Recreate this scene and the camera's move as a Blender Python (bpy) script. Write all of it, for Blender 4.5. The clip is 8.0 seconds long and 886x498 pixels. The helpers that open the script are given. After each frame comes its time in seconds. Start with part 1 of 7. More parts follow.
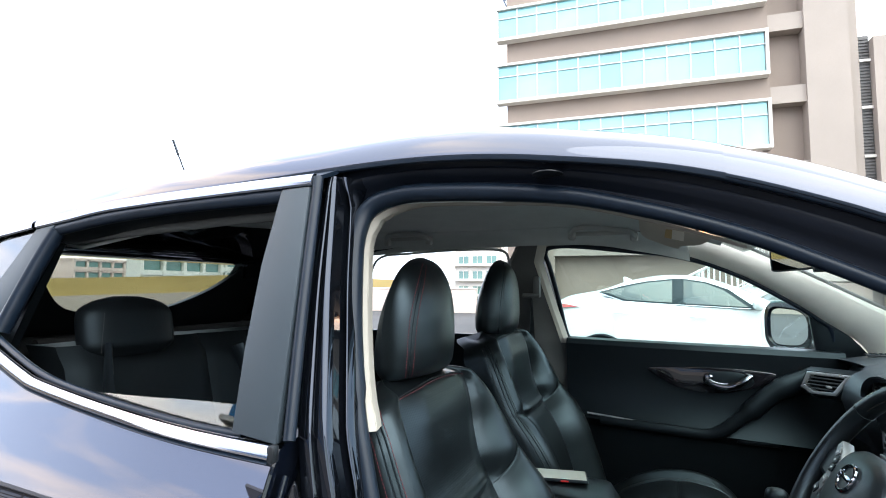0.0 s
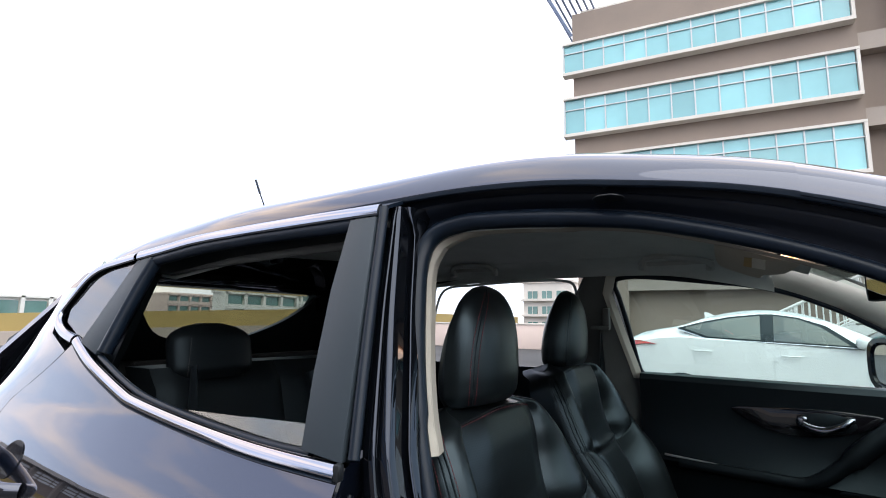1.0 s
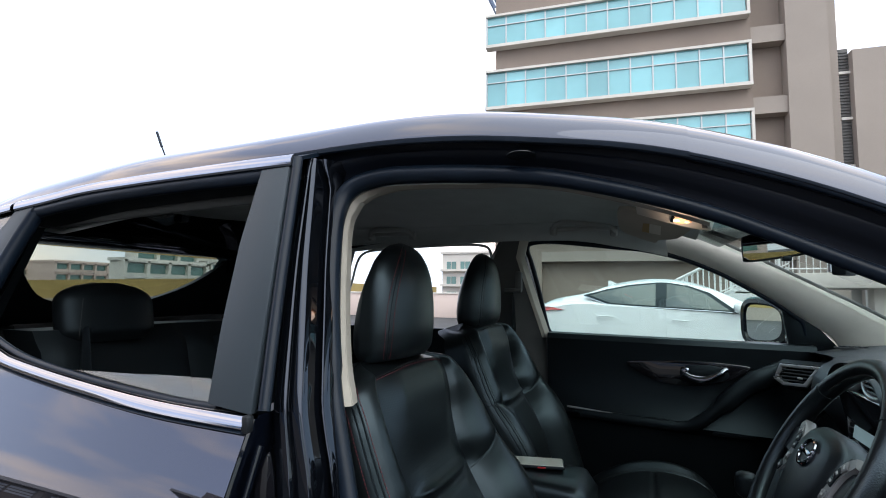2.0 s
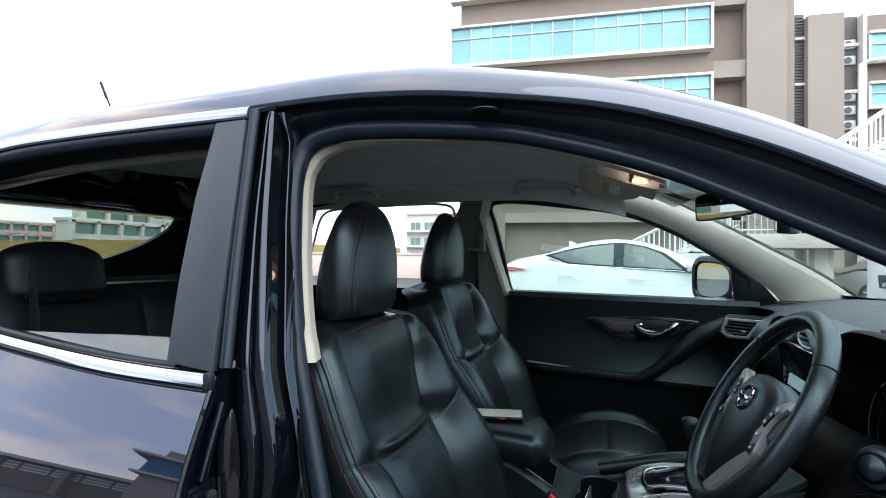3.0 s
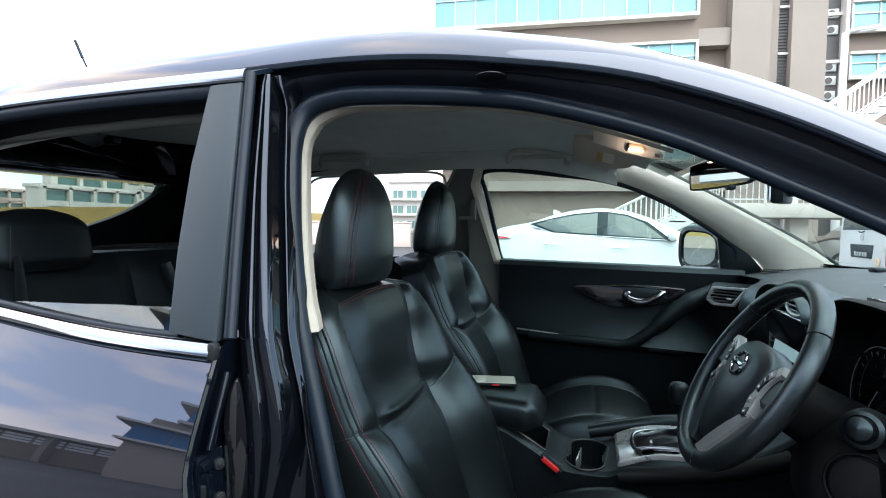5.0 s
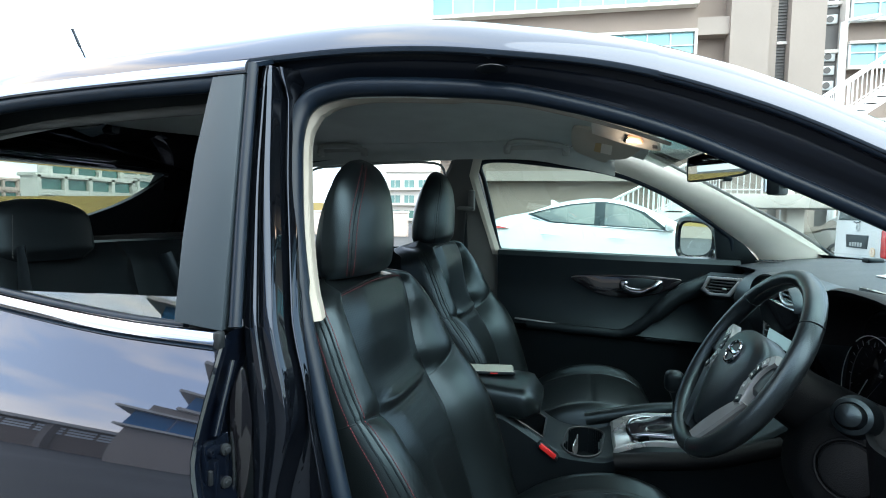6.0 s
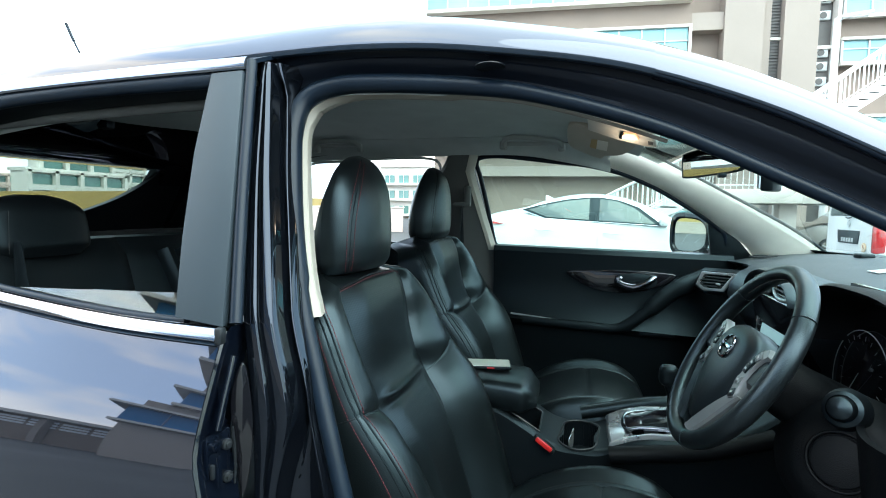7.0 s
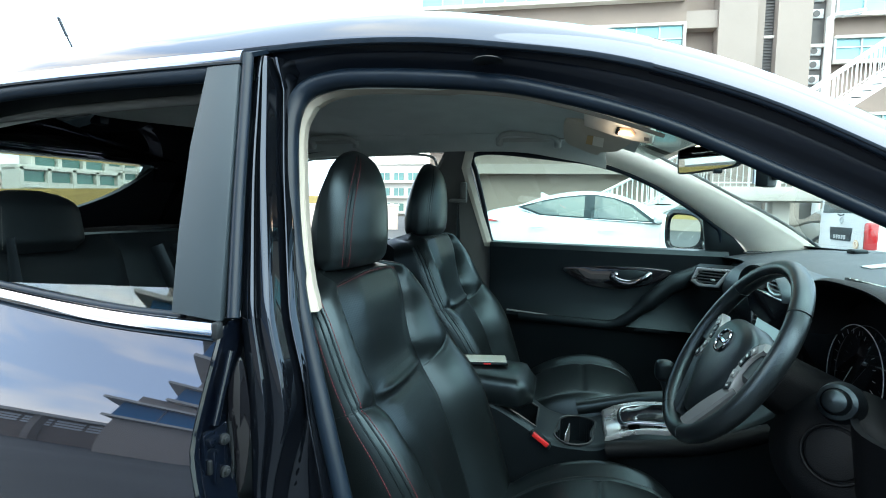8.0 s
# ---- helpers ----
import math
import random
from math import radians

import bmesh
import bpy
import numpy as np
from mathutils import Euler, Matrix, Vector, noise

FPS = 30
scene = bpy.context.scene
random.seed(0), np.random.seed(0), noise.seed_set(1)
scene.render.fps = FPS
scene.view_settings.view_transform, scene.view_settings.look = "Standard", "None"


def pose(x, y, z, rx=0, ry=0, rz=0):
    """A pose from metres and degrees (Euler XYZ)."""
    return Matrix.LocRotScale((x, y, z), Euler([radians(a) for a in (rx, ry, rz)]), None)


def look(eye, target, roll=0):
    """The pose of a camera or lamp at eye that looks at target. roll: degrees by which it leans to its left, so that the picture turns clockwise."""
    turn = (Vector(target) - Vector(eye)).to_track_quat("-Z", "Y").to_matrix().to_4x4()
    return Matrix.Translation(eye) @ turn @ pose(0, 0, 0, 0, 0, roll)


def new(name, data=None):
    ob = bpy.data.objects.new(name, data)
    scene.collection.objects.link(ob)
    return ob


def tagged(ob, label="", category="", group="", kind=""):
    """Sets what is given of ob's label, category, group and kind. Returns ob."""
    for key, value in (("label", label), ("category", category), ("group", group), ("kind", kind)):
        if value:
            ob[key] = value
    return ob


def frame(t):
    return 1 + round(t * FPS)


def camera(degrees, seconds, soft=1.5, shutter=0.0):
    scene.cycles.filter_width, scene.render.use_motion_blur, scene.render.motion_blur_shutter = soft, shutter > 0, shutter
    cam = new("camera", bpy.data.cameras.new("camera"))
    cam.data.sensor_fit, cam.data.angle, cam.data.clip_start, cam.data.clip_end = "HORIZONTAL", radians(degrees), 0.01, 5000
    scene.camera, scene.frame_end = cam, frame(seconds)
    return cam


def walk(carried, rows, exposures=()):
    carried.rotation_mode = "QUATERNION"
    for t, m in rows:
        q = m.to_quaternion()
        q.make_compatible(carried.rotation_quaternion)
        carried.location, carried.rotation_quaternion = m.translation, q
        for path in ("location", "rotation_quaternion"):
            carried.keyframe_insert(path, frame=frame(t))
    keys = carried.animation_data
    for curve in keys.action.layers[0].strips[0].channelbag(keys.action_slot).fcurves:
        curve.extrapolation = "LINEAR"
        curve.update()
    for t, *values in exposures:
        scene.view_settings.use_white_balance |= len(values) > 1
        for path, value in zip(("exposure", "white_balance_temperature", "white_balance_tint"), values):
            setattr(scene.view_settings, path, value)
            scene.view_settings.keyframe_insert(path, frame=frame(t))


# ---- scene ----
cam = camera(81.9, 8.0, soft=1.0)
PATH = [
    (0, (0.539, -1.457, 1.29), (-0.246, 0.377, 1.444), 0.3),
    (0.5, (0.543, -1.465, 1.287), (-0.425, 0.266, 1.549), 0.7),
    (1, (0.557, -1.466, 1.273), (-0.458, 0.233, 1.56), 0.8),
    (1.5, (0.561, -1.47, 1.256), (-0.308, 0.312, 1.522), 0.8),
    (2, (0.564, -1.463, 1.243), (-0.177, 0.387, 1.419), 0.7),
    (3.5, (0.566, -1.462, 1.236), (-0.007, 0.454, 1.215), 0.6),
    (4, (0.551, -1.461, 1.239), (0.002, 0.461, 1.185), 0.7),
    (4.5, (0.533, -1.461, 1.235), (-0.011, 0.462, 1.157), 0.6),
    (5, (0.529, -1.466, 1.237), (-0.013, 0.457, 1.139), 0.7),
    (6.5, (0.525, -1.486, 1.24), (0.003, 0.439, 1.089), 0.8),
    (7, (0.522, -1.489, 1.241), (0.012, 0.439, 1.085), 0.8),
    (7.5, (0.519, -1.489, 1.238), (0.02, 0.442, 1.078), 0.8),
    (8, (0.518, -1.49, 1.236), (0.027, 0.442, 1.071), 0.8),
]
EXPOSURES = [(0, 2.0, 6200, 0), (0.5, 1.5, 6250, 2), (1, 1.02, 6350, 4), (1.5, 0.68, 6350, 4), (2, 0.9, 6200, 2), (3.5, 1.63, 6100, -1), (5, 1.72, 6100, -2), (6.5, 2.02, 5850, -12), (8, 2.1, 5800, -14)]
walk(cam, [(t, look(e, g, r)) for t, e, g, r in PATH], EXPOSURES)


# ---- world, sun, light ----
world = bpy.data.worlds.new("sky")
scene.world = world
world.use_nodes = True
wn, wl = world.node_tree.nodes, world.node_tree.links
wn.clear()
SUN_EL, SUN_AZ = radians(52), radians(130)
sky = wn.new("ShaderNodeTexSky")
sky.sky_type = 'NISHITA'
sky.sun_disc = False
sky.sun_elevation = SUN_EL
sky.sun_rotation = SUN_AZ
sky.air_density, sky.dust_density, sky.ozone_density = 1.0, 0.4, 2.5
w_tc = wn.new("ShaderNodeTexCoord")
w_map = wn.new("ShaderNodeMapping")
w_map.inputs["Scale"].default_value = (1.2, 1.2, 4.0)
w_noise = wn.new("ShaderNodeTexNoise")
w_noise.inputs["Scale"].default_value = 1.6
w_noise.inputs["Detail"].default_value = 4
w_noise.inputs["Roughness"].default_value = 0.55
w_ramp = wn.new("ShaderNodeValToRGB")
w_ramp.color_ramp.elements[0].position, w_ramp.color_ramp.elements[1].position = 0.50, 0.70
w_mix = wn.new("ShaderNodeMixRGB")
w_mix.inputs[2].default_value = (10.2, 8.0, 6.9, 1)
w_veil = wn.new("ShaderNodeMixRGB")
w_veil.inputs[2].default_value = (10.5, 10.2, 10.4, 1)
w_bg = wn.new("ShaderNodeBackground")
w_bg.inputs["Strength"].default_value = 0.16
w_out = wn.new("ShaderNodeOutputWorld")
wl.new(w_tc.outputs["Generated"], w_map.inputs[0])
wl.new(w_map.outputs[0], w_noise.inputs["Vector"])
wl.new(w_noise.outputs["Fac"], w_ramp.inputs[0])
# thin bright cloud lies towards the sun
w_dot = wn.new("ShaderNodeVectorMath")
w_dot.operation = 'DOT_PRODUCT'
w_dot.inputs[1].default_value = Vector((math.sin(SUN_AZ) * math.cos(SUN_EL), math.cos(SUN_AZ) * math.cos(SUN_EL), math.sin(SUN_EL) + 0.15)).normalized()
w_haze = wn.new("ShaderNodeMapRange")
w_haze.inputs["From Min"].default_value, w_haze.inputs["From Max"].default_value = 0.35, 0.98
w_haze.inputs["To Min"].default_value, w_haze.inputs["To Max"].default_value = 0.0, 0.75
wl.new(w_tc.outputs["Generated"], w_dot.inputs[0])
wl.new(w_dot.outputs["Value"], w_haze.inputs["Value"])
wl.new(w_ramp.outputs[0], w_mix.inputs[0])
wl.new(w_haze.outputs[0], w_veil.inputs[0])
w_tone = wn.new("ShaderNodeMixRGB")      # high thin overcast over the clear sky
w_tone.inputs[0].default_value = 0.78
w_tone.inputs[2].default_value = (5.3, 5.4, 6.9, 1)
wl.new(sky.outputs[0], w_tone.inputs[1])
wl.new(w_tone.outputs[0], w_mix.inputs[1])
wl.new(w_mix.outputs[0], w_veil.inputs[1])
wl.new(w_veil.outputs[0], w_bg.inputs[0])
wl.new(w_bg.outputs[0], w_out.inputs[0])
sun_data = bpy.data.lights.new("sun", 'SUN')
sun_data.energy, sun_data.angle, sun_data.color = 0.65, radians(70), (1, 0.93, 0.85)
sun = new("sun", sun_data)
sun_dir = Vector((math.sin(SUN_AZ) * math.cos(SUN_EL), math.cos(SUN_AZ) * math.cos(SUN_EL), math.sin(SUN_EL)))
sun.matrix_world = look(sun_dir * 50, (0, 0, 0))


# ---- materials ----
def mat(name, color, rough=0.5, metal=0.0, var=0.12, scale=8.0, bump=0.0, bump_scale=200.0, coat=0.0, spec=0.5,
        fine=0.0, kind="noise", emit=None, emit_strength=0.0, tint=None):
    """A surface with large stains (var, scale), fine grain (fine) and relief (bump, bump_scale)."""
    m = bpy.data.materials.new(name)
    m.use_nodes = True
    n, l = m.node_tree.nodes, m.node_tree.links
    b = n["Principled BSDF"]
    b.inputs["Roughness"].default_value = rough
    b.inputs["Metallic"].default_value = metal
    b.inputs["Coat Weight"].default_value = coat
    b.inputs["Coat Roughness"].default_value = 0.02
    b.inputs["Specular IOR Level"].default_value = spec
    if tint:
        b.inputs["Specular Tint"].default_value = (*tint, 1)
    tc = n.new("ShaderNodeTexCoord")
    ns = n.new("ShaderNodeTexNoise")
    ns.inputs["Scale"].default_value = scale
    ns.inputs["Detail"].default_value = 5
    l.new(tc.outputs["Object"], ns.inputs["Vector"])
    mr = n.new("ShaderNodeMapRange")
    mr.inputs["From Min"].default_value, mr.inputs["From Max"].default_value = 0.3, 0.7
    mr.inputs["To Min"].default_value, mr.inputs["To Max"].default_value = 1 - var, 1 + var
    l.new(ns.outputs["Fac"], mr.inputs["Value"])
    last = mr.outputs[0]
    if fine:
        nf = n.new("ShaderNodeTexNoise")
        nf.inputs["Scale"].default_value = bump_scale
        nf.inputs["Detail"].default_value = 3
        l.new(tc.outputs["Object"], nf.inputs["Vector"])
        mf = n.new("ShaderNodeMapRange")
        mf.inputs["From Min"].default_value, mf.inputs["From Max"].default_value = 0.3, 0.7
        mf.inputs["To Min"].default_value, mf.inputs["To Max"].default_value = 1 - fine, 1 + fine
        l.new(nf.outputs["Fac"], mf.inputs["Value"])
        mu = n.new("ShaderNodeMath")
        mu.operation = 'MULTIPLY'
        l.new(last, mu.inputs[0])
        l.new(mf.outputs[0], mu.inputs[1])
        last = mu.outputs[0]
    vm = n.new("ShaderNodeVectorMath")
    vm.operation = 'SCALE'
    vm.inputs[0].default_value = color
    l.new(last, vm.inputs["Scale"])
    l.new(vm.outputs[0], b.inputs["Base Color"])
    rr = n.new("ShaderNodeMapRange")
    rr.inputs["To Min"].default_value, rr.inputs["To Max"].default_value = max(rough * 0.85, 0.0), min(rough * 1.15, 1)
    l.new(ns.outputs["Fac"], rr.inputs["Value"])
    l.new(rr.outputs[0], b.inputs["Roughness"])
    if bump:
        if kind == "dots":
            tx = n.new("ShaderNodeTexVoronoi")
            tx.inputs["Randomness"].default_value = 0.0
            out = tx.outputs["Distance"]
        elif kind == "leather":
            tx = n.new("ShaderNodeTexVoronoi")
            out = tx.outputs["Distance"]
        else:
            tx = n.new("ShaderNodeTexNoise")
            tx.inputs["Detail"].default_value = 4
            out = tx.outputs["Fac"]
        tx.inputs["Scale"].default_value = bump_scale
        l.new(tc.outputs["Object"], tx.inputs["Vector"])
        bp = n.new("ShaderNodeBump")
        bp.inputs["Strength"].default_value = bump
        bp.inputs["Distance"].default_value = 0.002
        l.new(out, bp.inputs["Height"])
        l.new(bp.outputs[0], b.inputs["Normal"])
    if emit:
        b.inputs["Emission Color"].default_value = (*emit, 1)
        b.inputs["Emission Strength"].default_value = emit_strength
    return m


def glass(name, tint=(0.9, 0.95, 0.93), ior=1.5, rough=0.0, gloss=(1, 1, 1)):
    """A thin pane: what is behind it, tinted, and a reflection that grows at grazing angles."""
    m = bpy.data.materials.new(name)
    m.use_nodes = True
    n, l = m.node_tree.nodes, m.node_tree.links
    n.clear()
    out = n.new("ShaderNodeOutputMaterial")
    tr = n.new("ShaderNodeBsdfTransparent")
    tr.inputs["Color"].default_value = (*tint, 1)
    gl = n.new("ShaderNodeBsdfGlossy")
    gl.inputs["Roughness"].default_value = rough
    gl.inputs["Color"].default_value = (*gloss, 1)
    lw = n.new("ShaderNodeLayerWeight")
    lw.inputs["Blend"].default_value = 0.5
    pw = n.new("ShaderNodeMath")
    pw.operation = 'POWER'
    pw.inputs[1].default_value = 4.0
    l.new(lw.outputs["Facing"], pw.inputs[0])
    fr = n.new("ShaderNodeMapRange")
    fr.inputs["To Min"].default_value, fr.inputs["To Max"].default_value = ((ior - 1) / (ior + 1)) ** 2 * 1.9, 1.0
    l.new(pw.outputs[0], fr.inputs["Value"])
    mx = n.new("ShaderNodeMixShader")
    l.new(fr.outputs[0], mx.inputs[0])
    l.new(tr.outputs[0], mx.inputs[1])
    l.new(gl.outputs[0], mx.inputs[2])
    l.new(mx.outputs[0], out.inputs[0])
    return m


COOL = (0.68, 0.88, 1.0)      # the cabin's black hides and plastics shine a little blue-green
M = dict(
    paint=mat("dark_blue_car_paint", (0.050, 0.054, 0.074), 0.015, 0.85, 0.06, 3.0, coat=1.0),
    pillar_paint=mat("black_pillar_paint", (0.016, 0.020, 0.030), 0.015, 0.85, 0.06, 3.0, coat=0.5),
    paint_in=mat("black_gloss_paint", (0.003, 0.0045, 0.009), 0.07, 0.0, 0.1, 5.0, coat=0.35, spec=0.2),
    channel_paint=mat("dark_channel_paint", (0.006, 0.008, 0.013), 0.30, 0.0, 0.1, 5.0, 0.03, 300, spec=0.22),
    black_plastic=mat("black_satin_plastic", (0.014, 0.016, 0.019), 0.36, 0, 0.1, 14, 0.05, 900),
    applique=mat("grey_black_pillar_film", (0.030, 0.040, 0.050), 0.5, 0, 0.06, 6, 0.06, 1400, spec=0.35),
    rubber=mat("black_rubber", (0.006, 0.011, 0.020), 0.34, 0, 0.15, 18, 0.08, 700, spec=0.26),
    chrome=mat("brushed_chrome", (0.36, 0.375, 0.42), 0.10, 1.0, 0.05, 10),
    leather=mat("black_leather", (0.0042, 0.0055, 0.0062), 0.35, 0, 0.15, 9, 0.09, 420, kind="leather", spec=0.56, tint=COOL),
    leather_perf=mat("black_perforated_leather", (0.004, 0.0052, 0.006), 0.36, 0, 0.15, 9, 0.12, 230, kind="dots", spec=0.52, tint=COOL),
    wheel_leather=mat("black_wheel_leather", (0.006, 0.007, 0.008), 0.32, 0, 0.15, 12, 0.14, 480, kind="leather", spec=0.72, tint=COOL),
    leather_dull=mat("dull_black_leather", (0.004, 0.005, 0.006), 0.48, 0, 0.15, 9, 0.10, 420, kind="leather", spec=0.25, tint=COOL),
    thread=mat("dark_red_thread", (0.10, 0.014, 0.022), 0.6, 0, 0.2, 60),
    thread_dark=mat("black_thread", (0.02, 0.02, 0.02), 0.6, 0, 0.2, 60),
    dash=mat("black_grained_dash", (0.005, 0.006, 0.0075), 0.38, 0, 0.1, 10, 0.12, 500, kind="leather", spec=0.75, tint=COOL),
    door_trim=mat("black_grained_door_trim", (0.004, 0.0055, 0.007), 0.40, 0, 0.1, 10, 0.12, 500, kind="leather", spec=0.32, tint=COOL),
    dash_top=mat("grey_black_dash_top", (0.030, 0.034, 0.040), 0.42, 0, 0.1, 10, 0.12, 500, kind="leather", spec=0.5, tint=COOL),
    dash_low=mat("black_matt_dash", (0.0025, 0.003, 0.004), 0.5, 0, 0.1, 10, 0.15, 500, kind="leather", spec=0.14),
    trim_black=mat("black_hard_trim", (0.005, 0.0065, 0.008), 0.40, 0, 0.12, 12, 0.1, 600, spec=0.34, tint=COOL),
    piano=mat("piano_black", (0.006, 0.006, 0.008), 0.08, 0, 0.1, 6, coat=1.0),
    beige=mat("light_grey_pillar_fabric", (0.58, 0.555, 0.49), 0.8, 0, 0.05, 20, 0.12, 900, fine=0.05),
    # same beige fabric, its colour darkened to hold down sunlight at the door opening
    beige_dimmed=mat("beige_trim_dimmed_for_sun", (0.36, 0.335, 0.29), 0.8, 0, 0.05, 20, 0.12, 900, fine=0.05),
    pale_plastic=mat("pale_trim_plastic", (0.84, 0.82, 0.74), 0.6, 0, 0.05, 14, 0.08, 800, fine=0.03),
    headliner=mat("grey_headliner_fabric", (0.61, 0.64, 0.63), 0.9, 0, 0.06, 10, 0.2, 1100, fine=0.06),
    console_grey=mat("grey_console_plastic", (0.80, 0.79, 0.74), 0.55, 0, 0.05, 14, 0.08, 800),
    handle_grey=mat("grey_handle_plastic", (0.46, 0.475, 0.465), 0.6, 0, 0.06, 14, 0.1, 900),
    pillar_grey=mat("dark_grey_pillar_fabric", (0.13, 0.135, 0.135), 0.9, 0, 0.06, 10, 0.2, 1100, fine=0.06),
    grey_plastic=mat("grey_switch_plastic", (0.17, 0.178, 0.185), 0.36, 0.3, 0.08, 30),
    silver=mat("satin_silver_plastic", (0.55, 0.57, 0.59), 0.28, 0.75, 0.06, 12),
    white=mat("white_plastic", (0.75, 0.75, 0.73), 0.5, 0, 0.05, 12),
    red=mat("red_buckle_plastic", (0.50, 0.018, 0.02), 0.3, 0, 0.06, 30),
    screen=mat("display_glass", (0.02, 0.025, 0.03), 0.06, 0, 0.05, 6, coat=1.0),
    carpet=mat("dark_carpet", (0.012, 0.012, 0.013), 0.95, 0, 0.3, 30, 0.5, 500),
    tyre=mat("tyre_rubber", (0.02, 0.02, 0.02), 0.8, 0, 0.2, 20, 0.2, 200),
    rim=mat("alloy_rim", (0.5, 0.5, 0.52), 0.28, 0.9, 0.06, 12),
    white_paint=mat("white_car_paint", (0.78, 0.79, 0.80), 0.22, 0, 0.03, 3, coat=0.8),
    red_lens=mat("red_lamp_lens", (0.5, 0.01, 0.015), 0.12, 0, 0.1, 20, coat=1.0),
    asphalt=mat("asphalt", (0.040, 0.040, 0.040), 0.8, 0, 0.55, 0.35, 0.6, 120, fine=0.25),
    concrete=mat("painted_grey_render", (0.235, 0.189, 0.157), 0.85, 0, 0.07, 0.5, 0.2, 30, fine=0.04),
    concrete_lt=mat("light_render", (0.30, 0.258, 0.224), 0.85, 0, 0.06, 0.4, 0.2, 30, fine=0.04),
    white_render=mat("white_painted_render", (0.60, 0.565, 0.515), 0.7, 0, 0.06, 0.7, 0.15, 30, fine=0.03),
    white_metal=mat("white_painted_steel", (0.72, 0.72, 0.71), 0.45, 0, 0.05, 2.0),
    mullion=mat("pale_window_frame", (0.50, 0.52, 0.52), 0.45, 0.2, 0.05, 2.0),
    win_dark=mat("dark_louvre", (0.09, 0.085, 0.08), 0.5, 0, 0.15, 1.5),
    olive=mat("ochre_parapet_paint", (0.36, 0.27, 0.10), 0.85, 0, 0.1, 0.3, 0.2, 20, fine=0.05),
    far_white=mat("far_white_render", (0.62, 0.62, 0.58), 0.85, 0, 0.06, 0.1),
    far_pink=mat("far_pink_render", (0.60, 0.49, 0.44), 0.85, 0, 0.1, 0.1),
    steel_blue=mat("blue_grey_roof_steel", (0.16, 0.20, 0.30), 0.5, 0.2, 0.1, 1.0),
    tint=glass("tinted_glass", (0.80, 0.84, 0.80)),
    rear_tint=glass("grey_tinted_glass", (0.60, 0.63, 0.60)),
    shade=glass("shade_band_glass", (0.20, 0.23, 0.225)),
    privacy=glass("privacy_glass", (0.30, 0.33, 0.34)),
    windscreen=glass("windscreen_glass", (0.84, 0.93, 0.89)),
)


def curtain_glass(name, color):
    m = mat(name, color, 0.08, 0.0, 0.14, 0.35, coat=0.6)
    n, l = m.node_tree.nodes, m.node_tree.links
    info = n.new("ShaderNodeObjectInfo")
    mr = n.new("ShaderNodeMapRange")
    mr.inputs["To Min"].default_value, mr.inputs["To Max"].default_value = 0.82, 1.15
    l.new(info.outputs["Random"], mr.inputs["Value"])
    for k in n:
        if k.type == 'VECT_MATH':
            mu = n.new("ShaderNodeVectorMath")
            mu.operation = 'SCALE'
            l.new(k.outputs[0], mu.inputs[0])
            l.new(mr.outputs[0], mu.inputs["Scale"])
            l.new(mu.outputs[0], n["Principled BSDF"].inputs["Base Color"])
            break
    return m


M["blue_glass"] = curtain_glass("turquoise_window_glass", (0.22, 0.47, 0.50))
M["deep_glass"] = mat("deep_blue_window_glass", (0.02, 0.13, 0.30), 0.35, 0, 0.15, 0.3)
M["far_pane"] = glass("green_tinted_glass", (0.86, 0.95, 0.92))
M["green_glass"] = curtain_glass("green_window_glass", (0.10, 0.20, 0.18))
M["mirror"] = mat("mirror_silver", (0.9, 0.92, 0.92), 0.01, 1.0, 0.01, 3)


# ---- mesh tools ----
def mesh_of(name, verts, faces, smooth=35):
    me = bpy.data.meshes.new(name)
    me.from_pydata([tuple(v) for v in verts], [], faces)
    me.validate()
    bm = bmesh.new()
    bm.from_mesh(me)
    bmesh.ops.recalc_face_normals(bm, faces=bm.faces)
    bm.to_mesh(me)
    bm.free()
    if smooth:
        me.shade_smooth()
        me.set_sharp_from_angle(angle=radians(smooth))
    return me


def part(name, me, material, parent=None, label=""):
    if isinstance(me, bmesh.types.BMesh):
        bm, me = me, bpy.data.meshes.new(name)
        bm.to_mesh(me)
        bm.free()
        me.shade_smooth()
        me.set_sharp_from_angle(angle=radians(35))
    ob = new(name, me)
    if not me.materials:
        me.materials.append(M[material] if isinstance(material, str) else material)
    if parent is not None:
        ob.parent = parent
        ob.matrix_parent_inverse = parent.matrix_basis.inverted()
    if label:
        ob["label"] = label
    return ob


def curve(xs, ys):
    """A smooth function through the given points."""
    xs, ys = np.array(xs, float), np.array(ys, float)
    d = np.gradient(ys, xs)

    def f(x):
        x = min(max(x, xs[0]), xs[-1])
        i = min(max(int(np.searchsorted(xs, x)) - 1, 0), len(xs) - 2)
        h = xs[i + 1] - xs[i]
        s = (x - xs[i]) / h
        return ((2 * s**3 - 3 * s**2 + 1) * ys[i] + (s**3 - 2 * s**2 + s) * h * d[i]
                + (3 * s**2 - 2 * s**3) * ys[i + 1] + (s**3 - s**2) * h * d[i + 1])
    return f


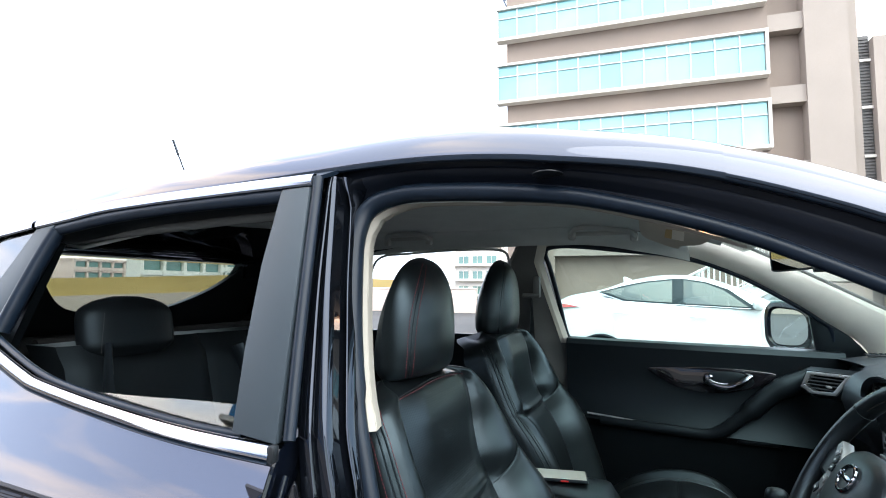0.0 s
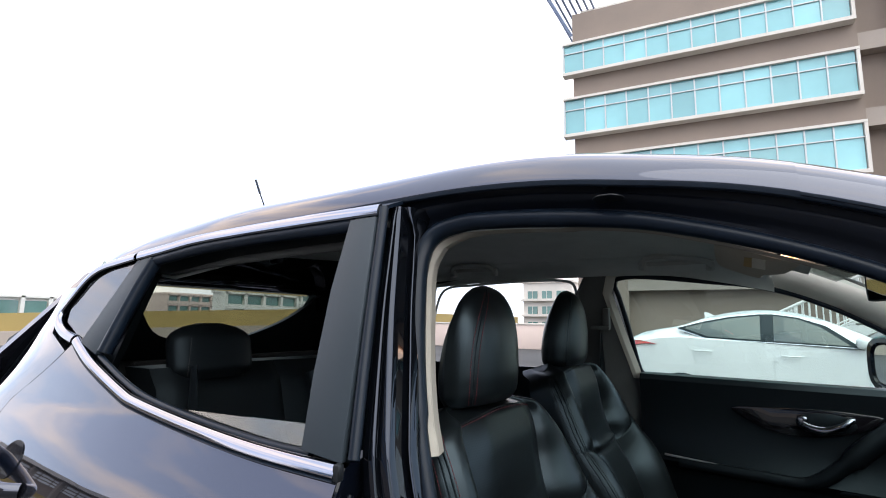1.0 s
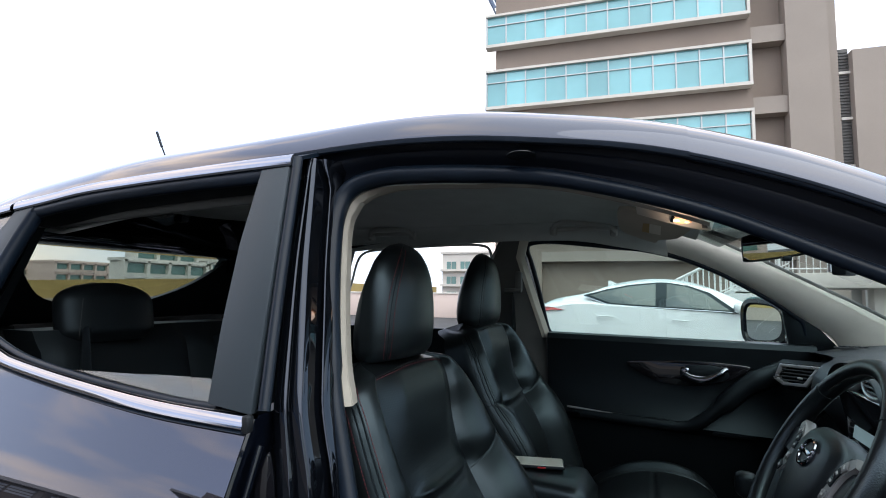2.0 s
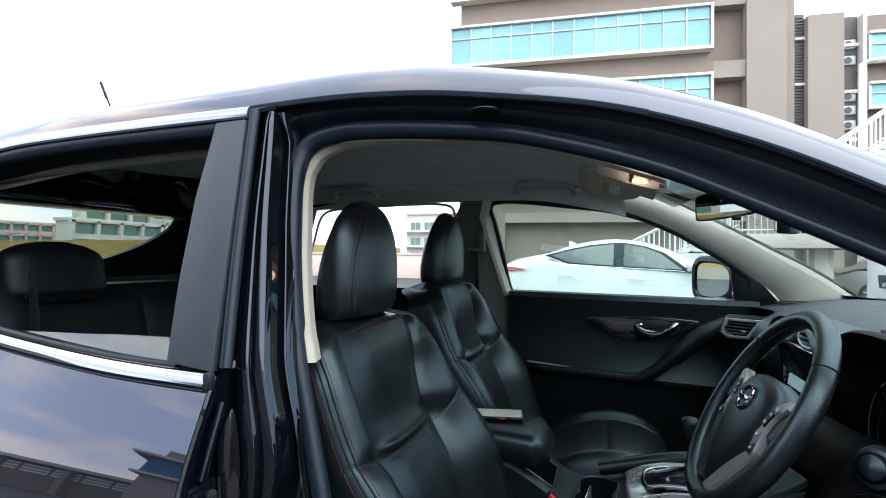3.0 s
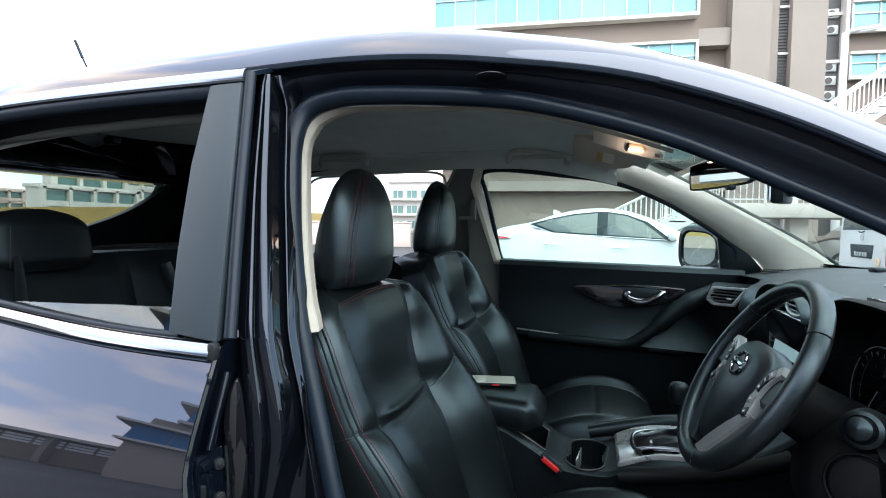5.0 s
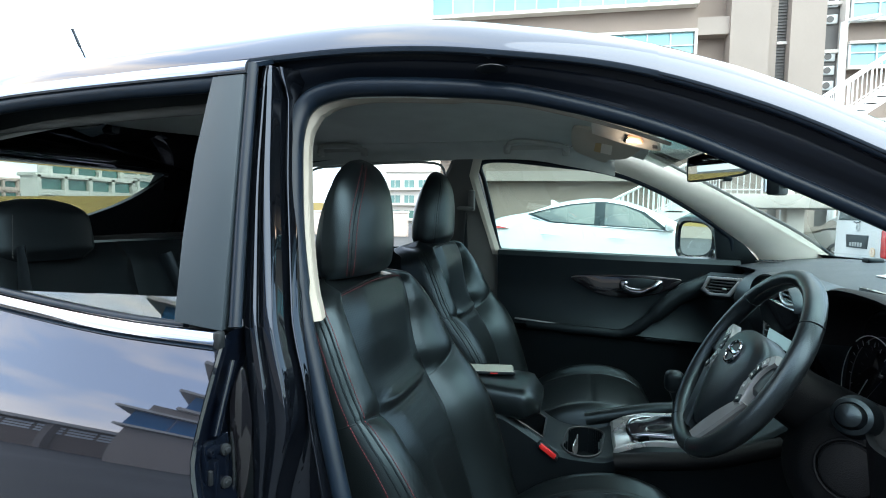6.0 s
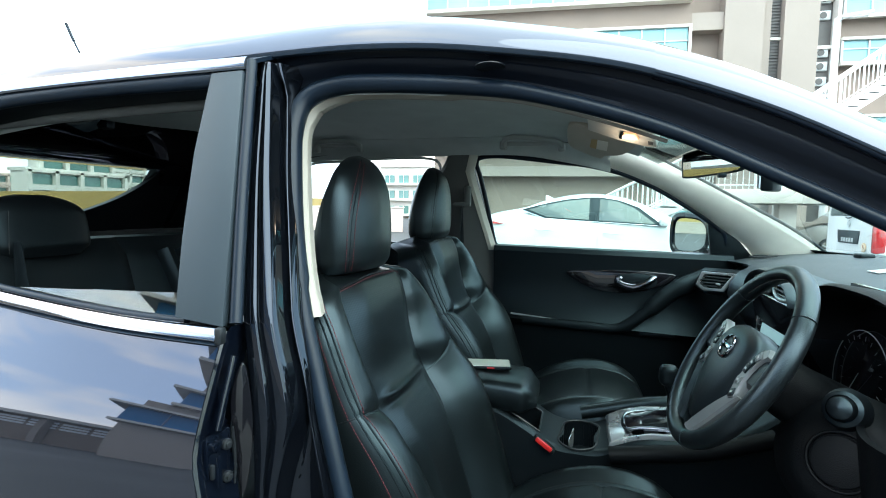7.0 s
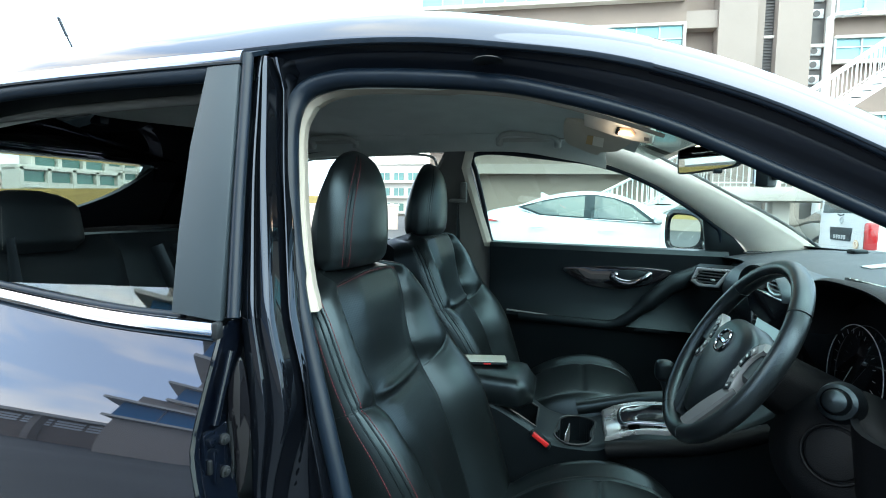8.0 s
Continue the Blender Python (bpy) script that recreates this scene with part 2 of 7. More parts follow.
def smooth_path(points, n=8, closed=False):
    """Catmull-Rom through the points."""
    p = [Vector(q) for q in points]
    out = []
    k = len(p)
    for i in range(k if closed else k - 1):
        a, b, c, d = (p[(i - 1) % k], p[i], p[(i + 1) % k], p[(i + 2) % k]) if closed else (
            p[max(i - 1, 0)], p[i], p[i + 1], p[min(i + 2, k - 1)])
        for j in range(n):
            t = j / n
            out.append(0.5 * (2 * b + (c - a) * t + (2 * a - 5 * b + 4 * c - d) * t * t + (3 * b - a - 3 * c + d) * t**3))
    if not closed:
        out.append(p[-1])
    return out


def sheet(rows, closed_u=False, closed_v=False, cap=False, name="sheet", smooth=35):
    """A skin over rows of points."""
    verts = [Vector(p) for r in rows for p in r]
    m, n = len(rows), len(rows[0])
    faces = []
    for i in range(m if closed_v else m - 1):
        for j in range(n if closed_u else n - 1):
            a, b = i * n + j, i * n + (j + 1) % n
            c, d = ((i + 1) % m) * n + (j + 1) % n, ((i + 1) % m) * n + j
            faces.append((a, b, c, d))
    if cap:
        faces.append(tuple(range(n)))
        faces.append(tuple((m - 1) * n + j for j in range(n)))
    return mesh_of(name, verts, faces, smooth)


def shell(rows, thick, toward, name="shell", smooth=35):
    """A skin with thickness: rows and their copy moved by `toward * thick`, closed round the rim."""
    t = Vector(toward).normalized() * thick
    m, n = len(rows), len(rows[0])
    verts = [Vector(p) for r in rows for p in r] + [Vector(p) + t for r in rows for p in r]
    o = m * n
    faces = []
    for i in range(m - 1):
        for j in range(n - 1):
            a, b, c, d = i * n + j, i * n + j + 1, (i + 1) * n + j + 1, (i + 1) * n + j
            faces += [(a, b, c, d), (o + d, o + c, o + b, o + a)]
    rim = [j for j in range(n)] + [i * n + n - 1 for i in range(1, m)] + [(m - 1) * n + j for j in range(n - 2, -1, -1)] + [
        i * n for i in range(m - 2, 0, -1)]
    for k in range(len(rim)):
        a, b = rim[k], rim[(k + 1) % len(rim)]
        faces.append((b, a, o + a, o + b))
    return mesh_of(name, verts, faces, smooth)


def tube(path, r, sides=8, closed=False, name="tube", flat=1.0, up=(0, 0, 1)):
    """A round (or flattened) rod along a path. r: one radius or one for each point."""
    path = [Vector(p) for p in path]
    rows = []
    k = len(path)
    for i, p in enumerate(path):
        a = path[(i + 1) % k] if (closed or i < k - 1) else p
        b = path[(i - 1) % k] if (closed or i > 0) else p
        t = (a - b).normalized()
        s = t.cross(Vector(up))
        if s.length < 1e-4:
            s = t.cross(Vector((0, 1, 0)))
        s.normalize()
        u = s.cross(t)
        rad = r[i] if isinstance(r, (list, tuple)) else r
        rows.append([p + (s * math.cos(q) * flat + u * math.sin(q)) * rad for q in np.linspace(0, 2 * math.pi, sides, endpoint=False)])
    return sheet(rows, closed_u=True, closed_v=closed, cap=not closed, name=name, smooth=50)


def rbox(size, at=(0, 0, 0), bevel=0.01, seg=2, rot=None):
    """A box with rounded edges."""
    bm = bmesh.new()
    bmesh.ops.create_cube(bm, size=1)
    bmesh.ops.scale(bm, vec=size, verts=bm.verts)
    if bevel:
        bmesh.ops.bevel(bm, geom=list(bm.edges), offset=bevel, segments=seg, affect='EDGES', profile=0.5)
    m = Matrix.Translation(at) @ (rot if rot is not None else Matrix())
    bmesh.ops.transform(bm, matrix=m, verts=bm.verts)
    return bm


def plate(outline, depth, bevel=0.0, seg=2):
    """A flat plate: a closed outline (list of points in one plane) pushed out by the vector depth, its edges rounded."""
    bm = bmesh.new()
    vs = [bm.verts.new(p) for p in outline]
    f = bm.faces.new(vs)
    r = bmesh.ops.extrude_face_region(bm, geom=[f])
    bmesh.ops.translate(bm, vec=depth, verts=[v for v in r["geom"] if isinstance(v, bmesh.types.BMVert)])
    bmesh.ops.recalc_face_normals(bm, faces=bm.faces)
    if bevel:
        bmesh.ops.bevel(bm, geom=list(bm.edges), offset=bevel, segments=seg, affect='EDGES', profile=0.5)
    return bm


def disc(at, axis, r, depth, bevel=0.002, sides=32):
    """A round plate with a rounded rim."""
    bm = bmesh.new()
    bmesh.ops.create_cone(bm, cap_ends=True, segments=sides, radius1=r, radius2=r, depth=depth)
    if bevel:
        bmesh.ops.bevel(bm, geom=[e for e in bm.edges if len(e.link_faces) == 2 and any(len(f.verts) > 4 for f in e.link_faces)],
                        offset=bevel, segments=2, affect='EDGES', profile=0.5)
    q = Vector(axis).to_track_quat('Z', 'Y').to_matrix().to_4x4()
    bmesh.ops.transform(bm, matrix=Matrix.Translation(at) @ q, verts=bm.verts)
    return bm


def blend(*bms):
    """Several meshes in one."""
    bm = bmesh.new()
    for b in bms:
        if isinstance(b, bmesh.types.BMesh):
            me = bpy.data.meshes.new("piece")
            b.to_mesh(me)
            b.free()
        else:
            me = b
        bm.from_mesh(me)
        bpy.data.meshes.remove(me)
    return bm


def thing(name, label, category, at=(0, 0, 0), group="", kind=""):
    ob = new(name)
    ob.location = at
    ob.empty_display_size = 0.1
    return tagged(ob, label, category, group, kind)




# ---- ground ----
def ground_sheet():
    xs = [-900, -200, -80, -40, -20, -10, -5, 0, 5, 10, 20, 40, 80, 200, 900]
    return sheet([[Vector((x, y, 0)) for x in xs] for y in xs])


g_ = part("ground", ground_sheet(), "asphalt")
tagged(g_, "worn grey asphalt of the car park", "ground", kind="structure")

# ---- office building behind the white car ----
EYE0 = Vector((0.55, -1.47, 1.26))
K = 1.25
FAC_K = 0.08
bn = Vector((FAC_K, -1, 0)).normalized()


def fac(x, z, out=0.0):
    """A point of the long front: x and z as on a plane 20 m off, carried out to the true distance."""
    p = Vector((x, 20 + FAC_K * x, z))
    return EYE0 + (p - EYE0) * K + bn * out


building = thing("office_building", "grey rendered office block with turquoise window bands", "building", fac(0, 0) * 1)


def slab(x0, x1, z0, z1, out0, out1, material, name="wall", parent=building, bevel=0.0):
    """A block on the front from x0 to x1, z0 to z1, between two depths."""
    a, b, c, d = fac(x0, z0, out0), fac(x1, z0, out0), fac(x1, z1, out0), fac(x0, z1, out0)
    return part(name, plate([a, b, c, d], bn * (out1 - out0), bevel), material, parent)


ZG = 1.26 - 1.26 / K      # the ground on that plane
slab(-5.45, 4.45, 3.05, 15.0, -12, 0.0, "concrete", "main_wall")
slab(-5.45, -3.5, ZG, 3.05, -12, 0.0, "concrete", "main_wall")
slab(-3.5, 5.6, ZG, 3.05, -12, -0.6, "concrete", "recessed_wall")
slab(-3.5, 5.6, 2.64, 3.05, -0.6, 0.0, "concrete_lt", "fascia")
# bay with recessed panels, piers and strips to the right
slab(4.45, 5.6, ZG, 15.0, -12, -0.75, "concrete", "recessed_wall")
for z0, z1 in ((5.1, 6.0), (8.2, 8.85), (11.0, 11.65), (13.8, 15.0)):
    slab(4.45, 5.6, z0, z1, -0.75, -0.1, "concrete_lt", "spandrel")
slab(5.6, 6.95, ZG, 15.5, -12, 0.05, "concrete_lt", "pier")
slab(6.95, 7.32, ZG, 15.5, -12, -0.35, "concrete_lt", "pier")
slab(7.32, 7.66, ZG, 10.5, -12, -0.45, "win_dark", "louvre_strip")
slab(7.66, 8.82, ZG, 10.3, -12, 0.0, "concrete_lt", "pier")
slab(8.82, 9.40, ZG, 10.25, -12, -0.45, "win_dark", "louvre_strip")
slab(9.40, 9.52, ZG, 10.2, -12, 0.05, "white_render", "pier")
slab(9.52, 22.0, ZG, 10.2, -12, -0.3, "concrete", "wing_wall")
for z in (4.6, 6.0, 7.77, 9.5):
    slab(7.32, 7.66, z, z + 0.1, -0.45, -0.30, "white_render", "transom")
    slab(8.82, 9.40, z - 0.4, z - 0.28, -0.45, -0.25, "white_render", "transom")
for z0 in np.arange(3.1, 10.45, 0.115):
    slab(7.33, 7.65, z0, z0 + 0.05, -0.45, -0.40, "win_dark", "louvre")


def window_band(x0, x1, z0, z1, n, out, first_split=0.30):
    """A projecting white frame with a row of windows, each with a small upper light."""
    band = slab(x0, x1, z0, z0 + 0.13, 0.0, out + 0.10, "white_render", "window_frame", building)
    slab(x0, x1, z1 - 0.10, z1, 0.0, out + 0.10, "white_render", "frame_top", band)
    slab(x1 - 0.10, x1, z0 + 0.13, z1 - 0.10, 0.0, out + 0.09, "white_render", "frame_end", band)
    slab(x0, x0 + 0.05, z0 + 0.13, z1 - 0.10, 0.0, out + 0.02, "mullion", "frame_end", band)
    a, b = x0 + 0.05, x1 - 0.10
    w = (b - a) / n
    zs = z1 - 0.10 - (z1 - z0 - 0.23) * first_split
    slab(a, b, zs - 0.02, zs + 0.02, 0.0, out, "mullion", "rail", band)
    for i in range(n):
        xa, xb = a + w * i, a + w * (i + 1)
        slab(xa - 0.025, xa + 0.025, z0 + 0.13, z1 - 0.10, 0.0, out + 0.01, "mullion", "mullion", band)
        slab(xa + 0.025, xb - 0.025, z0 + 0.13, zs - 0.02, 0.0, out - 0.06, "blue_glass", "pane", band)
        slab(xa + 0.025, xb - 0.025, zs + 0.02, z1 - 0.10, 0.0, out - 0.06, "blue_glass", "pane", band)


window_band(-5.83, 4.37, 11.98, 13.47, 12, 0.42)
window_band(-5.83, 4.37, 9.20, 10.95, 12, 0.42)
window_band(-5.83, 4.37, 6.45, 8.30, 12, 0.42)
window_band(-5.83, 4.37, 3.70, 5.55, 12, 0.42)
for z0, z1 in ((3.6, 4.9), (6.66, 7.66), (8.33, 9.5)):
    window_band(9.55, 20.0, z0, z1, 12, 0.1, 0.4)
# roof canopy at the corner
for i in range(7):
    a = fac(-6.4 + 0.28 * i, 15.75 - 0.02 * i, 0.9)
    part("canopy_slat", tube([a, a - bn * 6 + Vector((0.4, 0, -0.1))], 0.06, 6), "steel_blue", building)
part("canopy_beam", blend(tube([fac(-6.5, 15.8, 0.9), fac(-3.5, 16.3, 0.9)], 0.10, 6), tube([fac(-6.4, 15.75, 0.9), fac(-5.5, 14.0, 0.0)], 0.10, 6)), "steel_blue", building)
part("rooftop_room", plate([fac(-5.2, 15.0, -1), fac(3, 15.0, -1), fac(3, 15.6, -1), fac(-5.2, 15.6, -1)], bn * -6), "white_render", building)


# ---- the dark SUV ----
suv = thing("suv", "dark blue-black SUV with the driver's door open, parked on asphalt", "car", (0, 0, 0))

width_at = curve([0.20, 0.30, 0.45, 0.60, 0.72, 0.80, 0.84, 0.87, 0.90, 0.93, 0.96, 1.02, 1.062], [0.84, 0.885, 0.922, 0.942, 0.9452, 0.9404, 0.9352, 0.9292, 0.9208, 0.910, 0.8974, 0.8692, 0.848])


def tail_in(x, z):
    """How far the flank draws in towards the tail."""
    x0 = float(np.interp(z, [0.8, 1.12, 1.30], [-1.55, -1.17, -1.06]))
    return min(0.72 * (x0 - x) ** 2, 0.30) if x < x0 else 0.0


def half(x, z):
    """Half width of the body at x, z."""
    w = width_at(z) if z < 1.062 else 0.848 - 0.314 * (z - 1.062)
    if x < -0.6:
        w -= 0.062 * min(((-0.6 - x) / 1.2), 1.3) ** 1.7
    if x > 1.1:
        w -= 0.11 * ((x - 1.1) / 1.3) ** 2
    return w - tail_in(x, z)


def on_side(x, z, out=0.0, s=-1):
    return Vector((x, s * (half(x, z) + out), z))


def side_path(pts, out=0.0, n=6, s=-1, smooth=True):
    p = [(x, 0, z) for x, z in pts]
    p = smooth_path(p, n) if smooth else [Vector(q) for q in p]
    return [on_side(q.x, q.z, out, s) for q in p]


def ribbon(pts, width, out, s=-1, rise=0.004, n=6):
    """A moulding of a given width along a line of the body side."""
    p = smooth_path([(x, 0, z) for x, z in pts], n)
    rows = []
    for i, q in enumerate(p):
        t = (p[min(i + 1, len(p) - 1)] - p[max(i - 1, 0)]).normalized()
        nrm = Vector((-t.z, 0, t.x))
        row = []
        for k, o in ((-0.5, -0.006), (-0.5, 0.0), (-0.36, rise), (0.0, rise * 1.5), (0.36, rise), (0.5, 0.0), (0.5, -0.006)):
            c = q + nrm * (k * width)
            row.append(on_side(c.x, c.z, out + o, s))
        rows.append(row)
    return sheet(rows, closed_u=True, cap=True, smooth=40)


def side_plate(pts, out, thick, s=-1, bevel=0.0):
    """A piece of the body side between corner points, pushed inwards by thick."""
    return plate([on_side(x, z, out, s) for x, z in pts], (0, -s * thick, 0), bevel)


gutter_raw = curve([-1.6, -1.45, -1.3, -1.15, -1.0, -0.8, -0.59, -0.3, -0.07, 0.11, 0.22, 0.32, 0.41, 0.5, 0.58, 0.65, 0.72, 0.79, 0.88, 1.0, 1.2, 1.4],
               [1.16, 1.275, 1.362, 1.415, 1.445, 1.470, 1.496, 1.510, 1.520, 1.526, 1.522, 1.513, 1.498, 1.484, 1.466, 1.443, 1.414, 1.385, 1.332, 1.262, 1.14, 1.01])
gx = np.linspace(-1.7, 1.5, 321)
gz = np.array([gutter_raw(x) for x in gx])
kern = np.exp(-(np.arange(-15, 16) / 5.0) ** 2 / 2)
gz = np.convolve(np.pad(gz, 15, mode="edge"), kern / kern.sum(), mode="valid")


def gutter(x):
    """Height of the lower edge of the roof along the car."""
    return float(np.interp(x, gx, gz))


SHIFT = 0.07   # the far side's pillars stand this much further forward


def gutter_y(x, g):
    w = 0.848 - 0.314 * (g - 1.062) - 0.058
    if x < -0.6:
        w -= 0.062 * ((-0.6 - x) / 1.2) ** 1.7
    return w - 0.8 * tail_in(x, g)


def crown(u):
    """Section of the roof from its edge (0) to its middle (1)."""
    return 0.58 * (1 - (1 - u) ** 20) ** 0.85 + 0.42 * (1 - (1 - u) ** 2)


RAIL = [(0.0, -0.004)] + [(-0.66 * u, 0.099 * crown(u)) for u in 0.121 * np.linspace(0.03, 1, 12) ** 2.2]


def step01(a, b, x):
    k = min(max((x - a) / (b - a), 0.0), 1.0)
    return k * k * (3 - 2 * k)


def rail_points(x, s):
    """The rounded edge of the roof and A-pillar at x, from the gutter upwards."""
    g = gutter(x if s < 0 else x - SHIFT)
    y = gutter_y(x, g)
    f = 1.0 + 0.55 * step01(0.0, -0.9, x)
    return [Vector((x, s * (y + a), g + b * f)) for a, b in RAIL]


# roof skin
rows = []
for x in np.linspace(-1.32, 0.624, 90):
    ga, gb = gutter(x), gutter(x - SHIFT)
    ya, yb = gutter_y(x, ga), gutter_y(x, gb)
    f = 1.0 + 0.12 * step01(0.56, 0.2, x) + 0.10 * step01(0.0, -0.9, x)
    row = [Vector((x, -ya, ga - 0.004))]
    for v in np.linspace(-0.995, 0.995, 61):
        u = 1 - abs(v)
        u = u ** 2.2 if u < 0.9999 else 1.0
        side = math.copysign(1 - u, v)
        k = 0.5 + 0.5 * side
        row.append(Vector((x, -ya + (ya + yb) * k, ga + (gb - ga) * k * k * (3 - 2 * k) + 0.099 * f * crown(u))))
    row.append(Vector((x, yb, gb - 0.004)))
    rows.append(row)
roof_me = shell(rows, 0.004, (0, 0, -1))
roof_me.materials.append(M["paint"])
roof_me.materials.append(M["rubber"])
n_row = len(rows[0])
for f in roof_me.polygons:
    js = [v % n_row for v in f.vertices]
    if max(js) <= 1 or min(js) >= n_row - 2:
        f.material_index = 1
part("roof", roof_me, "paint", suv, "dark blue gloss-painted roof skin")

# A-pillars, outside
for s in (-1, 1):
    rows = []
    for x in np.linspace(0.6205, 1.42, 24):
        q = [p + Vector((0, 0.075 if s > 0 else 0.0, -0.0005)) for p in (rail_points(x, s) if s < 0 else rail_points(x, s)[:-4])]
        inner = q[-1] + Vector((0.03, -s * 0.012, -0.03))
        rows.append(q + [q[-1] + Vector((0.012, -s * 0.01, -0.004)), inner, inner + Vector((-0.03, 0, -0.02)), q[0] + Vector((0, -s * 0.03, -0.012))])
    pillar_me = sheet(rows, closed_u=True, cap=True)
    pillar_me.materials.append(M["paint"])
    pillar_me.materials.append(M["rubber"])
    n_row = len(rows[0])
    for f in pillar_me.polygons:
        if len(f.vertices) == 4 and max(v % n_row for v in f.vertices) <= 1:
            f.material_index = 1
    part("a_pillar", pillar_me, "paint", suv)

# windscreen
rows, band = [], []
for k in (0, 0.125, 0.25, 0.375, 0.5, 0.625, 0.75, 0.875, 0.965, 1.0):
    row = []
    for v in np.linspace(-1, 1, 17):
        top = Vector((0.62 + 0.05 * (1 - v * v), v * 0.575, 1.51 + 0.028 * (1 - v * v)))
        low = Vector((1.38 + 0.14 * (1 - v * v), v * 0.73, 1.095))
        p = top.lerp(low, k)
        p.z += 0.03 * math.sin(math.pi * k)
        row.append(p)
    rows.append(row)
    if k > 0.90:
        band.append(row)
part("windscreen_band", shell([[Vector(p) + Vector((-0.004, 0, -0.004)) for p in r] for r in band], 0.002, (-0.5, 0, -0.8)), "trim_black", suv)
part("shade_band", sheet([[Vector(p) + Vector((-0.003, 0, -0.004)) for p in r] for r in rows[:3]]), "shade", suv, "grey-green shade band of the windscreen")
ws = part("windscreen", sheet(rows), "windscreen", suv, "clear laminated windscreen, slightly green")
ws.visible_shadow = False
part("windscreen_header", shell([[Vector((x, -0.07 + v * 0.52, 1.505 + 0.03 * (1 - v * v) - (x - 0.56) * 0.36)) for v in np.linspace(-1, 1, 13)]
                                 for x in (0.58, 0.62, 0.67, 0.72)], 0.012, (0, 0, -1)), "headliner", suv, "grey trim along the windscreen's head")

# rear door, outer skin below the belt
belt_low = curve([-0.978, -0.836, -0.611, -0.39, -0.173, 0.02], [1.207, 1.155, 1.095, 1.067, 1.049, 1.040])


door_front = curve([0.36, 0.60, 0.80, 0.847, 0.873, 0.90, 0.93, 1.0, 1.06], [0.060, 0.057, 0.048, 0.035, 0.025, 0.0185, 0.018, 0.018, 0.017])
door_rear = curve([0.35, 0.60, 0.80, 0.92, 1.0, 1.06, 1.11, 1.16, 1.207], [-0.72, -0.86, -1.02, -1.15, -1.19, -1.17, -1.09, -1.02, -0.965])
rows = []
for v in np.linspace(0, 1, 34):
    row = []
    for u in np.linspace(0, 1, 40):
        zt = belt_low(-0.965 + u * 0.98)
        z = 0.36 + v * (zt - 0.36)
        x = door_rear(z) * (1 - u) + door_front(z) * u
        zt = belt_low(max(min(x, 0.015), -0.97))
        z = 0.36 + v * (zt - 0.36)
        row.append(on_side(x, z))
    rows.append(row)
rear_door = part("rear_door", shell(rows, 0.02, (0, 1, 0)), "paint", suv, "dark glossy rear door mirroring clouds, its window lowered")
edge_rows = []
for z in np.linspace(0.36, 1.055, 26):
    x, y = door_front(z), -half(0, z)
    edge_rows.append([Vector((x - 0.012, y + 0.001, z)), Vector((x - 0.001, y + 0.001, z)), Vector((x + 0.003, y + 0.006, z)), Vector((x + 0.002, y + 0.016, z)),
                      Vector((x - 0.006, y + 0.022, z)), Vector((x - 0.010, y + 0.035, z)), Vector((x - 0.016, y + 0.10, z)), Vector((x - 0.06, y + 0.115, z))])
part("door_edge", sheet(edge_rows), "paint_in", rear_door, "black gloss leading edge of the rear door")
part("edge_seal", tube([Vector((door_front(z) + 0.006, -half(0, z) + 0.03 + 0.01 * math.sin((z - 0.72) * 9), z)) for z in np.linspace(0.915, 1.015, 16)], 0.006, 8), "paint_in", rear_door)
# latch in the door's edge
lx, ly, lz = 0.026, -0.872, 0.862
latch = part("latch", blend(rbox((0.012, 0.052, 0.094), (lx - 0.008, ly, lz), 0.004), rbox((0.02, 0.012, 0.05), (lx - 0.002, ly - 0.012, lz - 0.004), 0.003), rbox((0.016, 0.020, 0.012), (lx - 0.002, ly - 0.012, lz + 0.034), 0.003)), "paint_in", rear_door, "black steel door latch")
for dz in (-0.024, 0.026):
    part("bolt", blend(disc((lx + 0.001, ly + 0.012, lz + dz), (1, -0.3, 0), 0.0085, 0.008, 0.002, 14), disc((lx + 0.005, ly + 0.011, lz + dz), (1, -0.3, 0), 0.005, 0.006, 0.001, 6)), "black_plastic", latch)
part("latch_rim", blend(tube(smooth_path([(lx, ly + 0.027, lz + 0.046), (lx + 0.002, ly + 0.029, lz), (lx, ly + 0.027, lz - 0.046), (lx, ly, lz - 0.050), (lx, ly - 0.026, lz - 0.046)], 4), 0.0022, 6), rbox((0.006, 0.010, 0.022), (lx + 0.001, ly - 0.018, lz - 0.002), 0.002)), "black_plastic", latch)

# chrome mouldings
part("belt_moulding", ribbon([(-0.955, 1.216), (-0.90, 1.193), (-0.816, 1.162), (-0.65, 1.114), (-0.57, 1.097), (-0.37, 1.073), (-0.176, 1.057), (0.013, 1.051)], 0.020, 0.004),
     "chrome", rear_door, "polished chrome belt moulding")
part("belt_gap", ribbon([(-0.95, 1.203), (-0.90, 1.180), (-0.816, 1.149), (-0.65, 1.101), (-0.57, 1.084), (-0.37, 1.060), (-0.176, 1.044), (0.013, 1.038)], 0.0045, 0.001), "rubber", rear_door)
part("moulding_cap", blend(rbox((0.012, 0.016, 0.026), on_side(0.016, 1.050, 0.002), 0.004)), "black_plastic", rear_door)
part("window_moulding", ribbon([(-0.815, 1.4375), (-0.70, 1.450), (-0.585, 1.464), (-0.44, 1.472), (-0.30, 1.477), (-0.16, 1.481), (-0.03, 1.4835)], 0.023, 0.004),
     "chrome", rear_door, "polished chrome moulding above the window")
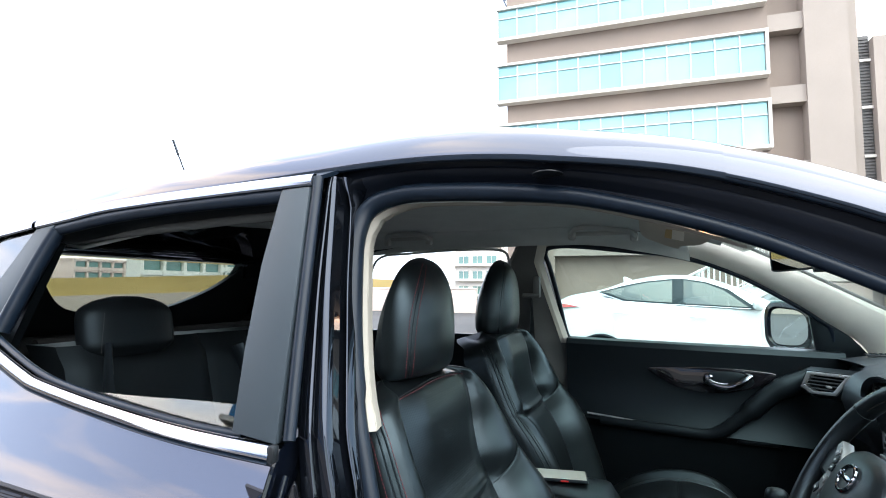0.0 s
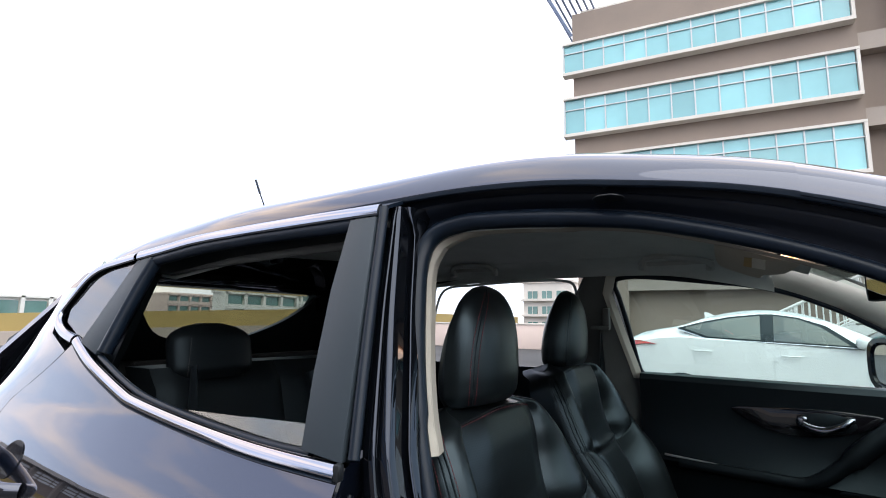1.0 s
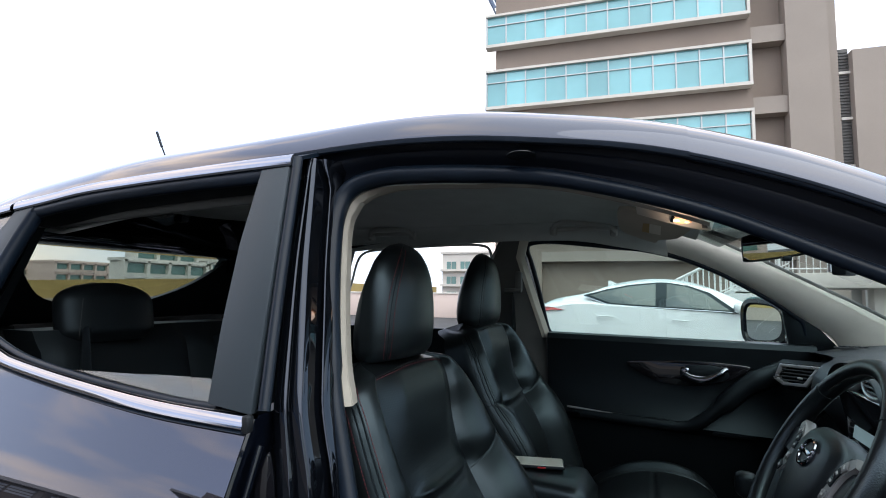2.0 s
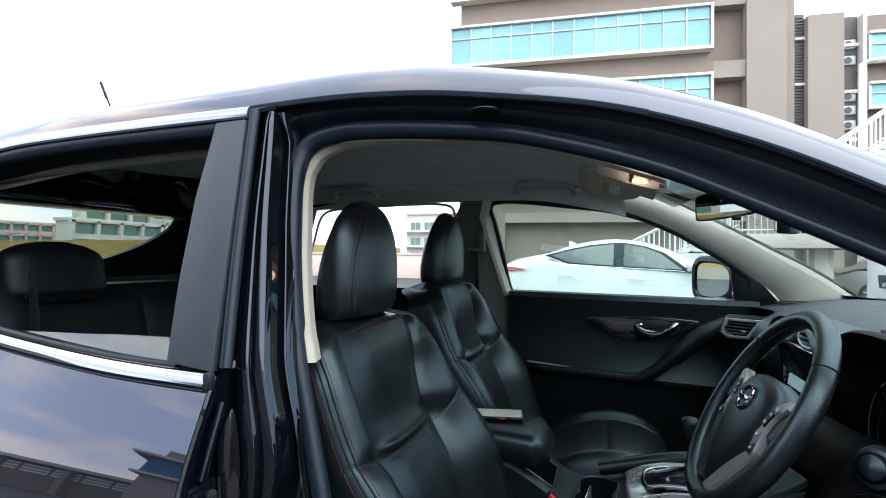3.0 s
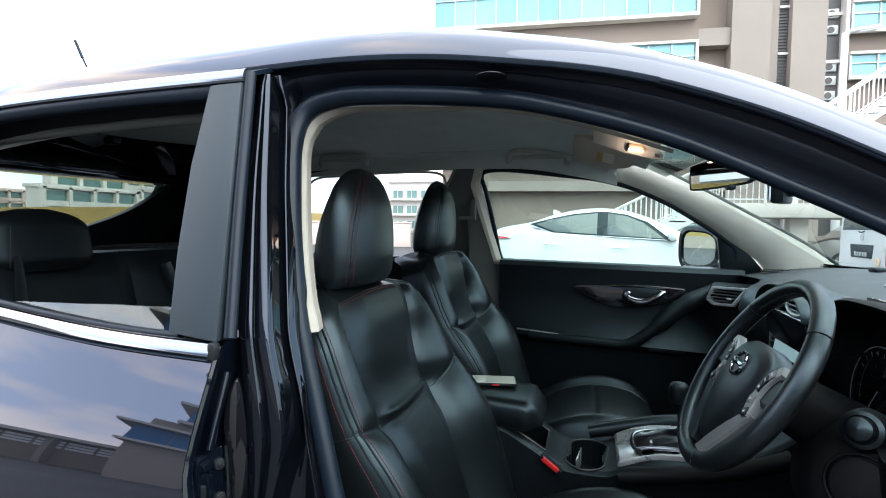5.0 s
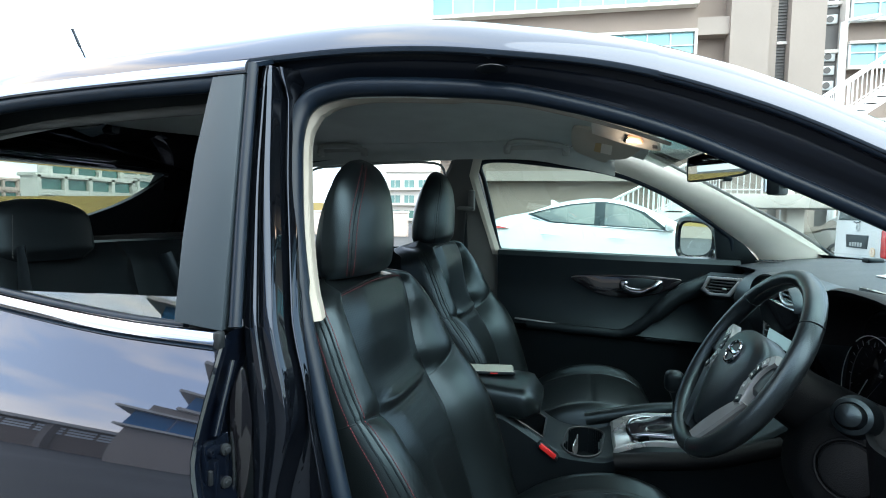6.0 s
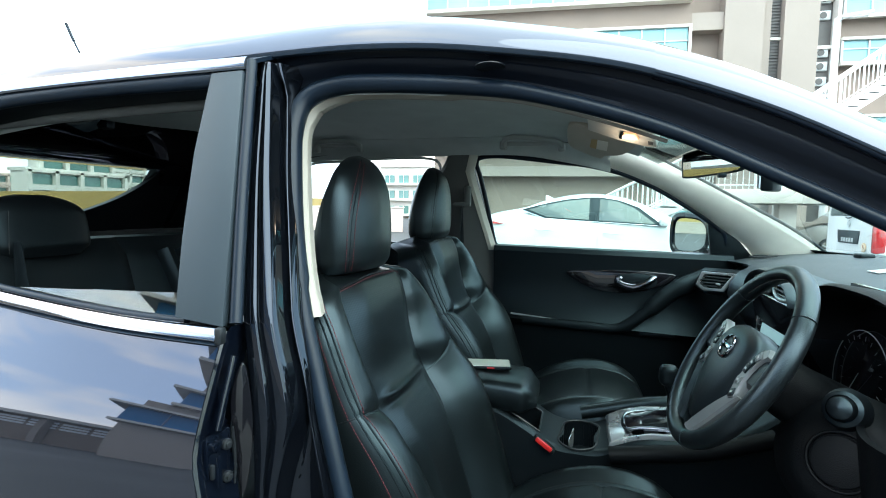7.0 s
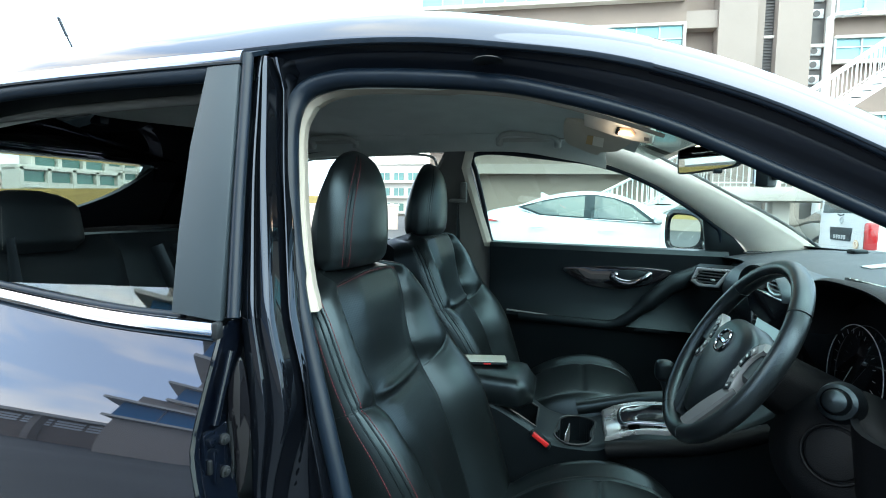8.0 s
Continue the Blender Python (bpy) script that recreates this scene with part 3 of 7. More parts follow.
part("quarter_moulding", ribbon([(-0.828, 1.436), (-0.90, 1.427), (-0.985, 1.415), (-1.045, 1.390), (-1.095, 1.335), (-1.128, 1.290), (-1.108, 1.258), (-1.04, 1.232), (-0.968, 1.218)], 0.022, 0.004),
     "chrome", suv, "polished chrome moulding round the quarter window")

# pillar film and quarter divider
part("pillar_film", side_plate([(-0.095, 1.468), (-0.033, 1.470), (0.018, 1.062), (-0.069, 1.070), (-0.086, 1.191), (-0.097, 1.328)], 0.006, 0.014, bevel=0.0025), "applique", rear_door,
     "matt grey-black pillar panel")
part("quarter_divider", side_plate([(-0.815, 1.424), (-0.750, 1.432), (-0.820, 1.185), (-0.925, 1.212)], 0.003, 0.02, bevel=0.002), "applique", rear_door)
part("quarter_glass", side_plate([(-0.825, 1.420), (-0.955, 1.403), (-1.035, 1.372), (-1.088, 1.300), (-1.07, 1.262), (-0.99, 1.234), (-0.935, 1.213)], -0.004, 0.005), "privacy", suv, "dark tinted quarter window")
part("quarter_backing", side_plate([(-0.825, 1.420), (-0.955, 1.403), (-1.035, 1.372), (-1.088, 1.300), (-1.07, 1.262), (-0.99, 1.234), (-0.935, 1.213)], -0.06, 0.01), "trim_black", suv)

# window frame of the rear door: black rubber channels and the front weather strip
upper = [(-0.76, 1.418), (-0.58, 1.440), (-0.44, 1.449), (-0.30, 1.454), (-0.16, 1.456), (-0.10, 1.457)]
part("window_channel", tube(side_path([(x, z + 0.004) for x, z in upper], -0.012), 0.016, 10, flat=0.7), "rubber", rear_door)
rear_line = [(-0.755, 1.42), (-0.775, 1.36), (-0.797, 1.27), (-0.812, 1.19)]
part("rear_channel", tube(side_path(rear_line, -0.014), 0.018, 8), "rubber", rear_door)
part("belt_seal", tube(side_path([(-0.82, 1.180), (-0.70, 1.142), (-0.60, 1.115), (-0.50, 1.098), (-0.345, 1.080), (-0.18, 1.066), (-0.06, 1.062)], -0.012), 0.007, 8), "rubber", rear_door)
part("front_weatherstrip", tube(side_path([(-0.028, 1.488), (-0.022, 1.45), (0.004, 1.25), (0.032, 1.066)], -0.006), [0.0095] * 19, 10), "rubber", rear_door)
part("film_backing", side_plate([(-0.088, 1.462), (-0.058, 1.462), (-0.010, 1.062), (-0.062, 1.062)], -0.02, 0.07), "trim_black", rear_door)
# lowered pane
pane = part("window_pane", plate([on_side(x, z, -0.018 - 0.08 * (1.13 - z)) for x, z in ((-0.52, 1.08), (-0.52, 1.0915), (-0.42, 1.094), (-0.30, 1.0965), (-0.076, 1.102), (-0.07, 1.045), (-0.40, 1.052))], (0, 0.004, 0)), "tint", rear_door, "lowered tinted window pane")
part("inner_rail_trim", tube(smooth_path([(-0.85, -0.615, 1.408), (-0.745, -0.62, 1.416), (-0.5, -0.62, 1.428), (-0.277, -0.62, 1.437), (-0.10, -0.62, 1.440)], 5), 0.011, 8), "pillar_grey", suv)
rows = []
for x in np.linspace(-0.86, -0.06, 18):
    zt = float(np.interp(x, [-0.86, -0.76, -0.58, -0.44, -0.30, -0.10], [1.415, 1.424, 1.446, 1.455, 1.460, 1.463]))
    rows.append([on_side(x, zt, -0.020), on_side(x, zt - 0.006, -0.045), Vector((x, -0.635, zt - 0.016)), Vector((x, -0.590, zt - 0.010))])
part("inner_roof_edge", shell(rows, 0.006, (0, 0, 1)), "trim_black", suv)
# inner trim of the rear door below the window
part("inner_panel", shell([[Vector((x, -half(x, z) + o, z)) for x in np.linspace(-0.80, -0.02, 18)] for z, o in ((0.42, 0.13), (0.75, 0.12), (0.95, 0.10), (1.04, 0.075), (1.052, 0.05))], 0.02, (0, 1, 0)),
     "trim_black", rear_door)
# rear door handle
hz = 0.925
part("handle_cup", side_plate([(-0.99 + 0.055 * math.cos(a) + 0.02, hz + 0.015 + 0.040 * math.sin(a)) for a in np.linspace(0, 2 * math.pi, 24, endpoint=False)], 0.002, 0.006), "paint_in", rear_door)
part("door_handle", tube(smooth_path([on_side(-1.08, hz + 0.018, 0.002), on_side(-1.05, hz + 0.016, 0.03), on_side(-0.96, hz - 0.004, 0.042), on_side(-0.88, hz - 0.022, 0.036), on_side(-0.845, hz - 0.03, 0.0)], 6),
     0.016, 12, flat=0.8), "paint", rear_door, "gloss painted pull handle")

# quarter panel, rear flank
rows = []
for v in np.linspace(0, 1, 22):
    row = []
    z = 0.45 + v * (1.36 - 0.45)
    xr = float(np.interp(z, [0.45, 1.0, 1.10, 1.15, 1.25, 1.36], [-1.93, -1.90, -1.78, -1.68, -1.52, -1.34]))
    if z > 1.207:
        xf = -1.10 - 0.055 * math.sin(math.pi * min((z - 1.207) / 0.17, 1.0))
        if z > 1.33:
            xf = -1.11 + (z - 1.33) * 1.0
    else:
        xf = door_rear(z) - 0.006
    for u in np.linspace(0, 1, 14):
        x = xr * (1 - u) + xf * u
        row.append(on_side(x, z))
    rows.append(row)
part("quarter_panel", shell(rows, 0.02, (0, 1, 0)), "paint", suv, "dark glossy rear wing")
# D-pillar between quarter window and roof
rows = []
for x in np.linspace(-1.40, -0.80, 20):
    g = gutter(x)
    top = Vector((x, -gutter_y(x, g), g))
    zl = min(curve([-1.62, -1.16, -1.10, -1.0, -0.9, -0.80], [1.10, 1.300, 1.350, 1.415, 1.436, 1.447])(x), g - 0.02)
    low = on_side(x, zl, 0.0)
    rows.append([low.lerp(top, k) + Vector((0, -0.006 * math.sin(math.pi * k), 0)) for k in np.linspace(0, 1, 6)])
part("d_pillar", shell(rows, 0.015, (0, 1, -0.3)), "paint", suv)
# black gap strip between roof and upper moulding
rows = []
for x in np.linspace(-0.82, -0.03, 16):
    g = gutter(x)
    zt = curve([-0.82, -0.59, -0.3, -0.03], [1.449, 1.476, 1.489, 1.495])(x)
    a, b = on_side(x, zt - 0.004, -0.004), Vector((x, -gutter_y(x, g) + 0.004, g - 0.004))
    rows.append([a.lerp(b, k) for k in (0, 0.5, 1)])
part("roof_drip_seal", shell(rows, 0.01, (0, 1, -0.5)), "rubber", suv)

# tail: tailgate with its window, spoiler, lamps
part("tailgate", shell([[Vector((-1.93 + 0.02 * (y / 0.8) ** 2 * -1 + 0.04 * (y / 0.8) ** 2, y, z)) for y in np.linspace(-0.82, 0.82, 14)] for z in np.linspace(0.5, 1.07, 8)], 0.04, (1, 0, 0)), "paint", suv)
for s in (-1, 1):
    part("tailgate_pillar", shell([[Vector((-1.64 + (z - 1.07) * 0.93, s * (0.80 - (z - 1.07) * 0.50 - k), z)) for k in (0, 0.07, 0.14, 0.20)] for z in np.linspace(1.06, 1.42, 6)], 0.04, (1, 0, 0)), "paint", suv)
    part("tail_lamp", shell([[Vector((-1.935 + 0.12 * k * k, s * (0.66 + 0.16 * k), z)) for k in np.linspace(0, 1, 6)] for z in np.linspace(0.90, 1.06, 5)], 0.02, (1, 0, 0)), "red_lens", suv, "red tail lamp")
part("tailgate_shoulder", shell([[Vector((-1.90 + 0.29 * k, y, 1.06 + 0.05 * k)) for y in np.linspace(-0.78, 0.78, 9)] for k in np.linspace(0, 1, 5)], 0.02, (0, 0, -1)), "paint", suv)
part("tailgate_window", shell([[Vector((-1.63 + (z - 1.07) * 0.93, y, z)) for y in np.linspace(-0.60, 0.60, 9)] for z in np.linspace(1.09, 1.46, 5)], 0.004, (1, 0, 0)), "rear_tint", suv, "grey-tinted tailgate window")
ring_in = smooth_path([(0, -0.442, 1.384), (0, -0.40, 1.418), (0, -0.30, 1.430), (0, 0, 1.436), (0, 0.30, 1.434), (0, 0.41, 1.416), (0, 0.438, 1.390), (0, 0.404, 1.350), (0, 0.313, 1.285), (0, 0.20, 1.232), (0, 0.07, 1.196), (0, -0.15, 1.190), (0, -0.30, 1.21), (0, -0.39, 1.29)], 4, True)
frame_rows = []
for p in ring_in:
    c = Vector((0, 0, 1.31))
    d = p - c
    kk = min((0.60 if d.z < 0.05 else 0.52) / max(abs(d.y), 1e-3), (0.142 if d.z > 0 else 0.22) / max(abs(d.z), 1e-3))
    q = c + d * max(kk, 1.03)
    def slant(v, o):
        return Vector((-1.36 + (v.z - 1.38) * 0.55 + o, v.y, v.z))
    frame_rows.append([slant(q, 0.03), slant(p, 0.03), slant(p, 0.0), slant(q, 0.0)])
part("tailgate_inner_frame", sheet(frame_rows, closed_v=True, closed_u=True), "trim_black", suv, "black frame round the tailgate window")
part("spoiler", rbox((0.16, 0.96, 0.03), (-1.36, 0, 1.415), 0.012), "paint", suv)

# aerial
part("aerial", blend(tube([(-1.13, 0.0, 1.52), (-1.16, 0.0, 1.61), (-1.224, 0.0, 1.76), (-1.27, 0, 1.842)], [0.006, 0.004, 0.0032, 0.0032], 8), tube([(-1.262, 0.0, 1.827), (-1.295, 0.0, 1.892)], 0.005, 8), rbox((0.05, 0.04, 0.03), (-1.13, 0, 1.525), 0.01)), "rubber", suv,
     "short black roof aerial")

# ---- driver's door opening ----
seal_mid = [(0.235, -0.795, 0.60), (0.165, -0.765, 0.80), (0.11, -0.735, 0.95), (0.072, -0.714, 1.06), (0.040, -0.686, 1.17), (0.019, -0.660, 1.28), (0.004, -0.628, 1.385), (0.022, -0.609, 1.445), (0.085, -0.602, 1.467), (0.17, -0.602, 1.467),
            (0.288, -0.605, 1.458), (0.402, -0.610, 1.443), (0.494, -0.617, 1.420), (0.58, -0.626, 1.393), (0.659, -0.635, 1.363), (0.732, -0.646, 1.328), (0.80, -0.657, 1.293), (0.87, -0.668, 1.257), (1.0, -0.695, 1.185), (1.15, -0.73, 1.09), (1.22, -0.76, 1.0)]
seal_path = smooth_path(seal_mid, 6)
part("door_seal", tube(seal_path, [0.0145 if p.z < 1.1 else float(np.interp(p.x, [0.0, 0.3, 0.5, 0.75], [0.0185, 0.0165, 0.013, 0.0105])) for p in seal_path], 12), "rubber", suv, "soft black rubber door seal")
seal_arr = [(p.x, p.y, p.z) for p in seal_path if p.x > 0.02 and p.z > 1.0]


def seal_at(x):
    best = sorted((q for q in seal_arr if q[2] > 1.44 or q[0] > 0.3), key=lambda q: abs(q[0] - x))[:2]
    (xa, ya, za), (xb, yb, zb) = best
    k = 0 if abs(xb - xa) < 1e-6 else (x - xa) / (xb - xa)
    k = max(min(k, 1.5), -0.5)
    return Vector((x, ya + (yb - ya) * k, za + (zb - za) * k))


rows = []
for x in np.linspace(-0.03, 1.12, 60):
    g = gutter(x)
    y = -gutter_y(x, g)
    s_ = seal_at(max(x, 0.06))
    if x < 0.06:
        s_ = Vector((x, s_.y, s_.z - (0.06 - x) * 0.3))
    a = Vector((x, y, g - 0.003))
    b = Vector((x, s_.y - 0.006, s_.z + 0.010))
    pts = [a]
    for k, o in ((0.03, 0.010), (0.14, 0.014), (0.28, 0.014), (0.36, 0.010), (0.48, 0.008), (0.62, 0.008), (0.70, 0.012), (0.84, 0.012), (1.0, 0.006)):
        p = a.lerp(b, k)
        p.y += o
        pts.append(p)
    rows.append(pts)
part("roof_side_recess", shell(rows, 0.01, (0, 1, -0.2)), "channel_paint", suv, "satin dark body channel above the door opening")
part("body_plug", blend(disc((0.372, -0.6345, 1.4765), (0, -0.06, -1), 0.025, 0.002, 0.0008, 28)), "black_plastic", suv)
part("plug_screw", blend(disc((0.368, -0.637, 1.498), (0, -1, 0.25), 0.004, 0.005, 0.001, 12)), "black_plastic", suv)
gv = [Vector((x, -gutter_y(x, gutter(x)) + 0.006, gutter(x) - 0.006)) for x in np.linspace(-0.03, 1.2, 50)]
part("drip_strip", tube(gv, 0.0045, 8), "rubber", suv)

# B-pillar: two flat gloss ribs, a deep groove and a rim beside the seal
RIB_A = curve([0.40, 0.70, 0.816, 0.90, 0.963, 1.027, 1.069, 1.155, 1.247, 1.343, 1.394, 1.478, 1.51], [0.052, 0.052, 0.049, 0.042, 0.033, 0.0226, 0.015, 0.0005, -0.014, -0.025, -0.029, -0.036, -0.038])
RIB_B = curve([0.40, 0.70, 0.808, 0.872, 0.905, 0.951, 1.03, 1.113, 1.20, 1.2945, 1.394, 1.478, 1.51], [0.085, 0.080, 0.084, 0.095, 0.099, 0.092, 0.0704, 0.051, 0.032, 0.012, -0.005, -0.019, -0.024])
RIM_X = curve([0.40, 0.80, 0.95, 1.022, 1.095, 1.153, 1.248, 1.348, 1.433, 1.51], [0.25, 0.140, 0.098, 0.0786, 0.057, 0.041, 0.022, 0.006, -0.010, -0.022])
rows = []
for z in np.linspace(0.40, 1.500, 60):
    base = 0.848 - 0.314 * (z - 1.062) if z > 1.062 else 0.848 + 0.10 * (1.062 - z)
    xa, xb, xr = RIB_A(z), RIB_B(z), RIM_X(z)
    w = xb - xa
    sx = float(np.interp(z, [0.60, 0.80, 0.95, 1.06, 1.17, 1.28, 1.385, 1.445, 1.487], [0.218, 0.148, 0.094, 0.056, 0.024, 0.004, -0.010, -0.004, 0.01])) + 0.008
    sy = -float(np.interp(z, [0.60, 0.80, 0.95, 1.06, 1.17, 1.28, 1.385, 1.445, 1.487], [0.80, 0.772, 0.742, 0.722, 0.694, 0.668, 0.637, 0.622, 0.612]))
    deep = 1.0 - 0.75 * step01(1.44, 1.50, z)
    xr = max(xr, xb + 0.010)
    sec = [(xa - 0.006, 0.085), (xa - 0.004, 0.060), (xa - 0.002, 0.049), (xa + 0.002, 0.0455), (xa + 0.08 * w, 0.045), (xa + 0.24 * w, 0.0445), (xa + 0.40 * w, 0.045), (xa + 0.455 * w, 0.047), (xa + 0.475 * w, 0.0515),
           (xa + 0.505 * w, 0.0515), (xa + 0.525 * w, 0.047), (xa + 0.57 * w, 0.045), (xa + 0.76 * w, 0.0445), (xb - 0.004, 0.046), (xb - 0.0015, 0.0475), (xb, 0.050), (xb + 0.0008, 0.054), (xb + 0.0012, 0.064),
           (xb + 0.002, 0.090), (xb + 0.35 * (xr - xb), 0.104), (xb + 0.70 * (xr - xb), 0.104), (xr - 0.003, 0.096), (xr - 0.002, 0.089), (xr, 0.0865), (xr + 0.002, 0.089), (xr + 0.0035, 0.100)]
    row = [Vector((x, -base + 0.045 + (o - 0.045) * deep + 0.16 * (min(x, xb) - xa), z)) for x, o in sec]
    row.append(Vector((max(sx, xr + 0.006), max(sy, row[-1].y + 0.004), z)))
    rows.append(row)
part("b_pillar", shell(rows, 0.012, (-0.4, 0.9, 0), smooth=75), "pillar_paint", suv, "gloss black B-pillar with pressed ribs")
leaf = smooth_path([(x, -0.825 + (x - 0.02) * 0.5, z) for x, z in ((0.028, 1.004), (0.013, 0.955), (0.014, 0.90), (0.020, 0.842), (0.024, 0.788), (0.035, 0.83), (0.041, 0.905), (0.036, 0.97))], 4, True)
part("pillar_bracket", plate(leaf, (0.006, -0.010, 0), 0.002), "piano", suv)

# light trim along the opening, inside the seal
bt = [(0.092, -0.706, 1.052), (0.070, -0.690, 1.12), (0.050, -0.668, 1.20), (0.034, -0.644, 1.28), (0.018, -0.612, 1.38), (0.032, -0.594, 1.432), (0.09, -0.586, 1.451), (0.17, -0.585, 1.452), (0.288, -0.588, 1.444),
      (0.402, -0.594, 1.431), (0.494, -0.603, 1.410), (0.58, -0.612, 1.383), (0.66, -0.621, 1.353)]
bt = [(x - 0.008 * (z < 1.42), y - 0.004, z) for x, y, z in bt]
bp = smooth_path(bt, 5)
rows = []
for i, p in enumerate(bp):
    w = 1.0
    t = (bp[min(i + 1, len(bp) - 1)] - bp[max(i - 1, 0)]).normalized()
    inward = Vector((0, 1, 0)).cross(t).normalized()
    if i < 22:
        inward = Vector((0.55, 0.0, -0.1)) * 1.0
    wid = 0.0090 if i < 22 else max(0.004, 0.012 - 0.0008 * (i - 22))
    if i < 3:
        wid = 0.011
    inward = Vector((abs(inward.x) if i < 30 else 0, 0, -abs(inward.z) if i > 24 else 0))
    inward = inward.normalized() if inward.length > 0.01 else Vector((0.7, 0, -0.7))
    rows.append([p, p + inward * wid + Vector((0, 0.012, 0)), p + inward * wid * 0.6 + Vector((-0.004 if i < 40 else 0, 0.04, 0.004 if i > 40 else 0.0))])
part("opening_trim", shell(rows, 0.004, (0, 1, 0.1)), "beige_dimmed", suv, "light grey trim edge round the door opening")
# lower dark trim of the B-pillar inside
part("pillar_trim_up", shell([[Vector((0.045 - (z - 1.06) * 0.18 - k * 0.05, -0.68 + (z - 1.06) * 0.26 + k * 0.08, z)) for k in (0, 0.4, 1)] for z in np.linspace(1.05, 1.44, 8)], 0.01, (-0.6, 0.3, 0)), "beige_dimmed", suv)

# ---- ceiling lining ----
rows = []
for x in np.linspace(-1.55, 0.66, 30):
    g = gutter(min(x, 0.55))
    ya, za = -0.595, min(g - 0.075, 1.452)
    if x > 0.3:
        s_ = seal_at(x)
        ya, za = s_.y + 0.012, s_.z - 0.004 + 0.004 * step01(0.5, 0.7, x)
    if x < -0.9:
        za = gutter(x) - 0.055
    yb = 0.57
    zb = 1.533 if x < 0.30 else 1.533 - (x - 0.30) * 0.16
    if x < -0.7:
        zb = 1.533 - (-0.7 - x) * 0.13
    row = []
    crown = 1.575 if x < 0.20 else 1.575 - (x - 0.20) * 0.11
    if x < -0.7:
        crown -= (-0.7 - x) * 0.10
    for k in np.linspace(0, 1, 31):
        p = Vector((x, ya, za)).lerp(Vector((x, yb, zb)), k)
        p.z += (crown - p.z) * (1 - abs(2 * k - 1) ** 5)
        row.append(p)
    rows.append(row)
part("headliner", shell(rows, 0.008, (0, 0, 1)), "headliner", suv, "grey fabric roof lining")

# ---- far side, seen from inside ----
far_top = curve([-1.1, -0.75, -0.60, -0.40, -0.20, 0.0, 0.116, 0.211, 0.33, 0.441, 0.56, 0.677, 0.78, 0.874, 0.96, 1.046, 1.10], [1.42, 1.446, 1.456, 1.465, 1.468, 1.47, 1.470, 1.470, 1.462, 1.442, 1.418, 1.386, 1.342, 1.292, 1.236, 1.172, 1.12])


def far_y(z):
    return 0.673 - (z - 1.447) * 0.314


rows = []
for x in np.linspace(-1.5, 1.12, 50):
    zt = far_top(x)
    b = Vector((x, far_y(zt), zt))
    a = Vector((x, 0.572, 1.532)) if x < 0.30 else Vector((x, 0.572 + (x - 0.3) * 0.08, 1.532 - (x - 0.30) * 0.165))
    if x < -0.7:
        a.z -= (-0.7 - x) * 0.13
    mid = a.lerp(b, 0.5) + Vector((0, 0.02, 0.012))
    rows.append([a, a.lerp(mid, 0.5) + Vector((0, 0.004, 0.004)), mid, mid.lerp(b, 0.5), b, b + Vector((0, 0.05, 0.004))])
part("far_roof_rail", shell(rows[:41], 0.006, (0, 1, 0.6)), "headliner", suv)
part("rear_header", shell([[Vector((-1.335 - 0.02 * (y / 0.5) ** 2, y, z)) for y in np.linspace(-0.50, 0.50, 9)] for z in (1.432, 1.455, 1.475)], 0.02, (-1, 0, 0)), "trim_black", suv)
# far A-pillar trim
trim_low = [(0.640, 0.678, 1.416), (0.676, 0.687, 1.402), (0.745, 0.696, 1.375), (0.83, 0.708, 1.335), (0.915, 0.724, 1.285), (1.0, 0.741, 1.231), (1.065, 0.756, 1.183), (1.128, 0.769, 1.140), (1.180, 0.780, 1.098), (1.215, 0.79, 1.035)]
trim_up = [(0.6614, 0.622, 1.5106), (0.7045, 0.6283, 1.4934), (0.7795, 0.6367, 1.4588), (0.8582, 0.645, 1.4178), (0.961, 0.6533, 1.3632), (1.0575, 0.6617, 1.3101), (1.1505, 0.67, 1.2587), (1.2494, 0.6783, 1.2038), (1.3428, 0.6867, 1.1433), (1.461, 0.695, 1.052)]
rows = []
for low, up in zip(smooth_path(trim_low, 4), smooth_path(trim_up, 4)):
    m_ = low.lerp(up, 0.5) + Vector((-0.015, -0.018, 0.006))
    rows.append([low + Vector((0, 0.03, 0.0)), low, low.lerp(m_, 0.55) + Vector((-0.005, -0.005, 0)), m_, m_.lerp(up, 0.5) + Vector((-0.003, -0.005, 0.002)), up, up + Vector((0.02, 0.02, 0.0))])
part("a_pillar_trim", shell(rows, 0.006, (0, 1, 0)), "pale_plastic", suv, "light beige windscreen pillar trim")
part("windscreen_edge", tube([r[5] + Vector((0.006, 0.004, 0.004)) for r in rows], 0.006, 8), "trim_black", suv)
# far B-pillar trim with belt guide
rows = []
for z in np.linspace(0.45, 1.47, 16):
    xa = np.interp(z, [0.45, 1.0, 1.10, 1.25, 1.373, 1.42, 1.47], [-0.20, -0.11, -0.09, -0.08, -0.077, -0.066, -0.03])
    xb = np.interp(z, [0.45, 1.08, 1.25, 1.42, 1.47], [0.30, 0.165, 0.118, 0.075, 0.10])
    y = far_y(z) if z > 1.06 else 0.79
    rows.append([Vector((xa, y + 0.05, z)), Vector((xa, y - 0.002, z)), Vector((xa + 0.02, y - 0.022, z)), Vector((xb - 0.02, y - 0.022, z)), Vector((xb, y - 0.004, z)), Vector((xb, y + 0.05, z))])
part("b_pillar_trim", shell(rows, 0.006, (0, 1, 0)), "pillar_grey", suv)
part("pillar_light_strip", shell([[r[3] + Vector((-0.012, -0.004, 0)), r[3] + Vector((0.004, -0.002, 0)), r[4] + Vector((0.002, -0.003, 0))] for r in rows[9:]], 0.003, (0, 1, 0)), "beige", suv)
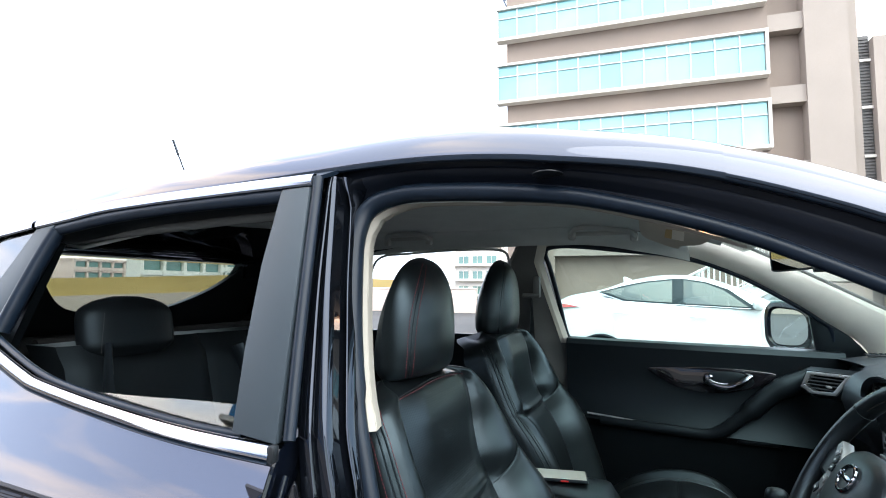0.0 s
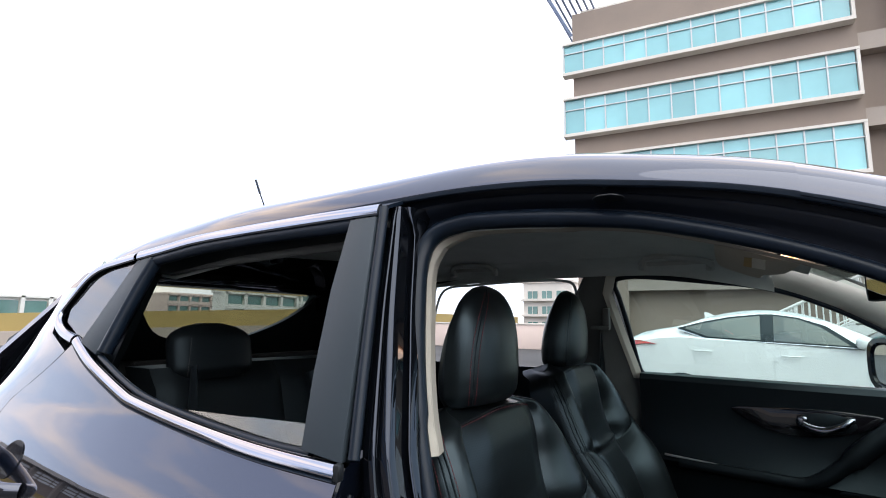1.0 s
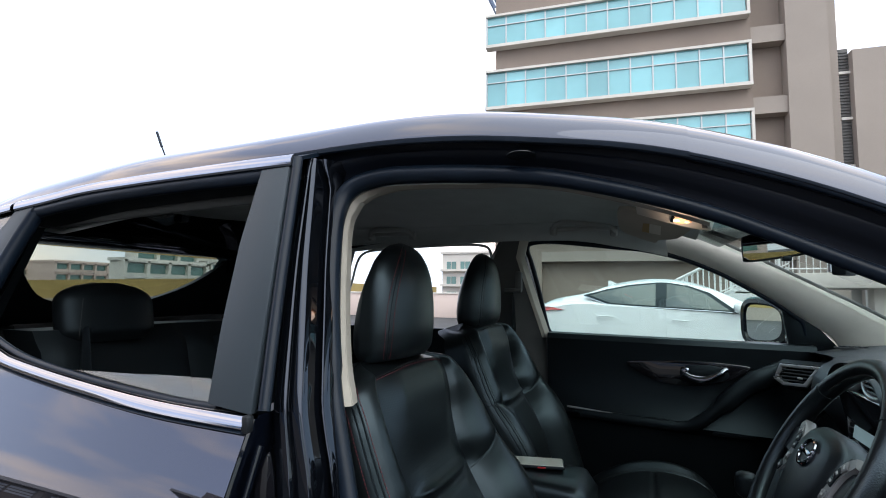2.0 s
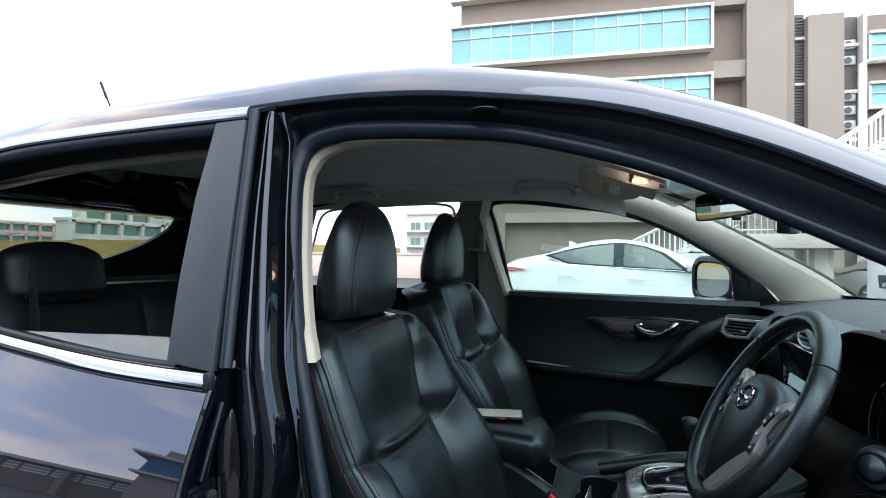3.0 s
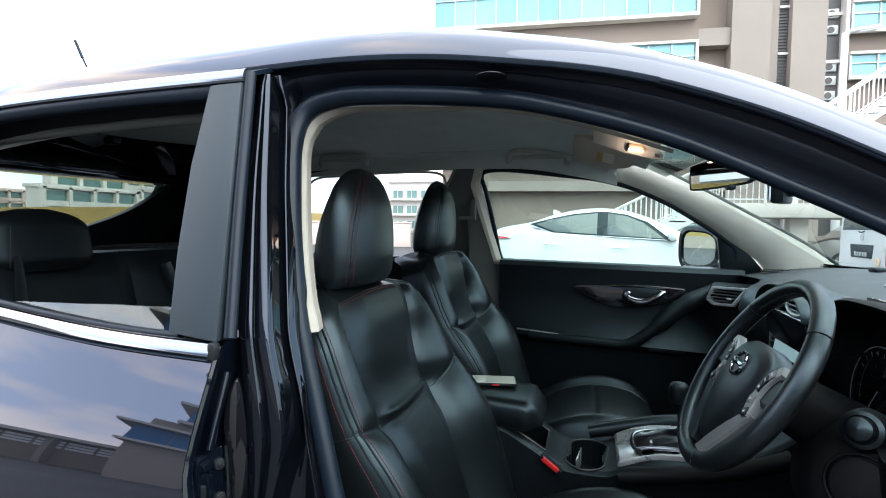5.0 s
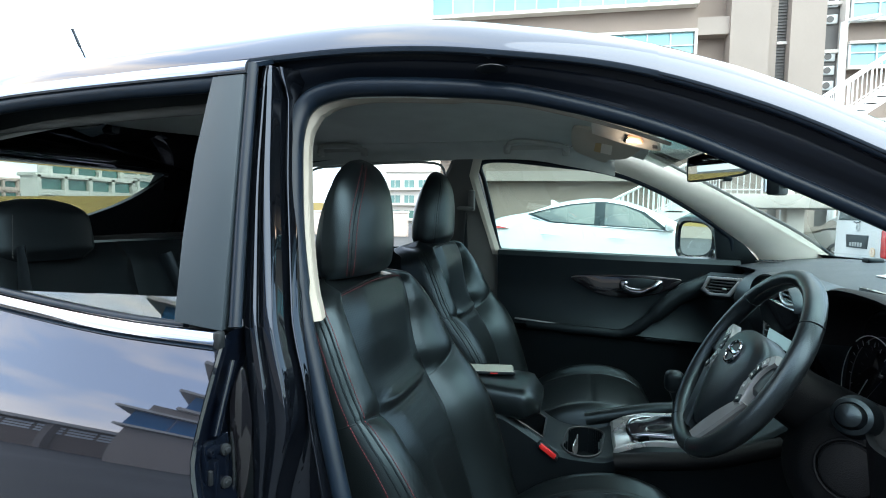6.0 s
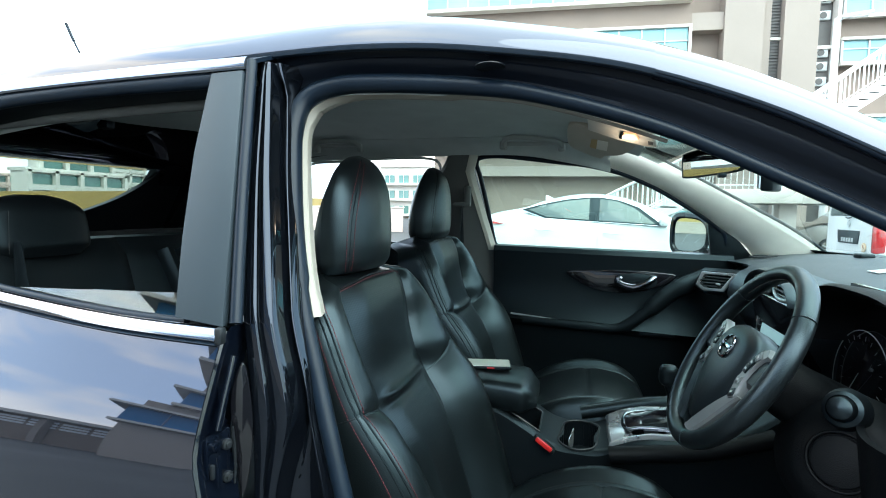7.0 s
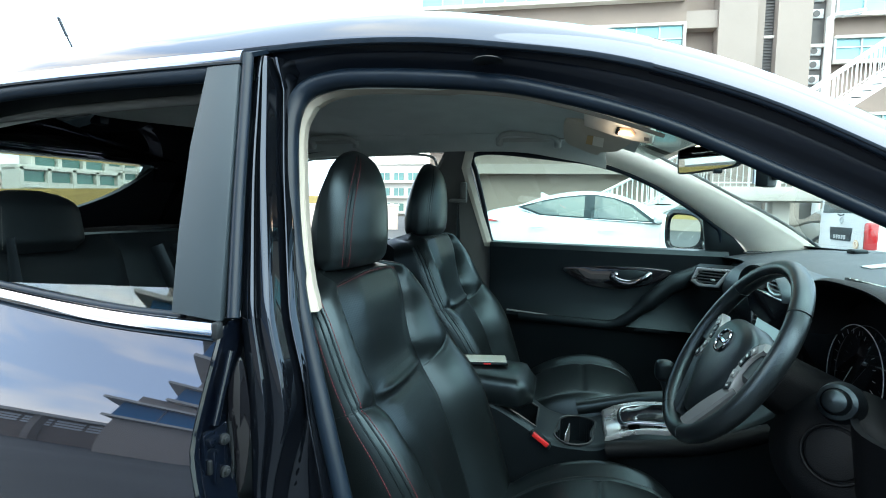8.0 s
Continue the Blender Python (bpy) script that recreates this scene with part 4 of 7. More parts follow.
part("belt_guide", blend(rbox((0.028, 0.03, 0.085), (0.058, 0.67, 1.30), 0.008), rbox((0.075, 0.025, 0.018), (0.035, 0.665, 1.262), 0.006)), "pillar_grey", suv)
part("seat_belt", tube([(0.03, 0.69, 1.25), (0.02, 0.735, 1.05), (0.05, 0.75, 0.75)], 0.024, 8, flat=0.12), "trim_black", suv)
# far front window frame and belt
fw = [(0.182, 1.077), (0.157, 1.10), (0.131, 1.252), (0.105, 1.38), (0.090, 1.440), (0.116, 1.463), (0.211, 1.466), (0.441, 1.440), (0.56, 1.425), (0.676, 1.396), (0.745, 1.369), (0.83, 1.329), (0.915, 1.279), (1.0, 1.225), (1.065, 1.177), (1.09, 1.15), (1.10, 1.08)]
part("far_window_seal", tube([Vector((p.x, far_y(p.z) + 0.012, p.z)) for p in smooth_path([(x, 0, z) for x, z in fw], 6)], 0.010, 8), "rubber", suv)
rw = [(-0.075, 1.09), (-0.085, 1.25), (-0.082, 1.36), (-0.072, 1.42), (-0.109, 1.458), (-0.29, 1.463), (-0.55, 1.452), (-0.72, 1.430), (-0.80, 1.30), (-0.86, 1.18)]
part("far_rear_window_seal", tube([Vector((p.x, far_y(p.z) + 0.012, p.z)) for p in smooth_path([(x, 0, z) for x, z in rw], 6)], 0.006, 8), "headliner", suv)

pane_path = smooth_path([(x, 0, z) for x, z in fw], 4)
fp_ = part("far_window_pane", plate([Vector((p.x, far_y(p.z) + 0.014, p.z)) for p in pane_path], (0, 0.004, 0)), "far_pane", suv, "clear green-tinted side window")
fp_.visible_shadow = False
# passenger door: inner trim
rows = []
for z, y in ((0.40, 0.735), (0.60, 0.735), (0.735, 0.725), (0.765, 0.700), (0.795, 0.715), (0.86, 0.738), (0.95, 0.738), (1.02, 0.728), (1.055, 0.722), (1.074, 0.735), (1.076, 0.80)):
    rows.append([Vector((x, y + 0.012 * ((x - 0.6) / 0.5) ** 2, z + (0.012 if z > 1.0 else 0) - (0.014 * (x - 0.1) if z > 1.0 else 0.04 * (x - 0.5) * (0.65 < z < 0.9)))) for x in np.linspace(0.165, 1.12, 26)])
pdoor = part("passenger_door", shell(rows, 0.01, (0, 1, 0)), "door_trim", suv, "black grained inner door panel with armrest")
# sweep of the armrest up to the dash
part("door_pull", tube(smooth_path([(0.30, 0.705, 0.772), (0.55, 0.70, 0.762), (0.70, 0.695, 0.765), (0.80, 0.69, 0.84), (0.90, 0.70, 0.93), (1.02, 0.715, 0.985)], 6), [0.02] * 13 + [0.024] * 6 + [0.034] * 6 + [0.04] * 6, 10, flat=0.7), "door_trim", pdoor)
hb = [(0.48, 0.985), (0.60, 0.995), (0.74, 1.0), (0.86, 0.995), (0.91, 0.985), (0.86, 0.945), (0.79, 0.918), (0.70, 0.905), (0.60, 0.915), (0.53, 0.945)]
part("handle_bezel", plate([Vector((p.x, 0.724, p.z)) for p in smooth_path([(x, 0, z) for x, z in hb], 4, True)], (0, 0.02, 0), 0.003), "piano", pdoor)
part("handle_recess", plate([Vector((0.755 + 0.085 * math.cos(a), 0.7225, 0.955 + 0.034 * math.sin(a))) for a in np.linspace(0, 2 * math.pi, 24, endpoint=False)], (0, 0.01, 0), 0.002), "trim_black", pdoor)
part("door_release", blend(tube(smooth_path([(0.690, 0.700, 0.952), (0.715, 0.694, 0.940), (0.755, 0.688, 0.938), (0.80, 0.688, 0.958), (0.825, 0.694, 0.978)], 6), [0.010 + 0.004 * math.sin(i / 24 * math.pi) for i in range(25)], 10, flat=0.8),
                           rbox((0.03, 0.012, 0.032), (0.690, 0.706, 0.962), 0.008), rbox((0.022, 0.03, 0.02), (0.823, 0.706, 0.975), 0.006)), "chrome", pdoor, "chrome door release lever")
part("armrest_trim", tube(smooth_path([(0.25, 0.704, 0.795), (0.5, 0.698, 0.776), (0.72, 0.690, 0.756)], 6), 0.004, 6), "silver", pdoor)
part("pull_cup", rbox((0.14, 0.02, 0.022), (0.845, 0.715, 0.745), 0.008), "trim_black", pdoor)
# outer skins of the far side
for x0, x1, nm in ((-0.95, 0.06, "far_rear_door"), (0.07, 1.25, "far_front_door")):
    part(nm, shell([[on_side(x, z, 0, 1) for x in np.linspace(x0, x1, 16)] for z in (0.36, 0.5, 0.7, 0.85, 0.95, 1.02, 1.05)], 0.02, (0, -1, 0)), "paint", suv)
part("far_quarter_panel", shell([[on_side(x, z, 0, 1) for x in np.linspace(-1.9 + 0.35 * max(0, z - 1.0), -0.96, 12)] for z in (0.45, 0.7, 0.9, 1.0, 1.06, 1.15)], 0.02, (0, -1, 0)), "paint", suv)
part("far_d_pillar", shell([[Vector((x, 0.70 - (z - 1.15) * 0.2, z)) for x in np.linspace(-1.85 + (z - 1.15) * 1.0, -0.88 + (z - 1.15) * 0.4, 10)] for z in (1.12, 1.2, 1.3, 1.4, 1.45)], 0.05, (0, 1, 0)), "trim_black", suv)
part("near_rear_trim", shell([[Vector((x, -0.68 + (z - 1.15) * 0.2, z)) for x in np.linspace(float(np.interp(z, [1.0, 1.2, 1.3, 1.4], [-1.75, -1.66, -1.42, -1.20])), -0.95 + (z - 1.15) * 0.3, 10)] for z in (1.0, 1.2, 1.3, 1.4)], 0.02, (0, -1, 0)), "trim_black", suv)
part("far_rear_trim", shell([[Vector((x, 0.74, z)) for x in np.linspace(-0.95, 0.0, 10)] for z in (0.4, 0.7, 0.95, 1.085)], 0.02, (0, 1, 0)), "trim_black", suv)

# door mirror on the far side
mn = Vector((-0.86, -0.50, 0.188)).normalized()
mw = Vector((-0.50, 0.86, 0)).normalized()
mc = Vector((0.998, 1.00, 1.143))


def mirror_ring(q, depth, hw_=0.112, hh=0.085):
    out = []
    for t in np.linspace(0, 2 * math.pi, 32, endpoint=False):
        c, s_ = math.cos(t), math.sin(t)
        a = math.copysign(abs(c) ** 0.6, c) * hw_ * q
        b = math.copysign(abs(s_) ** 0.6, s_) * hh * q * (1.0 + 0.16 * c)
        out.append(mc + mw * a + Vector((0, 0, b)) - mn * depth)
    return out


mir = part("door_mirror", sheet([mirror_ring(0.86, 0.014), mirror_ring(0.93, 0.0), mirror_ring(1.10, 0.002), mirror_ring(1.24, 0.02), mirror_ring(1.26, 0.05), mirror_ring(1.05, 0.10), mirror_ring(0.75, 0.14), mirror_ring(0.3, 0.155)], closed_u=True, cap=True),
           "paint_in", suv, "dark blue door mirror housing")
part("mirror_glass", plate(mirror_ring(0.85, 0.008), mn * -0.003), "mirror", mir, "mirror glass showing the car park behind")
part("mirror_foot", rbox((0.07, 0.14, 0.045), (1.09, 0.90, 1.085), 0.015), "paint", mir)
part("mirror_sail", plate([(1.02, 0.760, 1.222), (1.075, 0.765, 1.180), (1.14, 0.777, 1.135), (1.23, 0.80, 1.03), (1.05, 0.795, 1.045)], (0, 0.02, 0), 0.003), "trim_black", suv)

# the open driver's door, swung out on its front hinges
HINGE, OPEN = Vector((1.19, -0.845, 0)), radians(72)
da, dn = Vector((-math.cos(OPEN), -math.sin(OPEN), 0)), Vector((-math.sin(OPEN), math.cos(OPEN), 0))


def door_pt(a, z, d=0.0):
    return HINGE + da * a + dn * d + Vector((0, 0, z))


ddoor = part("driver_door", shell([[door_pt(a, z, -0.07 - 0.05 * math.sin(math.pi * (z - 0.36) / 0.75)) for a in np.linspace(0.04, 1.12, 14)] for z in np.linspace(0.36, 1.04, 12)], 0.02, dn), "paint", suv, "driver's door standing open")
part("inner_panel", shell([[door_pt(a, z, 0.035 - o) for a in np.linspace(0.05, 1.10, 12)] for z, o in ((0.38, 0.02), (0.60, 0.02), (0.76, 0.0), (0.80, -0.045), (0.83, 0.0), (0.95, 0.01), (1.03, 0.03), (1.05, 0.06))], 0.012, -dn), "dash", ddoor)
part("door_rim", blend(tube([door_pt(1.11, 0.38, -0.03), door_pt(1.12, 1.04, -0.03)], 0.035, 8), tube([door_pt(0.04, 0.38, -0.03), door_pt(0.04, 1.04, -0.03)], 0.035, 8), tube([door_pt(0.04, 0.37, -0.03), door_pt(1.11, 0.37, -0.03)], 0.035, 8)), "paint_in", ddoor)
part("window_frame", tube(smooth_path([door_pt(0.05, 1.05, -0.02), door_pt(0.30, 1.22, -0.01), door_pt(0.55, 1.36, 0.0), (door_pt(0.80, 1.44, 0.02)), door_pt(1.10, 1.47, 0.03), door_pt(1.19, 1.45, 0.03), door_pt(1.17, 1.25, 0.0), door_pt(1.12, 1.05, -0.02)], 6), 0.018, 8), "rubber", ddoor)
dp = part("window_pane", plate([door_pt(0.06, 1.04, -0.015), door_pt(0.32, 1.22, -0.01), door_pt(0.58, 1.36, 0.0), door_pt(0.82, 1.43, 0.01), door_pt(1.10, 1.46, 0.015), door_pt(1.15, 1.25, 0.0), door_pt(1.11, 1.04, -0.015)], dn * 0.004), "tint", ddoor)
dp.visible_shadow = False
part("armrest", rbox((0.55, 0.05, 0.05), (0, 0, 0), 0.015), "dash", ddoor).matrix_basis = Matrix.Translation(door_pt(0.62, 0.80, 0.05)) @ Matrix.Rotation(math.atan2(da.y, da.x), 4, 'Z')
part("speaker", disc(door_pt(0.28, 0.56, 0.03), dn, 0.085, 0.012, 0.003), "black_plastic", ddoor)


# ---- seats ----
def stitches(name, path, parent, material="thread", gap=0.0070, size=0.0046, r=0.00085):
    """A row of single stitches along a path, as one part."""
    verts, faces = [], []
    path = [Vector(p) for p in path]
    run = 0.0
    for a, b in zip(path, path[1:]):
        d = b - a
        length = d.length
        if length < 1e-6:
            continue
        t = d / length
        s = t.cross(Vector((0.3, -0.8, 0.5))).normalized()
        u = s.cross(t)
        pos = -run
        while pos < length:
            if pos >= 0:
                c0, c1 = a + t * pos, a + t * min(pos + size, length + size)
                o = len(verts)
                for c in (c0, c1):
                    for q in ((1, 0), (0, 1), (-1, 0), (0, -1)):
                        verts.append(c + s * q[0] * r + u * q[1] * r)
                for k in range(4):
                    faces.append((o + k, o + (k + 1) % 4, o + 4 + (k + 1) % 4, o + 4 + k))
                faces += [(o + 3, o + 2, o + 1, o), (o + 4, o + 5, o + 6, o + 7)]
            pos += gap
        run = length - (pos - gap)
        run = max(min(run, gap), 0.0)
        run = run if run < gap else 0.0
    return part(name, mesh_of(name, verts, faces, 0), material, parent)


def step(a, b, x):
    k = min(max((x - a) / (b - a), 0.0), 1.0)
    return k * k * (3 - 2 * k)


def dent(x, w):
    return math.exp(-(x / w) ** 2)


HH = [-0.12, 0.02, 0.12, 0.19, 0.245, 0.30, 0.37, 0.44, 0.49, 0.52, 0.545]
PANEL_NEAR = curve(HH, [0.160, 0.164, 0.178, 0.184, 0.174, 0.192, 0.205, 0.206, 0.192, 0.165, 0.135])     # panel seam, sill side
PANEL_FAR = curve(HH, [0.126, 0.128, 0.128, 0.138, 0.148, 0.136, 0.152, 0.186, 0.186, 0.160, 0.130])      # panel seam, inboard side
EDGE_NEAR = curve(HH, [0.272, 0.280, 0.289, 0.290, 0.288, 0.285, 0.283, 0.276, 0.258, 0.216, 0.160])      # outer seam
EDGE_FAR = curve(HH, [0.250, 0.256, 0.262, 0.264, 0.262, 0.258, 0.254, 0.248, 0.228, 0.196, 0.150])
NEAR_WING = curve(HH, [0.072, 0.070, 0.063, 0.047, 0.028, 0.014, 0.008, 0.002, -0.012, -0.032, -0.050])
FAR_WING = curve(HH, [0.102, 0.106, 0.104, 0.088, 0.066, 0.052, 0.040, 0.022, 0.004, -0.008, -0.020])
PANEL_D = curve([-0.12, 0.02, 0.12, 0.20, 0.232, 0.243, 0.250, 0.261, 0.274, 0.30, 0.40, 0.46, 0.545],
                [0.034, 0.038, 0.037, 0.018, 0.006, -0.001, 0.003, 0.013, 0.004, -0.003, 0.006, 0.013, 0.004])   # lumbar bulge, roll and hollow
S_IN, S_OUT = 0.62, 0.90


def front_seat(name, cy, label, thread, dx=0.0, lift_z=0.0, cushion_z=0.53):
    O, U, F = Vector((0.222 + dx, cy, 0.600 + lift_z)), Vector((-0.330, 0, 0.944)), Vector((0.944, 0, 0.330))
    Y = Vector((0, 1, 0))

    def surf(s, h, lift=0.0):
        a, sg = abs(s), (-1 if s < 0 else 1)
        p, w, wing = (PANEL_NEAR(h), EDGE_NEAR(h), NEAR_WING(h)) if s < 0 else (PANEL_FAR(h), EDGE_FAR(h), FAR_WING(h))
        base = 0.028 * step(0.26, 0.13, h) - 0.003
        if a < S_IN:
            q = a / S_IN
            y = p * q
            d = base + (PANEL_D(h + 0.010 * (1 - q * q)) - base + 0.006) * step(1.0, 0.50, q) - 0.003 * dent(y - p, 0.006)
        elif a < S_OUT:
            q = (a - S_IN) / (S_OUT - S_IN)
            y = p + (w - p) * q
            fold = 0.250 + 0.022 * q if s < 0 else 0.228 + 0.058 * q
            rise = math.sin(q * math.pi / 2) ** (1.0 if s < 0 else 0.85)
            puff = (0.028 if s < 0 else 0.014) * math.sin(math.pi * q) ** 0.8
            d = base + (wing - base) * rise + puff * (1 - 0.45 * dent(h - fold, 0.022)) - 0.004 * dent(h - fold, 0.005) * step(0.0, 0.15, q)
            d -= 0.004 * dent(y - p, 0.006)
        else:
            q = (a - S_OUT) / (1 - S_OUT)
            y = w + 0.014 * math.sin(math.pi * min(q, 0.5)) * (1 if s < 0 else 0.6)
            d = wing - (wing + 0.088) * q ** 1.25 - 0.002 * dent(h - 0.274, 0.005)
        d -= 0.045 * step(0.50, 0.545, h)
        return O + U * h + F * (d + lift) + Y * (sg * y)

    hs = list(np.linspace(-0.24, 0.545, 220))
    ss = list(np.linspace(-1, -S_OUT, 10)) + list(np.linspace(-0.885, 0.885, 100)) + list(np.linspace(S_OUT, 1, 10))
    rows = []
    for h in hs:
        front = [surf(s, h) for s in ss]
        thick = 0.125 - 0.03 * (max(h, -0.1) / 0.55) - 0.02 * step(0.48, 0.545, h)
        back = [O + U * h + F * (-thick + 0.035 * abs(k) ** 3) + Y * ((EDGE_FAR(h) if k > 0 else EDGE_NEAR(h)) * k) for k in np.linspace(1, -1, 11)]
        rows.append(front + back)
    me = sheet(rows, closed_u=True, cap=True, smooth=60)
    for m in ("leather", "leather_perf", "dash_low"):
        me.materials.append(M[m])
    n, nf = len(rows[0]), len(ss)
    for f in me.polygons:
        if len(f.vertices) != 4:
            f.material_index = 2
            continue
        r_, c_ = divmod(min(f.vertices), n)
        if c_ < nf - 1 and abs(ss[c_]) < S_IN - 0.02 and hs[r_] < 0.49:
            f.material_index = 1
        if c_ >= nf - 1:
            f.material_index = 2
    seat = part(name, me, "leather", suv, label)
    # cushion: a dome along its length between two bolsters
    C_W = curve([0.20, 0.30, 0.5, 0.68, 0.76, 0.80, 0.815], [0.24, 0.262, 0.265, 0.258, 0.235, 0.20, 0.16])
    C_Z = curve([0.20, 0.36, 0.44, 0.52, 0.60, 0.68, 0.74, 0.785, 0.815], [-0.10, -0.085, -0.030, 0.006, 0.022, 0.020, 0.006, -0.028, -0.085])
    rows = []
    xs = list(np.linspace(0.20, 0.815, 90))
    cs = list(np.linspace(-1, 1, 81))

    def cushion(x, s, lift=0.0):
        a = abs(s)
        z = cushion_z + C_Z(x) + 0.020 * step(0.60, 0.80, a) * (1 - step(0.66, 0.80, x) * 0.6)
        z += 0.006 * (1 - (s / 0.58) ** 2) * (a < 0.58)
        if a > 0.78:
            z -= 0.085 * ((a - 0.78) / 0.22) ** 2.3
        z -= 0.005 * dent(a - 0.60, 0.016) + 0.007 * dent(x - 0.60, 0.008) * (a < 0.59)
        return Vector((x + dx, cy + C_W(x) * s, z + lift))

    for x in xs:
        top = [cushion(x, s) for s in cs]
        low = [Vector((x + dx, cy + C_W(x) * 0.97 * k, 0.38 + 0.04 * step(0.6, 0.82, x))) for k in np.linspace(1, -1, 7)]
        rows.append(top + low)
    cu = sheet(rows, closed_u=True, cap=True, smooth=60)
    cu.materials.append(M["leather"])
    cu.materials.append(M["leather_perf"])
    n = len(rows[0])
    for f in cu.polygons:
        if len(f.vertices) == 4:
            r_, c_ = divmod(min(f.vertices), n)
            if c_ < 80 and abs(cs[c_]) < 0.58 and xs[r_] < 0.60:
                f.material_index = 1
    pad = part("seat_cushion", cu, "leather", seat)
    part("seam", tube([cushion(0.60, s, -0.0005) for s in np.linspace(-0.58, 0.58, 40)], 0.0018, 6), "trim_black", pad)
    for sg in (-0.60, 0.60):
        part("seam", tube([cushion(x, sg, 0.0) for x in np.linspace(0.26, 0.78, 40)], 0.0018, 6), "trim_black", pad)
        stitches("stitching", [cushion(x, sg * 1.05, 0.0008) for x in np.linspace(0.26, 0.78, 50)], pad, "thread_dark")
    # headrest: tall padded block, rounder to the top
    KK = [0, 0.05, 0.16, 0.36, 0.56, 0.74, 0.86, 0.94, 0.98, 1.0]
    KW = curve(KK, [0.126, 0.137, 0.142, 0.143, 0.137, 0.121, 0.099, 0.070, 0.042, 0.010])
    KF = curve(KK, [0.050, 0.060, 0.066, 0.067, 0.064, 0.056, 0.044, 0.030, 0.016, 0.004])
    KB = curve(KK, [0.056, 0.064, 0.070, 0.068, 0.058, 0.042, 0.028, 0.018, 0.010, 0.003])

    def head(k, t, lift=0.0):
        w, f, b = KW(k) + lift, KF(k) + lift, KB(k) + lift
        c, s = math.cos(t), math.sin(t)
        e = 2 / (3.3 - 0.8 * k)
        y = w * math.copysign(abs(c) ** e, c)
        x = (f if s > 0 else b) * math.copysign(abs(s) ** e, s)
        x += -0.014 * (y / 0.13) ** 2 if s > 0 else 0.01 * (y / 0.13) ** 2
        z = 1.094 + lift_z * 0.75 + 0.268 * k + 0.006 * (s if s > 0 else 0) * (1 - k)
        return Vector((0.010 + dx + x + 0.008 * k, cy + y, z))
    ts = np.linspace(0, 2 * math.pi, 64, endpoint=False)
    ks = [0, 0.008, 0.02, 0.04, 0.07] + list(np.linspace(0.1, 0.94, 30)) + [0.955, 0.97, 0.985, 0.995, 1.0]
    hr_rows = [[head(0, t, -0.018) + Vector((0, 0, 0.004)) for t in ts], [head(0, t, -0.008) for t in ts]] + [[head(k, t) for t in ts] for k in ks]
    hr = part("headrest", sheet(hr_rows, closed_u=True, cap=True, smooth=60), "leather", seat, "tall padded leather headrest")
    ang = radians(180 - 42)
    for q in (-0.085, 0.085):
        stitches("stitching", [head(k, ang + q * 1.2 - 0.42 * k ** 3, 0.0006) for k in np.linspace(0.02, 0.93, 60)], hr, thread)
    part("seam", tube([head(k, ang - 0.42 * k ** 3, -0.0004) for k in np.linspace(0.01, 0.95, 60)], 0.0018, 6), "trim_black", hr)
    for dy in (-0.06, 0.06):
        part("headrest_post", tube([(0.01 + dx, cy + dy, 1.03 + lift_z), (0.01 + dx, cy + dy, 1.10 + lift_z)], 0.006, 8), "chrome", seat)

    # seams and threads of the backrest
    up = np.linspace(0.256, 0.500, 60)
    top = np.linspace(-S_IN, S_IN, 40)
    stitches("stitching", [surf(-S_IN - 0.022, h, 0.0016) for h in up], seat, thread)
    stitches("stitching", [surf(q, 0.494 + 0.016 * math.cos(q * 2.2), 0.0014) for q in top], seat, thread)
    part("seam", tube([surf(q, 0.499 + 0.016 * math.cos(q * 2.2), 0.0004) for q in top], 0.0016, 6), "trim_black", seat)
    for sg in (-1, 1):
        part("seam", tube([surf(sg * S_IN, h, 0.0004) for h in np.linspace(-0.14, 0.500, 90)], 0.0015, 6), "trim_black", seat)
    qs = np.linspace(0, 1, 24)
    part("seam", tube([surf(-S_IN - (0.985 - S_IN) * q, 0.250 + 0.022 * min(q / 0.75, 1), 0.0003) for q in qs], 0.0015, 6), "trim_black", seat)
    part("seam", tube([surf(S_IN + (S_OUT - S_IN) * q, 0.228 + 0.058 * q, 0.0003) for q in qs], 0.0015, 6), "trim_black", seat)
    for ds in (-0.026, 0.022):
        stitches("stitching", [surf(-S_OUT + ds, h, 0.0014) for h in np.linspace(-0.08, 0.492, 80)], seat, thread)
    for ds in (-0.009, 0.009):
        part("seam", tube([surf(-S_OUT + ds, h, 0.0006) for h in np.linspace(-0.08, 0.495, 80)], 0.0019, 6), "trim_black", seat)
    stitches("stitching", [surf(0.87, h, 0.0012) for h in np.linspace(-0.06, 0.275, 60)], seat, "thread_dark")
    # base, side cover and the buckle stalk beside the cushion
    part("seat_base", rbox((0.50, 0.44, 0.20), (0.48 + dx, cy, 0.31), 0.02), "trim_black", seat)
    part("side_cover", rbox((0.36, 0.025, 0.09), (0.40 + dx, cy - 0.262, 0.45), 0.012), "trim_black", seat)
    return seat


front_seat("driver_seat", -0.37, "black leather driver's seat with red stitching", "thread", 0.0, 0.0, 0.545)
front_seat("passenger_seat", 0.37, "black leather passenger seat with perforated centre", "thread_dark", -0.030, 0.045, 0.615)

